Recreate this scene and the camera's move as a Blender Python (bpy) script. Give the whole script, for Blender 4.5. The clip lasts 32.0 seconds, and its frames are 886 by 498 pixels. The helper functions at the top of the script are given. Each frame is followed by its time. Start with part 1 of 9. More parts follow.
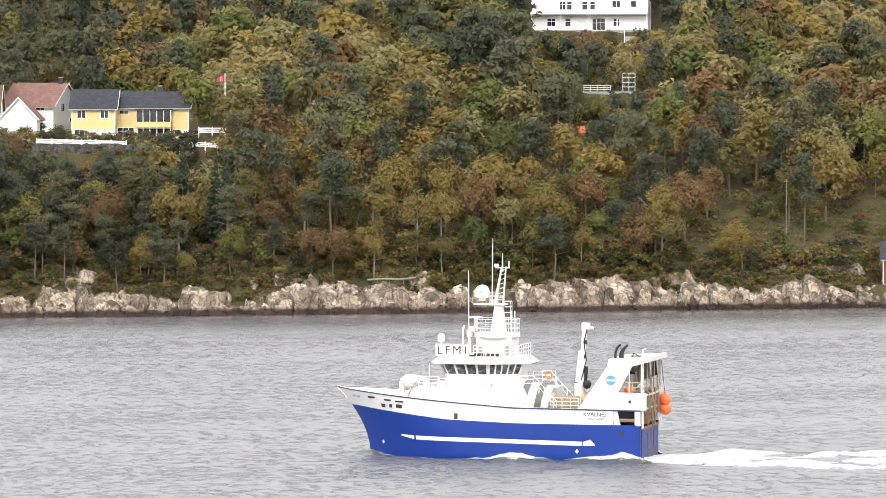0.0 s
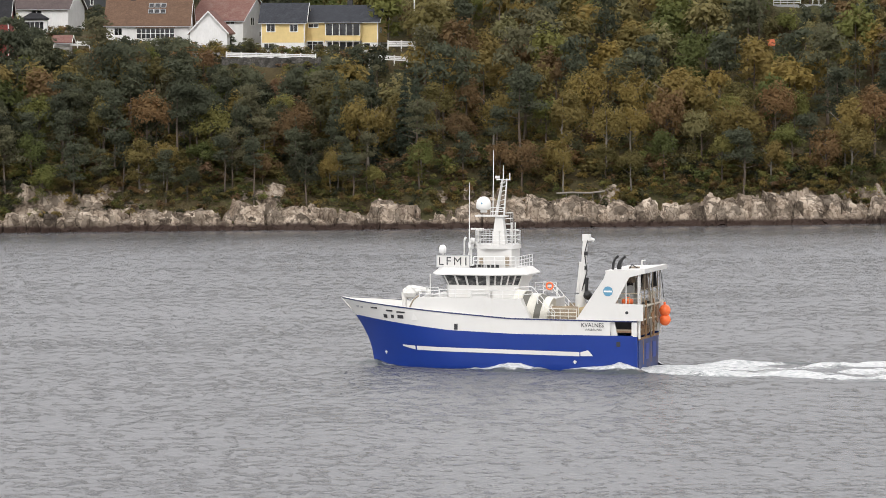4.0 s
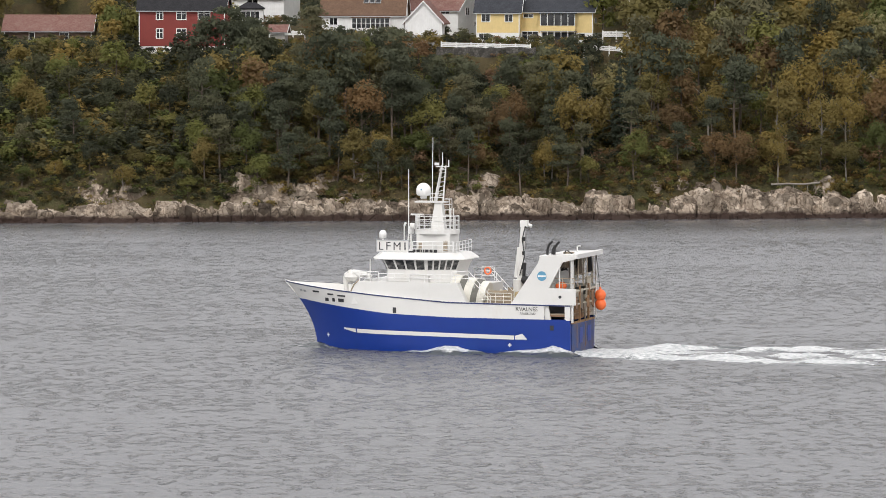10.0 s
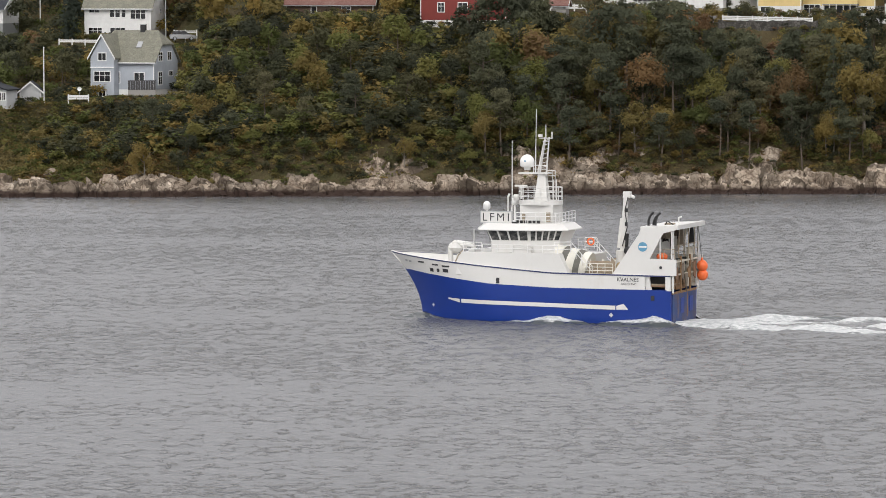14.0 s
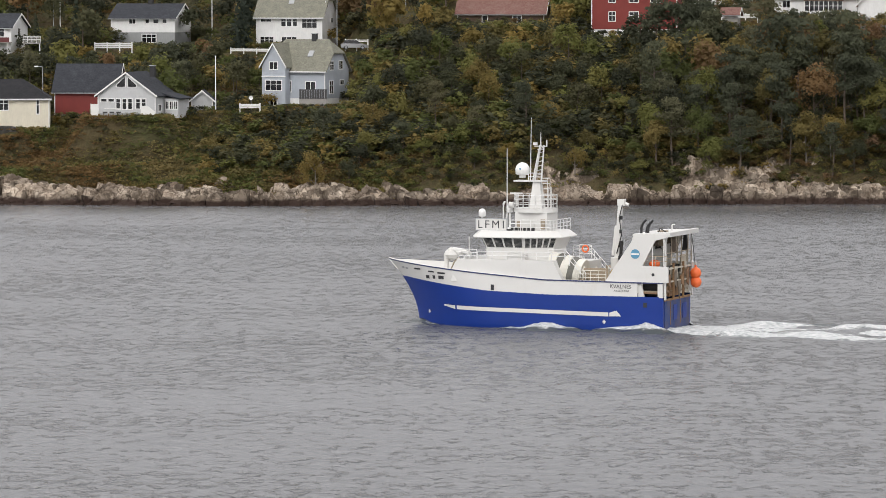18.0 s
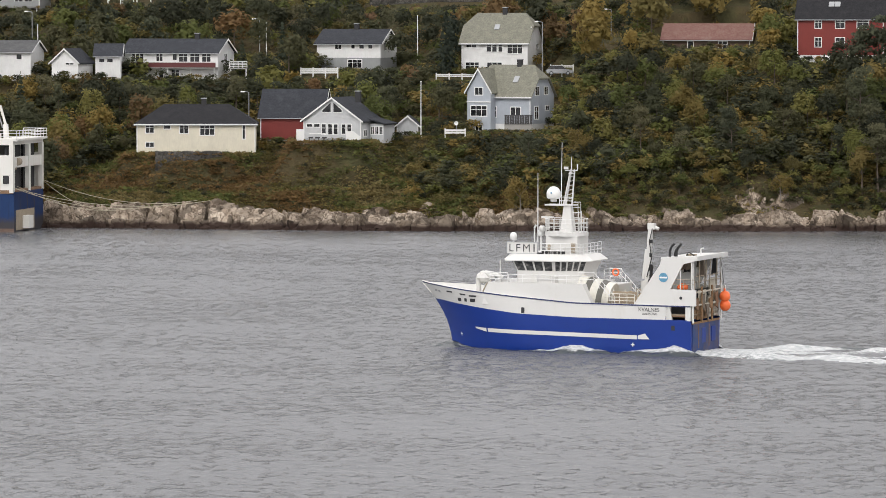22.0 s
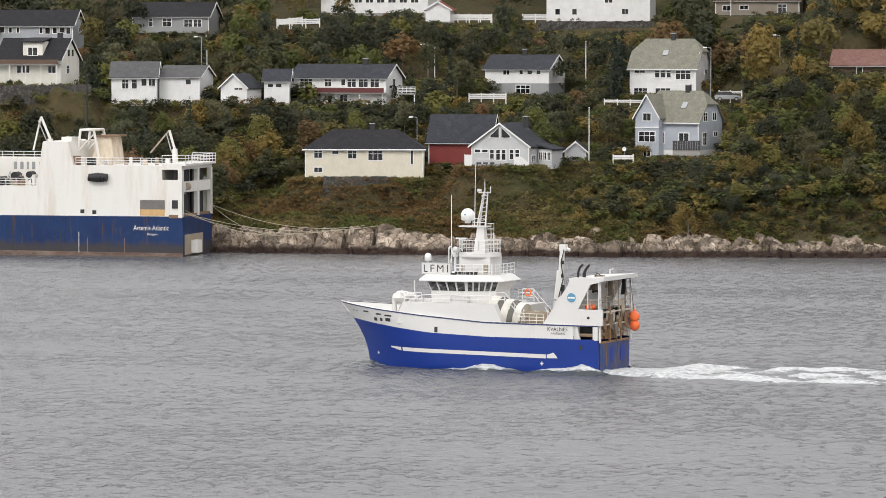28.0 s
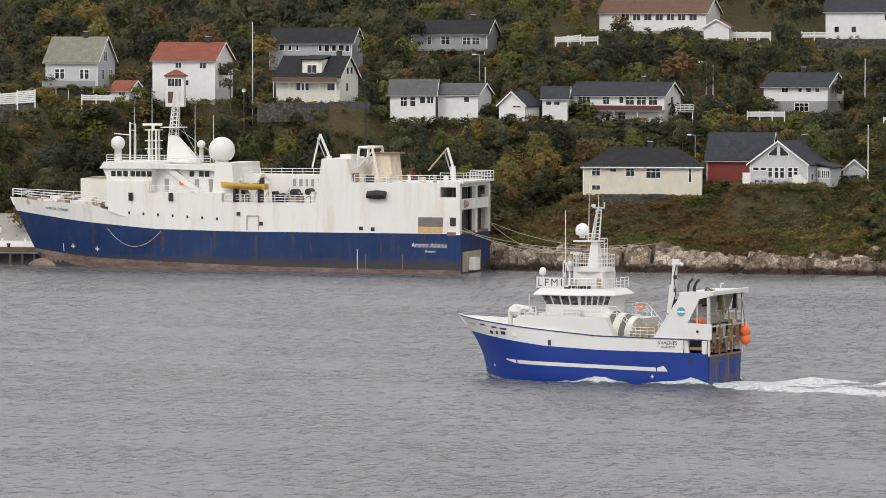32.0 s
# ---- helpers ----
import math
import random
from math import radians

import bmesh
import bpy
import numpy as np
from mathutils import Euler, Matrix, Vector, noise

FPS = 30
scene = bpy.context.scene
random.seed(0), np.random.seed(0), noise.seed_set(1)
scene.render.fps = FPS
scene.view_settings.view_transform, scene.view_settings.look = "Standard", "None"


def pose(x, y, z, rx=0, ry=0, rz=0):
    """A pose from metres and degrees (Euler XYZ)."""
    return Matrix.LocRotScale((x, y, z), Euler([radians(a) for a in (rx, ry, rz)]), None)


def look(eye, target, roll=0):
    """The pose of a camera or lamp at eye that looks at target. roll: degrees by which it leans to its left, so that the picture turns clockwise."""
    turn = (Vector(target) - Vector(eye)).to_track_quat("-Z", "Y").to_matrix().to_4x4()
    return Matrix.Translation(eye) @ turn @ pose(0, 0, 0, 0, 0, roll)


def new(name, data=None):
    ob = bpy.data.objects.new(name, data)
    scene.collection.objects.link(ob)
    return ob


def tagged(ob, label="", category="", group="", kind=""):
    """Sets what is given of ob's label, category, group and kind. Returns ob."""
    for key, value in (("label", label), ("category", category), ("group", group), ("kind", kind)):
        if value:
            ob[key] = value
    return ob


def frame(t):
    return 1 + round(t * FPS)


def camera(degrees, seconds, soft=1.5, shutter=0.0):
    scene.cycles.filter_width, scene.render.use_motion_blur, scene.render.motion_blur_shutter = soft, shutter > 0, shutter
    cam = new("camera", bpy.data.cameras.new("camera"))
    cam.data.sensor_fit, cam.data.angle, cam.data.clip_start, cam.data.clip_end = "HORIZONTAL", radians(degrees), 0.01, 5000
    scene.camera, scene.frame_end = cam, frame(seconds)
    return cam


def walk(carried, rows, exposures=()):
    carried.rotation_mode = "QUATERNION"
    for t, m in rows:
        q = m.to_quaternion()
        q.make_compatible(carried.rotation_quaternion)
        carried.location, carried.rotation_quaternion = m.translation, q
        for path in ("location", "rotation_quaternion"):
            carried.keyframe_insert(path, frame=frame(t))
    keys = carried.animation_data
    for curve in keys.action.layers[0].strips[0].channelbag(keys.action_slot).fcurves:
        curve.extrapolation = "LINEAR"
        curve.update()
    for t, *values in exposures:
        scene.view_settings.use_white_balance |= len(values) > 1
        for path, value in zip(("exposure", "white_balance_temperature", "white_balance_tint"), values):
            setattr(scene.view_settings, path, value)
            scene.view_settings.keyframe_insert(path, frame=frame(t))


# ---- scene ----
# ---- camera and its pan ----
EYE = (0.0, 0.0, 32.8)
cam = camera(11.19, 32.0, soft=0.8)
# seconds, bearing to the right of +y, pitch, roll, all in degrees
CAM_ROWS = [
    (0, 8.115, -2.011, 0.007), (0.5, 7.661, -2.155, 0.031), (1, 7.475, -2.717, 0.015),
    (1.5, 6.883, -3.027, 0.057), (2, 6.624, -3.071, -0.008), (2.5, 6.263, -3.192, -0.012),
    (3, 5.985, -3.200, 0.008), (3.5, 5.992, -3.141, -0.053), (4, 5.718, -3.106, -0.069),
    (4.5, 5.232, -3.021, -0.037), (6.5, 4.789, -2.721, 0.046), (7, 4.632, -2.842, 0.016),
    (7.5, 4.324, -3.055, 0.018), (8, 4.146, -3.070, -0.008), (8.5, 3.634, -2.862, -0.013),
    (9, 3.174, -2.827, -0.039), (9.5, 2.792, -3.060, -0.017), (10, 3.005, -3.230, 0.058),
    (10.5, 2.869, -3.334, 0.063), (11, 2.754, -3.366, -0.014), (11.5, 1.267, -3.605, -0.000),
    (12, 0.469, -3.368, -0.023), (12.5, 0.415, -2.930, -0.024), (13, -0.000, -3.542, -0.025),
    (13.5, -0.135, -3.391, -0.043), (14, -0.557, -3.565, -0.047), (14.5, -0.676, -3.377, 0.049),
    (16.5, -1.629, -3.548, -0.063), (17, -1.790, -3.399, -0.011), (17.5, -2.240, -3.372, -0.069),
    (18, -2.720, -3.447, -0.039), (18.5, -3.055, -3.668, 0.073), (19, -3.028, -3.826, 0.102),
    (19.5, -3.261, -3.329, 0.071), (20, -4.565, -3.013, -0.010), (20.5, -5.136, -3.115, 0.011),
    (21, -5.009, -3.099, -0.012), (21.5, -5.124, -3.091, 0.004), (22, -5.318, -3.122, -0.022),
    (22.5, -5.223, -3.078, -0.005), (23, -5.279, -3.308, -0.013), (23.5, -5.422, -3.296, -0.004),
    (24, -5.520, -3.036, 0.003), (24.5, -5.568, -3.118, -0.011), (25, -5.977, -3.169, 0.000),
    (25.5, -6.208, -3.023, -0.014), (27.5, -7.185, -2.784, 0.002), (28, -7.445, -2.799, 0.034),
    (28.5, -7.887, -2.875, -0.030), (29, -8.276, -2.886, -0.082), (29.5, -8.881, -2.782, 0.057),
    (30, -9.158, -2.712, 0.010), (30.5, -9.625, -2.799, -0.061), (31, -9.988, -2.696, 0.078),
    (31.5, -10.620, -2.686, 0.029), (32, -10.966, -2.577, 0.027),
]
# the vessel: seconds, x, y and heading
SHIP_ROWS = [
    (0, 61.01, 400.74, 157.81), (2, 52.84, 403.10, 157.83),
    (4, 44.70, 406.49, 158.02), (6, 36.60, 410.19, 158.35),
    (8, 28.49, 413.76, 158.77), (10, 20.36, 416.92, 159.28),
    (12, 12.22, 419.55, 159.83), (14, 4.04, 421.68, 160.40),
    (16, -4.18, 423.41, 160.97), (18, -12.43, 424.89, 161.52),
    (20, -20.72, 426.32, 162.03), (22, -29.03, 427.87, 162.49),
    (24, -37.37, 429.66, 162.88), (26, -45.72, 431.74, 163.18),
    (28, -54.07, 434.03, 163.39), (30, -62.43, 436.33, 163.49),
    (32, -70.77, 438.22, 163.48),
]
walk(cam, [(t, pose(*EYE, 90 + p, 0, -b) @ pose(0, 0, 0, 0, 0, r)) for t, b, p, r in CAM_ROWS],
     exposures=[(0, 1.06), (0.5, 0.9), (1, 0.7), (1.5, 0.5), (2, 0.45), (4, 0.37), (7, 0.34), (9, 0.36), (10, 0.3), (12, 0.18), (17, 0.18), (20, 0.19), (27, 0.28), (29, 0.28), (30.5, 0.16), (32, 0.1)])

# ---- overcast daylight ----
world = bpy.data.worlds.new("overcast_sky")
scene.world = world
world.use_nodes = True
wn = world.node_tree.nodes
wl = world.node_tree.links
sky = wn.new("ShaderNodeTexSky")
sky.sky_type, sky.sun_disc = "NISHITA", False
sky.sun_elevation, sky.sun_rotation = radians(48), radians(200)
sky.air_density, sky.dust_density, sky.ozone_density = 1.0, 4.0, 1.0
hs = wn.new("ShaderNodeHueSaturation")
hs.inputs["Saturation"].default_value = 0.18
wl.new(sky.outputs["Color"], hs.inputs["Color"])
cloud = wn.new("ShaderNodeMix")
cloud.data_type = "RGBA"
cloud.inputs[0].default_value = 0.7
wl.new(hs.outputs["Color"], cloud.inputs[6])
cloud.inputs[7].default_value = (8.95, 8.7, 8.8, 1)
wl.new(cloud.outputs[2], wn["Background"].inputs["Color"])
wn["Background"].inputs["Strength"].default_value = 0.14
sun = new("sun", bpy.data.lights.new("sun", "SUN"))
sun.data.energy, sun.data.angle, sun.data.color = 0.85, radians(20), (1.0, 0.965, 0.92)
sun.matrix_basis = look((-150, -300, 420), (0, 200, 0))


# ---- materials ----
def ramp(nt, fac, stops):
    n = nt.nodes.new("ShaderNodeValToRGB")
    while len(n.color_ramp.elements) < len(stops):
        n.color_ramp.elements.new(0.5)
    for e, (p, c) in zip(n.color_ramp.elements, stops):
        e.position, e.color = p, (*c, 1)
    nt.links.new(fac, n.inputs["Fac"])
    return n.outputs["Color"]


def noise_at(nt, coords, scale, detail=4, rough=0.6, stretch=None):
    if stretch:
        mp = nt.nodes.new("ShaderNodeMapping")
        mp.inputs["Scale"].default_value = stretch
        nt.links.new(coords, mp.inputs["Vector"])
        coords = mp.outputs["Vector"]
    n = nt.nodes.new("ShaderNodeTexNoise")
    n.inputs["Scale"].default_value, n.inputs["Detail"].default_value, n.inputs["Roughness"].default_value = scale, detail, rough
    nt.links.new(coords, n.inputs["Vector"])
    return n.outputs["Fac"]


def mixc(nt, fac, a, b, mode="MIX"):
    n = nt.nodes.new("ShaderNodeMix")
    n.data_type, n.blend_type = "RGBA", mode
    for sock, v in ((n.inputs[0], fac), (n.inputs[6], a), (n.inputs[7], b)):
        if isinstance(v, (int, float)):
            sock.default_value = v
        elif isinstance(v, tuple):
            sock.default_value = (*v, 1)
        else:
            nt.links.new(v, sock)
    return n.outputs[2]


def base_mat(name, rough=0.6, metal=0.0, spec=0.5):
    m = bpy.data.materials.new(name)
    m.use_nodes = True
    nt = m.node_tree
    b = nt.nodes["Principled BSDF"]
    b.inputs["Roughness"].default_value, b.inputs["Metallic"].default_value = rough, metal
    b.inputs["Specular IOR Level"].default_value = spec
    return m, nt, b


def bumped(nt, b, height, strength, dist):
    n = nt.nodes.new("ShaderNodeBump")
    n.inputs["Strength"].default_value, n.inputs["Distance"].default_value = strength, dist
    nt.links.new(height, n.inputs["Height"])
    nt.links.new(n.outputs["Normal"], b.inputs["Normal"])


def shade(c, k):
    return tuple(min(1.0, v * k) for v in c)


def paint(name, c, rough=0.55, var=0.18, scale=1.2, bump=0.15, metal=0.0, dirt=None, stretch=None, amount=0.5):
    """A surface of one colour with grain and stains at two scales."""
    m, nt, b = base_mat(name, rough, metal)
    co = nt.nodes.new("ShaderNodeTexCoord").outputs["Object"]
    n1 = noise_at(nt, co, scale, 5, 0.65, stretch)
    n2 = noise_at(nt, co, scale * 9, 3, 0.6)
    col = ramp(nt, n1, [(0.3, shade(c, 1 - var)), (0.7, shade(c, 1 + var * 0.6))])
    col = mixc(nt, n2, col, shade(c, 1 + var * 0.4))
    if dirt:
        n3 = noise_at(nt, co, scale * 0.8, 6, 0.75, stretch or (1, 1, 0.35))
        fac = ramp(nt, n3, [(0.62 - 0.2 * amount, (0, 0, 0)), (0.78, (amount, amount, amount))])
        col = mixc(nt, fac, col, dirt)
    nt.links.new(col, b.inputs["Base Color"])
    if bump:
        bumped(nt, b, n2, bump, 0.02)
    return m


def boards(name, c, pitch=0.16, upright=False):
    """Painted wooden cladding with shadow joints."""
    m, nt, b = base_mat(name, 0.6)
    co = nt.nodes.new("ShaderNodeTexCoord").outputs["Object"]
    w = nt.nodes.new("ShaderNodeTexWave")
    w.wave_type, w.bands_direction, w.wave_profile = "BANDS", "X" if upright else "Z", "SAW"
    w.inputs["Scale"].default_value = 1.0 / pitch / 2
    nt.links.new(co, w.inputs["Vector"])
    n1 = noise_at(nt, co, 0.7, 5, 0.7)
    n2 = noise_at(nt, co, 6, 3, 0.6, (1, 1, 0.2))
    col = ramp(nt, n1, [(0.3, shade(c, 0.86)), (0.7, shade(c, 1.06))])
    col = mixc(nt, 0.3, col, ramp(nt, n2, [(0.35, shade(c, 0.8)), (0.65, c)]))
    nt.links.new(col, b.inputs["Base Color"])
    bumped(nt, b, w.outputs["Fac"], 0.5, 0.03)
    return m


def roofing(name, c, c2, pitch=0.35, rough=0.7):
    """Tile or slate courses with blotches of lichen."""
    m, nt, b = base_mat(name, rough, 0, 0.2)
    co = nt.nodes.new("ShaderNodeTexCoord").outputs["Object"]
    w = nt.nodes.new("ShaderNodeTexWave")
    w.wave_type, w.bands_direction, w.wave_profile = "BANDS", "Z", "SAW"
    w.inputs["Scale"].default_value = 1.0 / pitch
    w.inputs["Distortion"].default_value, w.inputs["Detail Scale"].default_value = 1.2, 2.0
    nt.links.new(co, w.inputs["Vector"])
    n1 = noise_at(nt, co, 0.8, 6, 0.75)
    n2 = noise_at(nt, co, 3.5, 4, 0.8)
    col = ramp(nt, n1, [(0.32, shade(c, 0.75)), (0.5, c), (0.72, c2)])
    col = mixc(nt, 0.45, col, ramp(nt, n2, [(0.35, shade(c, 0.6)), (0.65, shade(c2, 1.05))]))
    nt.links.new(col, b.inputs["Base Color"])
    bumped(nt, b, w.outputs["Fac"], 0.6, 0.05)
    return m


WHITE = boards("white_cladding", (0.82, 0.82, 0.81))
CREAM = boards("cream_cladding", (0.76, 0.71, 0.58))
CREAMW = boards("pale_cream_cladding", (0.78, 0.76, 0.68))
YELLOW = boards("yellow_cladding", (0.78, 0.6, 0.27))
RED = boards("red_cladding", (0.21, 0.03, 0.023), upright=True)
DARKRED = boards("barn_red_cladding", (0.2, 0.03, 0.025), upright=True)
GREY = boards("grey_cladding", (0.32, 0.33, 0.33))
PALEGREY = boards("pale_grey_cladding", (0.56, 0.57, 0.58))
GREYBLUE = boards("grey_blue_cladding", (0.42, 0.44, 0.47))
BLUEGREY = boards("blue_grey_cladding", (0.43, 0.465, 0.515))
DARKGREY = boards("dark_cladding", (0.06, 0.065, 0.07))
BROWN = boards("brown_cladding", (0.13, 0.085, 0.06))
TAN = boards("tan_cladding", (0.3, 0.26, 0.21))
REDWOOD = boards("red_balcony_boards", (0.12, 0.03, 0.03), upright=True)
SLATE = roofing("slate_roof", (0.034, 0.037, 0.045), (0.065, 0.069, 0.078), rough=0.85)
BLACKTILE = roofing("black_roof", (0.022, 0.022, 0.025), (0.04, 0.04, 0.043), rough=0.85)
GREYTILE = roofing("grey_roof", (0.085, 0.087, 0.09), (0.135, 0.135, 0.135))
LICHEN = roofing("lichen_slate_roof", (0.19, 0.19, 0.155), (0.3, 0.29, 0.225))
BROWNTILE = roofing("brown_tile_roof", (0.12, 0.07, 0.046), (0.18, 0.115, 0.075))
PINKTILE = roofing("weathered_red_roof", (0.19, 0.085, 0.07), (0.25, 0.175, 0.15))
MAUVETILE = roofing("mauve_tile_roof", (0.09, 0.068, 0.066), (0.13, 0.105, 0.1))
REDTILE = roofing("red_tile_roof", (0.22, 0.06, 0.04), (0.29, 0.115, 0.075))
TRIM = paint("white_trim", (0.78, 0.78, 0.77), 0.5, 0.06)
CONCRETE = paint("concrete", (0.3, 0.29, 0.27), 0.85, 0.25, 0.8, 0.4)
STEEL = paint("galvanised_steel", (0.42, 0.43, 0.44), 0.45, 0.15, 2, 0.1, 0.7)
BLACK = paint("black_rubber", (0.015, 0.015, 0.016), 0.6, 0.2, 3)
MASONRY = paint("dark_chimney", (0.03, 0.03, 0.032), 0.8, 0.3, 3)


def glass_mat():
    m, nt, b = base_mat("window_glass", 0.04)
    co = nt.nodes.new("ShaderNodeTexCoord").outputs["Object"]
    n = noise_at(nt, co, 0.9, 2)
    nt.links.new(ramp(nt, n, [(0.4, (0.008, 0.009, 0.01)), (0.66, (0.035, 0.036, 0.038))]), b.inputs["Base Color"])
    b.inputs["IOR"].default_value = 1.5
    return m


GLASS = glass_mat()


def leaf_mat(name, c1, c2, c3):
    """Foliage: tone by tree and by leaf clump, drifts of autumn colour, some light through the leaf."""
    m, nt, b = base_mat(name, 0.8, 0, 0.2)
    g = nt.nodes.new("ShaderNodeNewGeometry")
    tone = nt.nodes.new("ShaderNodeAttribute")
    tone.attribute_name = "tone"
    oi = nt.nodes.new("ShaderNodeObjectInfo")
    sm = nt.nodes.new("ShaderNodeMath")
    sm.operation = "ADD"
    nt.links.new(tone.outputs["Fac"], sm.inputs[0])
    nt.links.new(oi.outputs["Random"], sm.inputs[1])
    fr = nt.nodes.new("ShaderNodeMath")
    fr.operation = "FRACT"
    nt.links.new(sm.outputs[0], fr.inputs[0])
    col = ramp(nt, fr.outputs[0], [(0.0, shade(c1, 0.8)), (0.35, shade(c1, 1.04)), (0.7, shade(c2, 1.12)), (1.0, shade(c3, 1.2))])
    leaf = ramp(nt, g.outputs["Random Per Island"], [(0.0, (0.9, 0.9, 0.91)), (0.75, (1.02, 1.02, 1.0)), (1.0, (1.13, 1.12, 1.06))])
    col = mixc(nt, 1.0, col, leaf, "MULTIPLY")
    nt.links.new(col, b.inputs["Base Color"])
    tr = nt.nodes.new("ShaderNodeBsdfTranslucent")
    nt.links.new(col, tr.inputs["Color"])
    mx = nt.nodes.new("ShaderNodeMixShader")
    mx.inputs[0].default_value = 0.5
    nt.links.new(b.outputs[0], mx.inputs[1])
    nt.links.new(tr.outputs[0], mx.inputs[2])
    nt.links.new(mx.outputs[0], nt.nodes["Material Output"].inputs["Surface"])
    return m


HEATH = {
    "rust": leaf_mat("rusty_heather", (0.176, 0.112, 0.049), (0.196, 0.125, 0.051), (0.140, 0.098, 0.049)),
    "olive": leaf_mat("olive_heather", (0.147, 0.124, 0.049), (0.172, 0.143, 0.052), (0.178, 0.132, 0.051)),
    "green": leaf_mat("rough_grass", (0.111, 0.128, 0.042), (0.136, 0.144, 0.047), (0.161, 0.151, 0.051)),
    "yellow": leaf_mat("yellowed_grass", (0.207, 0.170, 0.077), (0.234, 0.183, 0.078), (0.181, 0.155, 0.070)),
}
LEAF = {
    # pale: yellow-green leaves, with haze over the upper eastern wood put into the colour
    "pale": leaf_mat("pale_hazed_foliage", (0.233, 0.210, 0.098), (0.277, 0.227, 0.098), (0.210, 0.204, 0.103)),
    "green": leaf_mat("green_foliage", (0.124, 0.142, 0.049), (0.166, 0.171, 0.054), (0.198, 0.179, 0.062)),
    "olive": leaf_mat("olive_foliage", (0.168, 0.144, 0.055), (0.217, 0.166, 0.061), (0.257, 0.188, 0.060)),
    "yellow": leaf_mat("yellowing_foliage", (0.227, 0.175, 0.060), (0.268, 0.199, 0.062), (0.213, 0.169, 0.061)),
    "rust": leaf_mat("rusty_foliage", (0.180, 0.121, 0.061), (0.212, 0.133, 0.063), (0.180, 0.115, 0.075)),
    "dark": leaf_mat("dark_green_foliage", (0.062, 0.067, 0.043), (0.077, 0.082, 0.045), (0.096, 0.092, 0.048)),
    "pine": leaf_mat("pine_needles", (0.088, 0.098, 0.064), (0.108, 0.113, 0.068), (0.13, 0.121, 0.07)),
    "spruce": leaf_mat("spruce_needles", (0.048, 0.06, 0.045), (0.06, 0.072, 0.05), (0.076, 0.086, 0.053)),
}
BARK = paint("bark", (0.11, 0.085, 0.065), 0.9, 0.35, 3, 0.6, stretch=(1, 1, 0.25))
PALEBARK = paint("pale_bark", (0.2, 0.18, 0.15), 0.85, 0.35, 2.5, 0.4, stretch=(1, 1, 0.3))


def rock_mat():
    """Pale weathered gneiss, with cracks, ochre lichen and a dark tide line of weed near the water."""
    m, nt, b = base_mat("shore_rock", 0.9, 0, 0.15)
    g = nt.nodes.new("ShaderNodeNewGeometry")
    pos = g.outputs["Position"]
    n1 = noise_at(nt, pos, 0.35, 6, 0.7)
    n2 = noise_at(nt, pos, 1.1, 6, 0.75, (1.2, 1, 0.75))
    v = nt.nodes.new("ShaderNodeTexVoronoi")
    v.feature = "DISTANCE_TO_EDGE"
    v.inputs["Scale"].default_value = 0.5
    mp = nt.nodes.new("ShaderNodeMapping")
    mp.inputs["Rotation"].default_value, mp.inputs["Scale"].default_value = (0.3, 0.5, 0.2), (1.3, 1.3, 0.6)
    warp = nt.nodes.new("ShaderNodeTexNoise")
    warp.inputs["Scale"].default_value, warp.inputs["Detail"].default_value = 0.9, 5
    nt.links.new(pos, warp.inputs["Vector"])
    bend = nt.nodes.new("ShaderNodeVectorMath")
    bend.operation = "MULTIPLY_ADD"
    nt.links.new(warp.outputs["Color"], bend.inputs[0])
    bend.inputs[1].default_value = (2.4, 2.4, 2.4)
    nt.links.new(pos, bend.inputs[2])
    nt.links.new(bend.outputs["Vector"], mp.inputs["Vector"])
    nt.links.new(mp.outputs["Vector"], v.inputs["Vector"])
    col = ramp(nt, n1, [(0.3, (0.105, 0.084, 0.066)), (0.5, (0.215, 0.186, 0.156)), (0.7, (0.38, 0.343, 0.3))])
    col = mixc(nt, ramp(nt, n2, [(0.36, (0.8, 0.8, 0.8)), (0.47, (0, 0, 0))]), col, (0.085, 0.064, 0.053))
    col = mixc(nt, ramp(nt, v.outputs["Distance"], [(0.0, (0.85, 0.85, 0.85)), (0.03, (0.5, 0.5, 0.5)), (0.08, (0, 0, 0))]), col, (0.06, 0.044, 0.033))
    oi = nt.nodes.new("ShaderNodeObjectInfo")
    sm = nt.nodes.new("ShaderNodeMath")
    nt.links.new(oi.outputs["Random"], sm.inputs[0])
    nt.links.new(g.outputs["Random Per Island"], sm.inputs[1])
    fr = nt.nodes.new("ShaderNodeMath")
    fr.operation = "FRACT"
    nt.links.new(sm.outputs[0], fr.inputs[0])
    col = mixc(nt, 1.0, col, ramp(nt, fr.outputs[0], [(0.0, (0.5, 0.48, 0.46)), (0.5, (0.9, 0.88, 0.85)), (1.0, (1.2, 1.18, 1.15))]), "MULTIPLY")
    vc = nt.nodes.new("ShaderNodeTexVoronoi")
    vc.inputs["Scale"].default_value = 0.62
    nt.links.new(mp.outputs["Vector"], vc.inputs["Vector"])
    bw = nt.nodes.new("ShaderNodeRGBToBW")
    nt.links.new(vc.outputs["Color"], bw.inputs[0])
    col = mixc(nt, 1.0, col, ramp(nt, bw.outputs[0], [(0.15, (0.42, 0.4, 0.375)), (0.5, (0.9, 0.87, 0.83)), (0.85, (1.42, 1.38, 1.32))]), "MULTIPLY")
    sep = nt.nodes.new("ShaderNodeSeparateXYZ")
    nt.links.new(pos, sep.inputs[0])
    zz = nt.nodes.new("ShaderNodeMath")
    zz.operation = "MULTIPLY_ADD"
    nt.links.new(n1, zz.inputs[0])
    zz.inputs[1].default_value = -1.95
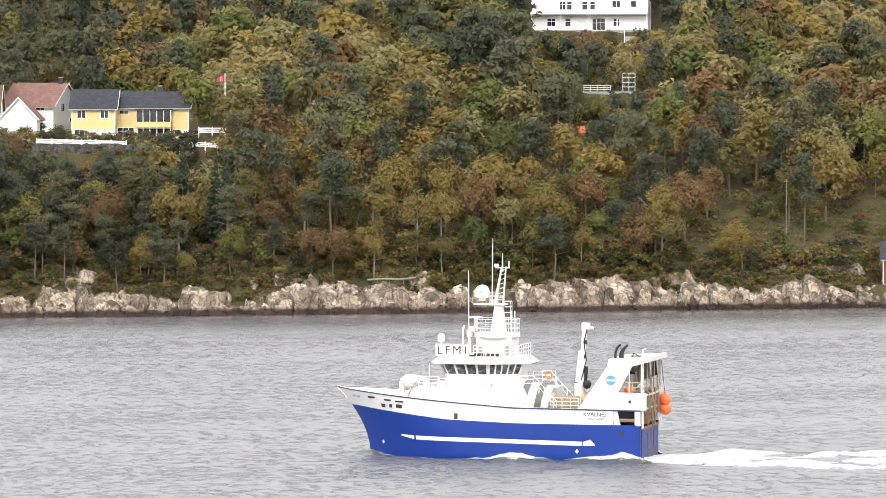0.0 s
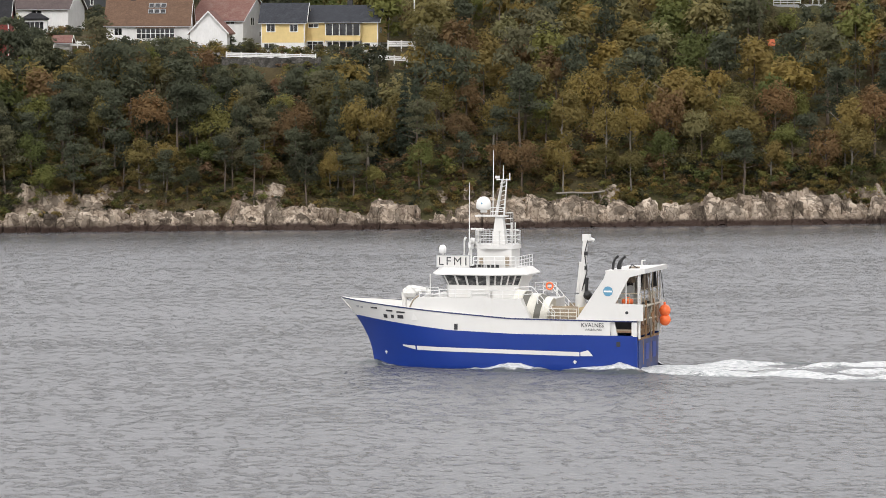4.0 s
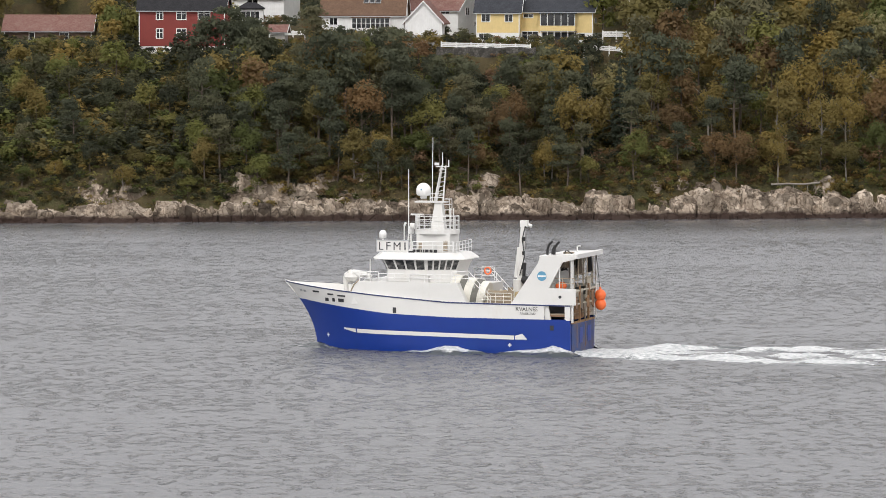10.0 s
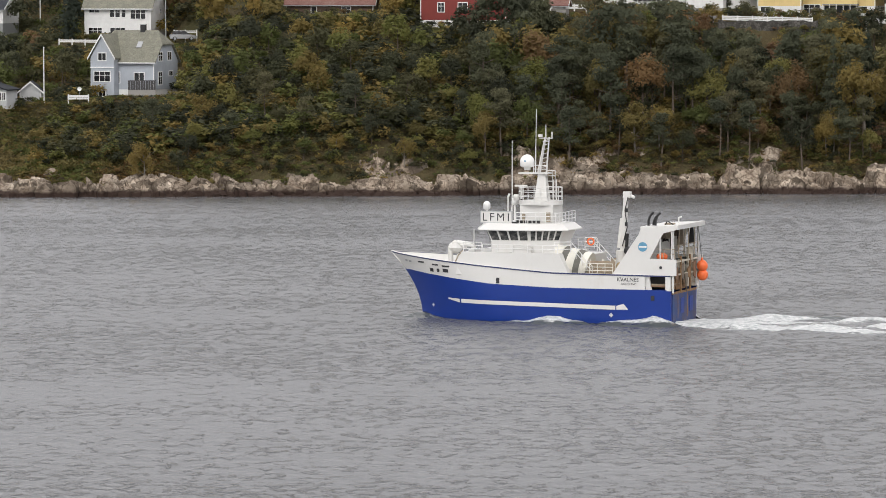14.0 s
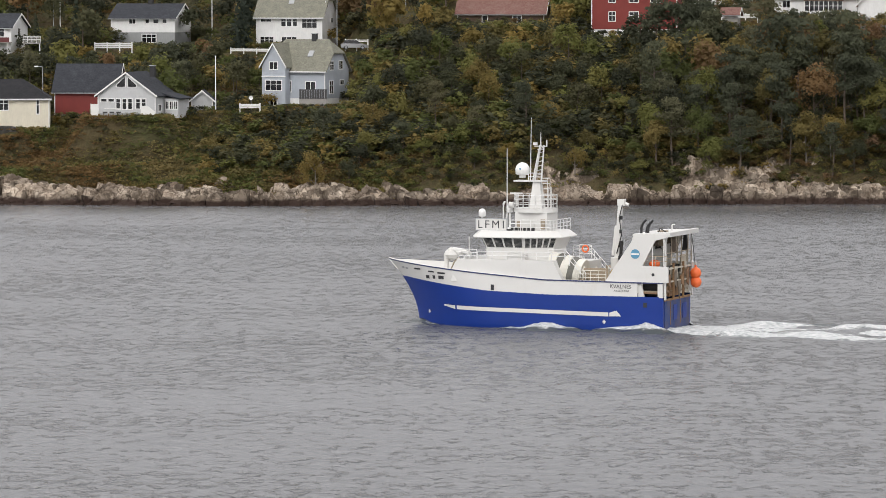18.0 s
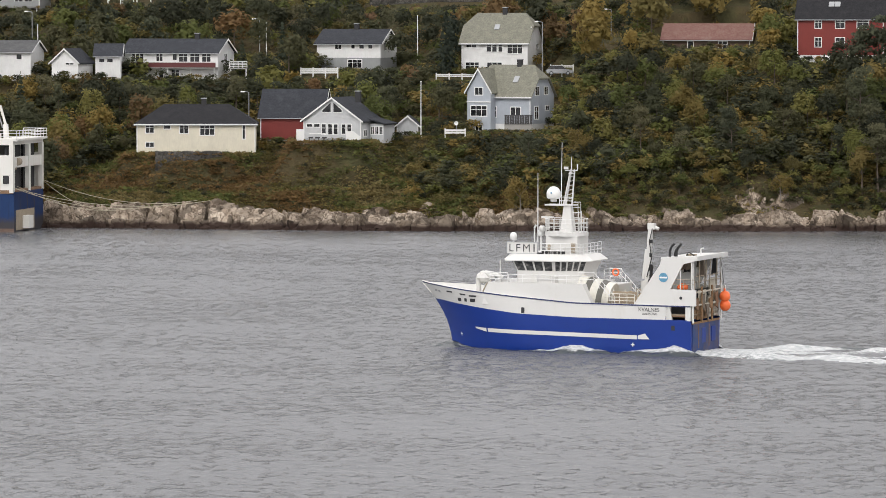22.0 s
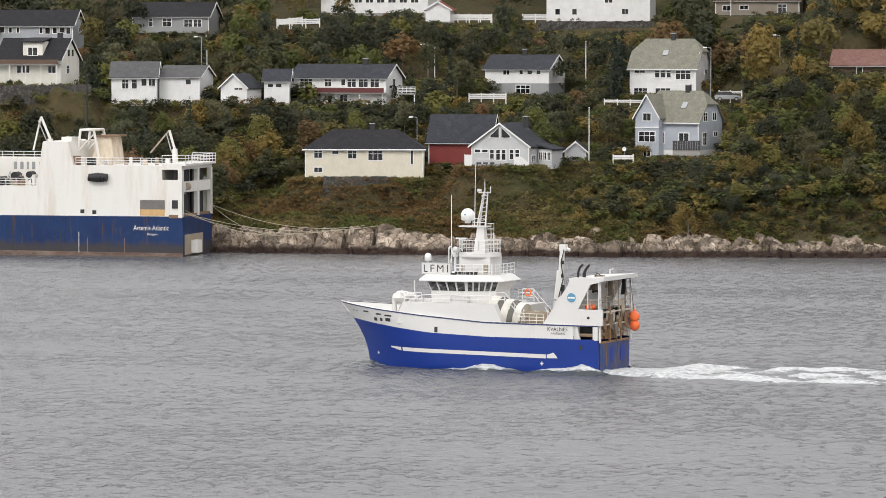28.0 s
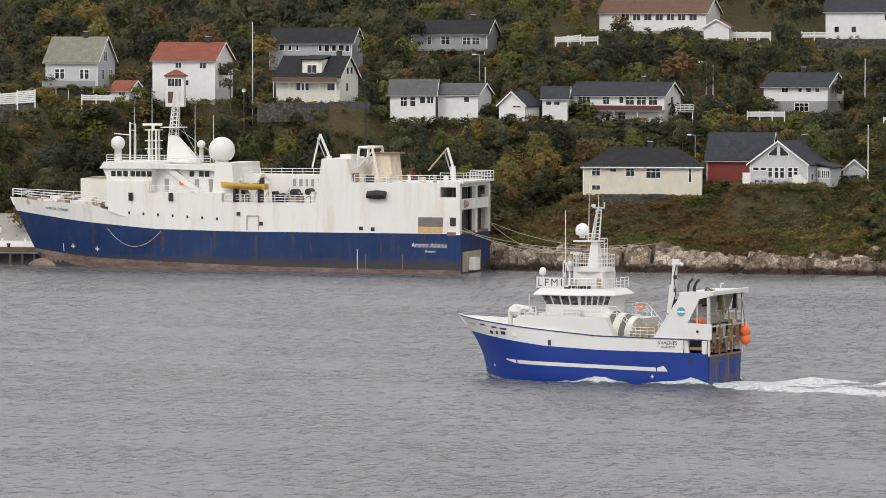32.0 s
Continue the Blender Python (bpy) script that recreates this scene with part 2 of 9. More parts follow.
    low = nt.nodes.new("ShaderNodeMath")
    low.operation = "SUBTRACT"
    low.inputs[1].default_value = -0.35
    nt.links.new(sep.outputs["Z"], low.inputs[0])
    nt.links.new(low.outputs[0], zz.inputs[2])
    col = mixc(nt, ramp(nt, zz.outputs[0], [(0.0, (0.97, 0.97, 0.97)), (0.3, (0.35, 0.35, 0.35)), (0.6, (0, 0, 0))]), col, (0.032, 0.02, 0.016))
    nt.links.new(col, b.inputs["Base Color"])
    hgt = mixc(nt, 0.5, n2, v.outputs["Distance"])
    bumped(nt, b, hgt, 0.8, 0.2)
    return m


ROCK = rock_mat()


def ground_mat():
    m, nt, b = base_mat("hillside_turf", 0.95, 0, 0.2)
    pos = nt.nodes.new("ShaderNodeNewGeometry").outputs["Position"]
    n1 = noise_at(nt, pos, 0.16, 6, 0.75)
    n2 = noise_at(nt, pos, 0.7, 6, 0.8)
    col = ramp(nt, n1, [(0.3, (0.115, 0.094, 0.042)), (0.45, (0.125, 0.09, 0.042)), (0.55, (0.1, 0.099, 0.04)), (0.7, (0.082, 0.1, 0.036))])
    col = mixc(nt, 0.55, col, ramp(nt, n2, [(0.3, (0.035, 0.032, 0.021)), (0.5, (0.075, 0.064, 0.036)), (0.7, (0.125, 0.11, 0.05))]))
    nt.links.new(col, b.inputs["Base Color"])
    bumped(nt, b, n2, 1.0, 0.8)
    return m


TURF = ground_mat()


def water_mat():
    """Dark fjord water: soft ripples all over, scattered short steep wavelets, calmer in the lee of the shore."""
    m, nt, b = base_mat("fjord_water", 0.2)
    pos = nt.nodes.new("ShaderNodeNewGeometry").outputs["Position"]
    b.inputs["IOR"].default_value = 1.7
    n0 = noise_at(nt, pos, 0.02, 3, 0.5)
    nt.links.new(ramp(nt, n0, [(0.3, (0.09, 0.094, 0.1)), (0.7, (0.106, 0.11, 0.117))]), b.inputs["Base Color"])
    gust = noise_at(nt, pos, 0.035, 2, 0.5, (0.6, 1.6, 1))
    n1 = mixc(nt, 0.42, noise_at(nt, pos, 0.98, 2, 0.5, (1.1, 0.75, 1)), noise_at(nt, pos, 0.42, 2, 0.5, (1.2, 0.8, 1)))
    n2 = noise_at(nt, pos, 1.5, 4, 0.65, (1.0, 0.75, 1))
    lift = nt.nodes.new("ShaderNodeMath")
    lift.operation = "MULTIPLY_ADD"
    nt.links.new(gust, lift.inputs[0])
    lift.inputs[1].default_value = 0.24
    nt.links.new(n1, lift.inputs[2])
    crest = ramp(nt, lift.outputs[0], [(0.635, (0, 0, 0)), (0.79, (1, 1, 1))])
    # a steady height ramp tilts all bump normals south, to reflect more sky
    sep = nt.nodes.new("ShaderNodeSeparateXYZ")
    nt.links.new(pos, sep.inputs[0])
    face = nt.nodes.new("ShaderNodeMath")
    face.operation = "MULTIPLY_ADD"
    nt.links.new(sep.outputs["Y"], face.inputs[0])
    face.inputs[1].default_value = 0.24
    nt.links.new(mixc(nt, 0.2, crest, n2), face.inputs[2])
    bumped(nt, b, face.outputs[0], 1.0, 0.82)
    lee = nt.nodes.new("ShaderNodeMapRange")
    nt.links.new(sep.outputs["Y"], lee.inputs["Value"])
    for k, val in (("From Min", 590), ("From Max", 655), ("To Min", 0.26), ("To Max", 0.08)):
        lee.inputs[k].default_value = val
    nt.links.new(lee.outputs["Result"], b.inputs["Roughness"])
    calm = nt.nodes.new("ShaderNodeMath")
    calm.operation = "MULTIPLY"
    calm.inputs[1].default_value = 3.85
    nt.links.new(lee.outputs["Result"], calm.inputs[0])
    for n in nt.nodes:
        if n.bl_idname == "ShaderNodeBump":
            nt.links.new(calm.outputs[0], n.inputs["Strength"])
    return m


WATER = water_mat()


# ---- mesh helpers ----
class Mesh:
    """Gathers the faces of one mesh."""

    def __init__(self):
        self.v, self.f, self.soft = [], [], []

    def add(self, verts, faces, soft=False):
        o = len(self.v)
        self.v += [tuple(p) for p in verts]
        self.f += [tuple(i + o for i in f) for f in faces]
        self.soft += [soft] * len(faces)
        return self

    def box(self, x0, x1, y0, y1, z0, z1):
        vs = [(x, y, z) for z in (z0, z1) for x, y in ((x0, y0), (x1, y0), (x1, y1), (x0, y1))]
        return self.add(vs, [(3, 2, 1, 0), (4, 5, 6, 7), (0, 1, 5, 4), (1, 2, 6, 5), (2, 3, 7, 6), (3, 0, 4, 7)])

    def hexa(self, low, high):
        """A block between two four-cornered faces, both counter-clockwise from above."""
        return self.add(list(low) + list(high), [(3, 2, 1, 0), (4, 5, 6, 7), (0, 1, 5, 4), (1, 2, 6, 5), (2, 3, 7, 6), (3, 0, 4, 7)])

    def prism(self, poly, shift):
        """A polygon swept by a shift."""
        n = len(poly)
        s = Vector(shift)
        vs = [Vector(p) for p in poly] + [Vector(p) + s for p in poly]
        return self.add(vs, [tuple(range(n))[::-1], tuple(range(n, 2 * n))] + [(i, (i + 1) % n, n + (i + 1) % n, n + i) for i in range(n)])

    def tube(self, a, b, r0, r1=None, n=8, caps=True):
        a, b = Vector(a), Vector(b)
        r1 = r0 if r1 is None else r1
        q = (b - a).to_track_quat("Z", "Y").to_matrix()
        ring = [Vector((math.cos(2 * math.pi * i / n), math.sin(2 * math.pi * i / n), 0)) for i in range(n)]
        vs = [a + q @ (p * r0) for p in ring] + [b + q @ (p * r1) for p in ring]
        self.add(vs, [(i, (i + 1) % n, n + (i + 1) % n, n + i) for i in range(n)], True)
        if caps:
            self.add(vs, [tuple(range(n))[::-1], tuple(range(n, 2 * n))])
        return self

    def path(self, pts, r, n=6):
        for a, b in zip(pts, pts[1:]):
            self.tube(a, b, r, r, n)
        return self

    def lathe(self, centre, prof, n=16):
        """Rings (radius, height) round a vertical axis."""
        c = Vector(centre)
        vs = [c + Vector((r * math.cos(2 * math.pi * i / n), r * math.sin(2 * math.pi * i / n), z)) for r, z in prof for i in range(n)]
        fs = [(k * n + i, k * n + (i + 1) % n, (k + 1) * n + (i + 1) % n, (k + 1) * n + i) for k in range(len(prof) - 1) for i in range(n)]
        return self.add(vs, fs, True)

    def ball(self, c, r, n=14, squash=1.0, low=-1.0):
        k = max(4, n // 2)
        lo = math.asin(low)
        return self.lathe(c, [(max(0.001, r * math.cos(lo + (math.pi / 2 - lo) * i / k)), r * squash * math.sin(lo + (math.pi / 2 - lo) * i / k)) for i in range(k + 1)], n)

    def data(self, name, mat):
        me = bpy.data.meshes.new(name)
        me.from_pydata(self.v, [], self.f)
        me.polygons.foreach_set("use_smooth", self.soft)
        me.materials.append(mat)
        me.update()
        return me

    def part(self, name, mat, parent=None, label="", at=None):
        ob = new(name, self.data(name, mat))
        ob.parent = parent
        if at is not None:
            ob.matrix_basis = at
        return tagged(ob, label=label)


def thing(name, m, label, category, group="", kind=""):
    ob = new(name)
    ob.matrix_basis = m
    ob.empty_display_size = 0.5
    return tagged(ob, label, category, group, kind)


def quick_mesh(name, verts, faces, mat, smooth=False):
    """A mesh of equal-sided faces (triangles or quads) from arrays."""
    me = bpy.data.meshes.new(name)
    k, c = faces.shape
    me.vertices.add(len(verts))
    me.vertices.foreach_set("co", np.ascontiguousarray(verts, dtype=np.float32).ravel())
    me.loops.add(c * k)
    me.loops.foreach_set("vertex_index", np.ascontiguousarray(faces, dtype=np.int32).ravel())
    me.polygons.add(k)
    me.polygons.foreach_set("loop_start", np.arange(0, c * k, c, dtype=np.int32))
    me.polygons.foreach_set("use_smooth", np.full(k, smooth))
    me.materials.append(mat)
    me.update(calc_edges=True)
    me.validate()
    return me


def grid_quads(nx, ny):
    i = np.arange(nx - 1)[None, :] + np.arange(ny - 1)[:, None] * nx
    return np.stack([i, i + 1, i + nx + 1, i + nx], -1).reshape(-1, 4)


# ---- fjord and shore ----
SHORE_X = [-900, -260, -190, -121, -63, -20, 20, 60, 100, 162, 260, 900]
SHORE_Y = [690, 668, 661, 652, 646, 649, 654, 656, 660, 666, 680, 720]


def shore(x):
    return np.interp(x, SHORE_X, SHORE_Y)


def fractal(x, y, scale, octaves=4, seed=0):
    """Smooth value noise from summed lattices, about -1 to 1."""
    rng = np.random.RandomState(seed)
    tab = rng.uniform(-1, 1, (256, 256))
    out, amp, tot = 0.0, 1.0, 0.0
    for _ in range(octaves):
        u, v = np.asarray(x) / scale + 37.2, np.asarray(y) / scale + 11.7
        i, j = np.floor(u).astype(int), np.floor(v).astype(int)
        a, b = u - i, v - j
        a, b = a * a * (3 - 2 * a), b * b * (3 - 2 * b)
        t = lambda p, q: tab[p % 256, q % 256]
        out = out + amp * ((t(i, j) * (1 - a) + t(i + 1, j) * a) * (1 - b) + (t(i, j + 1) * (1 - a) + t(i + 1, j + 1) * a) * b)
        tot, amp, scale = tot + amp, amp * 0.5, scale * 0.5
    return out / tot


# what keeps its view of the water: bearing span, distance and height of the lowest visible wall
VIEWS = []
# level plots: middle x, y, height, cosine and sine of the turn, half width, half depth
SITES = []


def plot(x, y, z, r):
    SITES.append((x, y, z, 1.0, 0.0, r * 0.75, min(r * 0.4, 1.4)))


def beyond(x, y, site):
    """Distance outside a plot's edge."""
    cx, cy, _, c, s, hw, hd = site
    u, t = (x - cx) * c + (y - cy) * s, (y - cy) * c - (x - cx) * s
    return np.hypot(np.maximum(np.abs(u) - hw, 0), np.maximum(np.abs(t) - hd, 0))


V_STEPS = [-30, -4, 0, 3, 8, 16, 30, 45, 60, 90, 100, 140, 170, 250, 500, 1500]
LEFT_Z = [-9, -5.0, -2.5, 0.0, 2.9, 5.0, 8.0, 11.5, 16.5, 22.5, 26.5, 35, 40, 58, 66, 70]
RIGHT_Z = [-9, -5.0, -2.5, 0.5, 4.2, 8.0, 14.0, 19.5, 24.5, 31, 33, 43, 50, 68, 76, 80]


def height(x, y):
    x, y = np.asarray(x, float), np.asarray(y, float)
    v = y - shore(x)
    k = np.clip((x + 75) / 55, 0, 1)
    k = k * k * (3 - 2 * k)
    z = np.interp(v, V_STEPS, LEFT_Z) * (1 - k) + np.interp(v, V_STEPS, RIGHT_Z) * k
    z = z + fractal(x, y, 26, 4, 3) * np.clip(v / 12, 0, 1) * 1.6
    z = z + fractal(x, y, 4.2, 2, 77) * 0.55 * np.clip((v - 5) / 6, 0, 1)
    # bare knolls of rock above the strand
    z = z + np.clip(fractal(x, y, 13, 3, 8), 0, 1) * 4.5 * np.clip((v - 6) / 5, 0, 1) * np.clip((26 - v) / 12, 0, 1)
    for site in SITES:
        w = np.clip(1 - (beyond(x, y, site) - 0.8) / 3.6, 0, 1)
        w = w * w * (3 - 2 * w)
        z = z * (1 - w) + (site[2] - 0.15) * w
    # no knoll stands before a house's foot
    b, r = np.degrees(np.arctan2(x, y)), np.hypot(x, y)
    for b0, b1, rr, zb in VIEWS:
        off = np.maximum(np.maximum(b0 - b, b - b1), 0)
        line = EYE[2] + (zb - 1.0 - EYE[2]) * r / rr + 12 * off - (2.6 if rr > 700 else 0.0) * np.clip((rr - r - 3) / 8, 0, 1)
        z = np.where((r < rr) & (r > rr - 60), np.minimum(z, line), z)
    return z


def build_water():
    """Flat sea to the horizon, with a finer fan of short steep wavelets between the view point and the shore."""
    outer = np.concatenate([[-75, -60, -45, -30, -22], np.arange(-17.6, 14.81, 0.17), [18, 26, 40, 55, 70]])
    ys = np.concatenate([[2, 60, 140, 200], 236 * (676 / 236) ** np.linspace(0, 1, 420), [690, 730, 900]])
    B, Y = np.meshgrid(np.tan(np.radians(outer)), ys)
    X = B * Y
    g = np.zeros_like(X)
    rng = np.random.RandomState(5)
    for _ in range(44):
        lam = 2.4 * 2.0 ** rng.uniform()
        ang = radians(262) + rng.normal(0, 0.6)
        k = 2 * math.pi / lam
        ph = k * (X * math.cos(ang) + Y * math.sin(ang)) + rng.uniform(0, 6.28)
        g += np.sin(ph + 1.2 * fractal(X, Y, 9 * lam, 2, rng.randint(999))) * lam ** 0.4
    g /= g.std()
    Z = 0.02 * g * (1 + 0.5 * fractal(X, Y, 60, 3, 12))
    Z *= np.clip((654 - Y) / 75, 0.25, 1)
    Z[(B < -0.31) | (B > 0.26) | (Y < 237) | (Y > 675)] = 0
    me = quick_mesh("water", np.stack([X, Y, Z], -1).reshape(-1, 3), grid_quads(len(outer), len(ys)), WATER, True)
    tagged(new("water", me), "grey rippled fjord water under an overcast sky", "water", kind="structure")
    far = quick_mesh("water", np.array([(x, y, -0.08) for y in (-2500, 1000) for x in (-3500, 3500)], float), np.array([(0, 1, 3, 2)]), WATER, True)
    tagged(new("open_water", far), "grey open fjord water beyond the bay", "water", kind="structure")


def build_ground():
    xs = np.concatenate([[-2500, -1200, -700, -450, -330], np.arange(-260, 231, 2.2), [300, 400, 600, 1100, 2500]])
    vs = np.concatenate([[-30, -10, -4], np.arange(0, 40, 1.4), np.arange(40, 130, 2.2), np.arange(130, 330, 6), [400, 520, 800, 1500]])
    X, V = np.meshgrid(xs, vs)
    Y = shore(X) + V
    Z = height(X, Y)
    me = quick_mesh("ground", np.stack([X, Y, Z], -1).reshape(-1, 3), grid_quads(len(xs), len(vs)), TURF, True)
    tagged(new("ground", me), "steep grassy and heathery hillside above the fjord", "hillside", kind="structure")


def facets(x, y, size, seed, tilt):
    """Broken rock: each nearest-point cell is a tilted plane at a height of its own; also the distance to the cell's rim."""
    rng = np.random.RandomState(seed)
    jx, jy, val, tx, ty = (rng.uniform(0, 1, (64, 64)) for _ in range(5))
    i, j = np.floor(x / size).astype(int), np.floor(y / size).astype(int)
    d1 = np.full(x.shape, 9e9)
    d2, out = d1.copy(), np.zeros(x.shape)
    for a in (-1, 0, 1):
        for b in (-1, 0, 1):
            p, q = (i + a) % 64, (j + b) % 64
            dx, dy = x - (i + a + jx[p, q]) * size, y - (j + b + jy[p, q]) * size
            d = np.hypot(dx, dy)
            near = d < d1
            d2 = np.where(near, d1, np.minimum(d2, d))
            out = np.where(near, val[p, q] - 0.5 + tilt * ((tx[p, q] - 0.65) * dx + (ty[p, q] - 0.2) * dy), out)
            d1 = np.where(near, d, d1)
    return out, d2 - d1


def build_shore():
    """The rocky strand: one cliff of tilted, split slabs with crags above it, and loose blocks along the water."""
    xs = np.arange(-212, 180, 0.27)
    vs = np.concatenate([np.arange(-3.5, 5.5, 0.24), np.arange(5.5, 15, 0.45)])
    X, V = np.meshgrid(xs, vs)
    east = np.clip((X + 60) / 60, 0, 1)
    V2 = V + fractal(X, X * 0 + 3, 10, 3, 21) * 1.5 + 0.4
    big, rim = facets(X + 0.3 * V2, V2 * 1.15 + 50, 3.6, 4, 0.26)
    small, rim2 = facets(X - 0.25 * V2, V2 * 1.3 + 90, 1.5, 9, 0.4)
    tall = 0.68 - 0.14 * np.exp(-((X + 22) / 20) ** 2) + 0.75 * fractal(X, X * 0, 11, 3, 5) * (0.4 + 0.6 * east) + 0.45 * np.exp(-((X - 108) / 9) ** 2) + 0.24 * np.clip((X - 34) / 25, 0, 1)
    prof = np.interp(V2, [-3.5, -1.4, 0, 0.9, 1.9, 3.2, 5, 9, 14], [-2.2, -0.8, 0.3, 1.2, 2.3, 3.0, 3.3, 3.2, 3.0])
    up = np.clip(prof / 1.5, 0.1, 1)
    rough = up * (1.7 * big * (0.75 + 0.6 * east) + 0.5 * small)
    Z = prof * np.clip(tall, 0.3, 1.5) * (1.42 - 0.4 * east) + rough - 1.7 * np.clip(1 - rim / 0.34, 0, 1) * up - 0.4 * np.clip(1 - rim2 / 0.26, 0, 1) * up
    Y = shore(X) + V + small * 0.5 + big * 0.9
    G = height(X, Y)
    # crags break through the turf above the cliff, most of them in the middle of the shore
    middle = np.exp(-((X - 14) / 24) ** 2) + 0.55 * np.exp(-((X + 25) / 12) ** 2) + 0.3 * np.exp(-((X - 112) / 22) ** 2)
    crag = np.clip(fractal(X, V * 1.4, 7, 3, 64) + 0.27 * middle - 0.5 + 0.22 * east, -0.6, 0.5) * 4.0
    Z = np.where(V > 4.2, np.maximum(Z - 0.9 * (V - 4.2), G + crag + rough * 0.6 - 0.5), Z)
    Z = np.where(V > 13.5, G - 1.0, Z)
    me = quick_mesh("rocky_shore", np.stack([X + big * 0.4, Y, Z], -1).reshape(-1, 3), grid_quads(len(xs), len(vs)), ROCK)
    ledge = tagged(new("rocky_shore", me), "pale craggy gneiss shoreline with a dark tide line", "rocks", kind="structure")
    rng = random.Random(11)
    shapes = {"shard": [], "slab": []}
    for k in range(28):
        kind = "shard" if k % 2 else "slab"
        bm = bmesh.new()
        jit = lambda q: rng.uniform(-q, q)
        lean = rng.uniform(-0.5, 0.25)
        foot = [(-1, -0.8), (0.2, -1.0), (1, -0.6), (0.9, 0.7), (-0.9, 0.8)]
        for px, py in foot:
            bm.verts.new((px * rng.uniform(0.8, 1.1), py * rng.uniform(0.8, 1.1), -0.3))
        for px, py in foot[:3] if kind == "shard" else foot:
            z = rng.uniform(0.35, 0.65)
            bm.verts.new((px * rng.uniform(0.7, 1.0) + lean * z, py * rng.uniform(0.7, 0.95), z))
        if kind == "shard":
            for px in (-0.35, 0.3):
                bm.verts.new((px + lean + jit(0.2), 0.25 + jit(0.3), rng.uniform(0.72, 1.0)))
            bm.verts.new((lean * 0.9 + jit(0.2), jit(0.2), 1.0))
        else:
            tilt = jit(0.22)
            for px, py in ((-0.7, -0.45), (0.65, -0.5), (0.7, 0.6), (-0.6, 0.6)):
                bm.verts.new((px + lean + jit(0.2), py + jit(0.2), 0.9 + tilt * px + jit(0.05)))
        bmesh.ops.convex_hull(bm, input=bm.verts)
        bmesh.ops.delete(bm, geom=[v for v in bm.verts if not v.link_faces], context="VERTS")
        me = bpy.data.meshes.new("rock")
        bm.to_mesh(me)
        bm.free()
        me.materials.append(ROCK)
        shapes[kind].append(me)
    rest = Mesh()

    def scatter(x, v, z, wide, tall, kind):
        """A smaller stone, joined with the others of its sort."""
        me = rng.choice(shapes[kind])
        m = pose(x, float(shore(x)) + v, z, rng.uniform(-8, 10), rng.uniform(-12, 8), rng.uniform(-35, 35)) @ Matrix.Diagonal((wide * rng.uniform(0.8, 1.3), wide, tall, 1))
        rest.add([m @ q.co for q in me.vertices], [tuple(f.vertices) for f in me.polygons])

    def put(x, v, z, wide, tall, kind):
        ob = new("rock", rng.choice(shapes[kind]))
        ob.parent = ledge
        ob.matrix_basis = pose(x, float(shore(x)) + v, z, rng.uniform(-8, 10), rng.uniform(-12, 8), rng.uniform(-35, 35)) @ Matrix.Diagonal((wide * rng.uniform(0.8, 1.3), wide, tall, 1))

    # fallen blocks at the foot of the cliff, with split stones between them
    x = -148.0
    while x < 168:
        k = min(1.0, max(0.0, (x + 60) / 60))
        run = 0.5 + 0.85 * float(fractal(x, 0, 12, 2, 15))
        wide = rng.uniform(0.4, 1.1) * (1.5 - 0.5 * k)
        tall = rng.uniform(0.7, 1.6) + rng.uniform(0.2, 1.9) * max(0.05, run)
        put(x, rng.uniform(0.2, 1.6), -0.2, wide, tall, "slab" if rng.random() > 0.3 else "shard")
        for _ in range(3):
            scatter(x + rng.uniform(-1.3, 1.3), rng.uniform(-1.0, 1.0), -0.25, wide * rng.uniform(0.25, 0.7), tall * rng.uniform(0.2, 0.7), rng.choice(("slab", "shard")))
        x += wide * rng.uniform(1.3, 2.6)
    tagged(rest.part("split_rocks", ROCK), "split grey gneiss stones along the water's edge", "rocks", kind="stuff")


# ---- trees ----
def leaf_cards(centres, normals, size, rng, loose=0.6):
    """Small bent leaf clumps round the centres."""
    n = len(centres)
    d = normals + np.array([0, 0, 0.25]) + rng.normal(0, loose, (n, 3))
    d /= np.linalg.norm(d, axis=1, keepdims=True) + 1e-6
    t = np.cross(d, rng.normal(0, 1, (n, 3)))
    t /= np.linalg.norm(t, axis=1, keepdims=True) + 1e-6
    b = np.cross(d, t)
    s = size * rng.uniform(0.6, 1.35, (n, 1))
    q = rng.uniform(0.75, 1.35, (3, n, 1))
    return np.stack([centres + (-t * q[0] * 0.72 - b * 0.75) * s, centres + (t * q[1] * 0.72 - b * 0.6) * s + d * 0.15 * s, centres + (t * 0.1 + b * q[2] * 1.2) * s], 1)


def sphere_dirs(rng, n):
    d = rng.normal(0, 1, (n, 3))
    return d / np.linalg.norm(d, axis=1, keepdims=True)


def crown_round(rng, n, size):
    """A broad-leaved crown, 1 unit high and about 0.7 wide: an uneven egg of many small leafy sprays with gaps."""
    k = rng.randint(30, 42)
    e = sphere_dirs(rng, k)
    e[:, 2] = np.where(rng.uniform(size=k) < 0.7, np.abs(e[:, 2]), e[:, 2])
    lean = rng.normal(0, 0.05, 2)
    mid = np.array([lean[0], lean[1], 0.56])
    c = mid + e * np.array([0.26, 0.26, 0.33]) * rng.uniform(0.35, 1.0, (k, 1)) ** 0.6
    r = rng.uniform(0.06, 0.125, k)
    w = rng.choice(k, n, p=r ** 2 / (r ** 2).sum())
    d = sphere_dirs(rng, n)
    p = c[w] + d * (r[w] * rng.uniform(0.1, 1.1, n) ** 0.5)[:, None]
    out = p - mid
    out /= np.linalg.norm(out, axis=1, keepdims=True) + 1e-6
    return leaf_cards(p, out + 0.4 * d, size, rng)


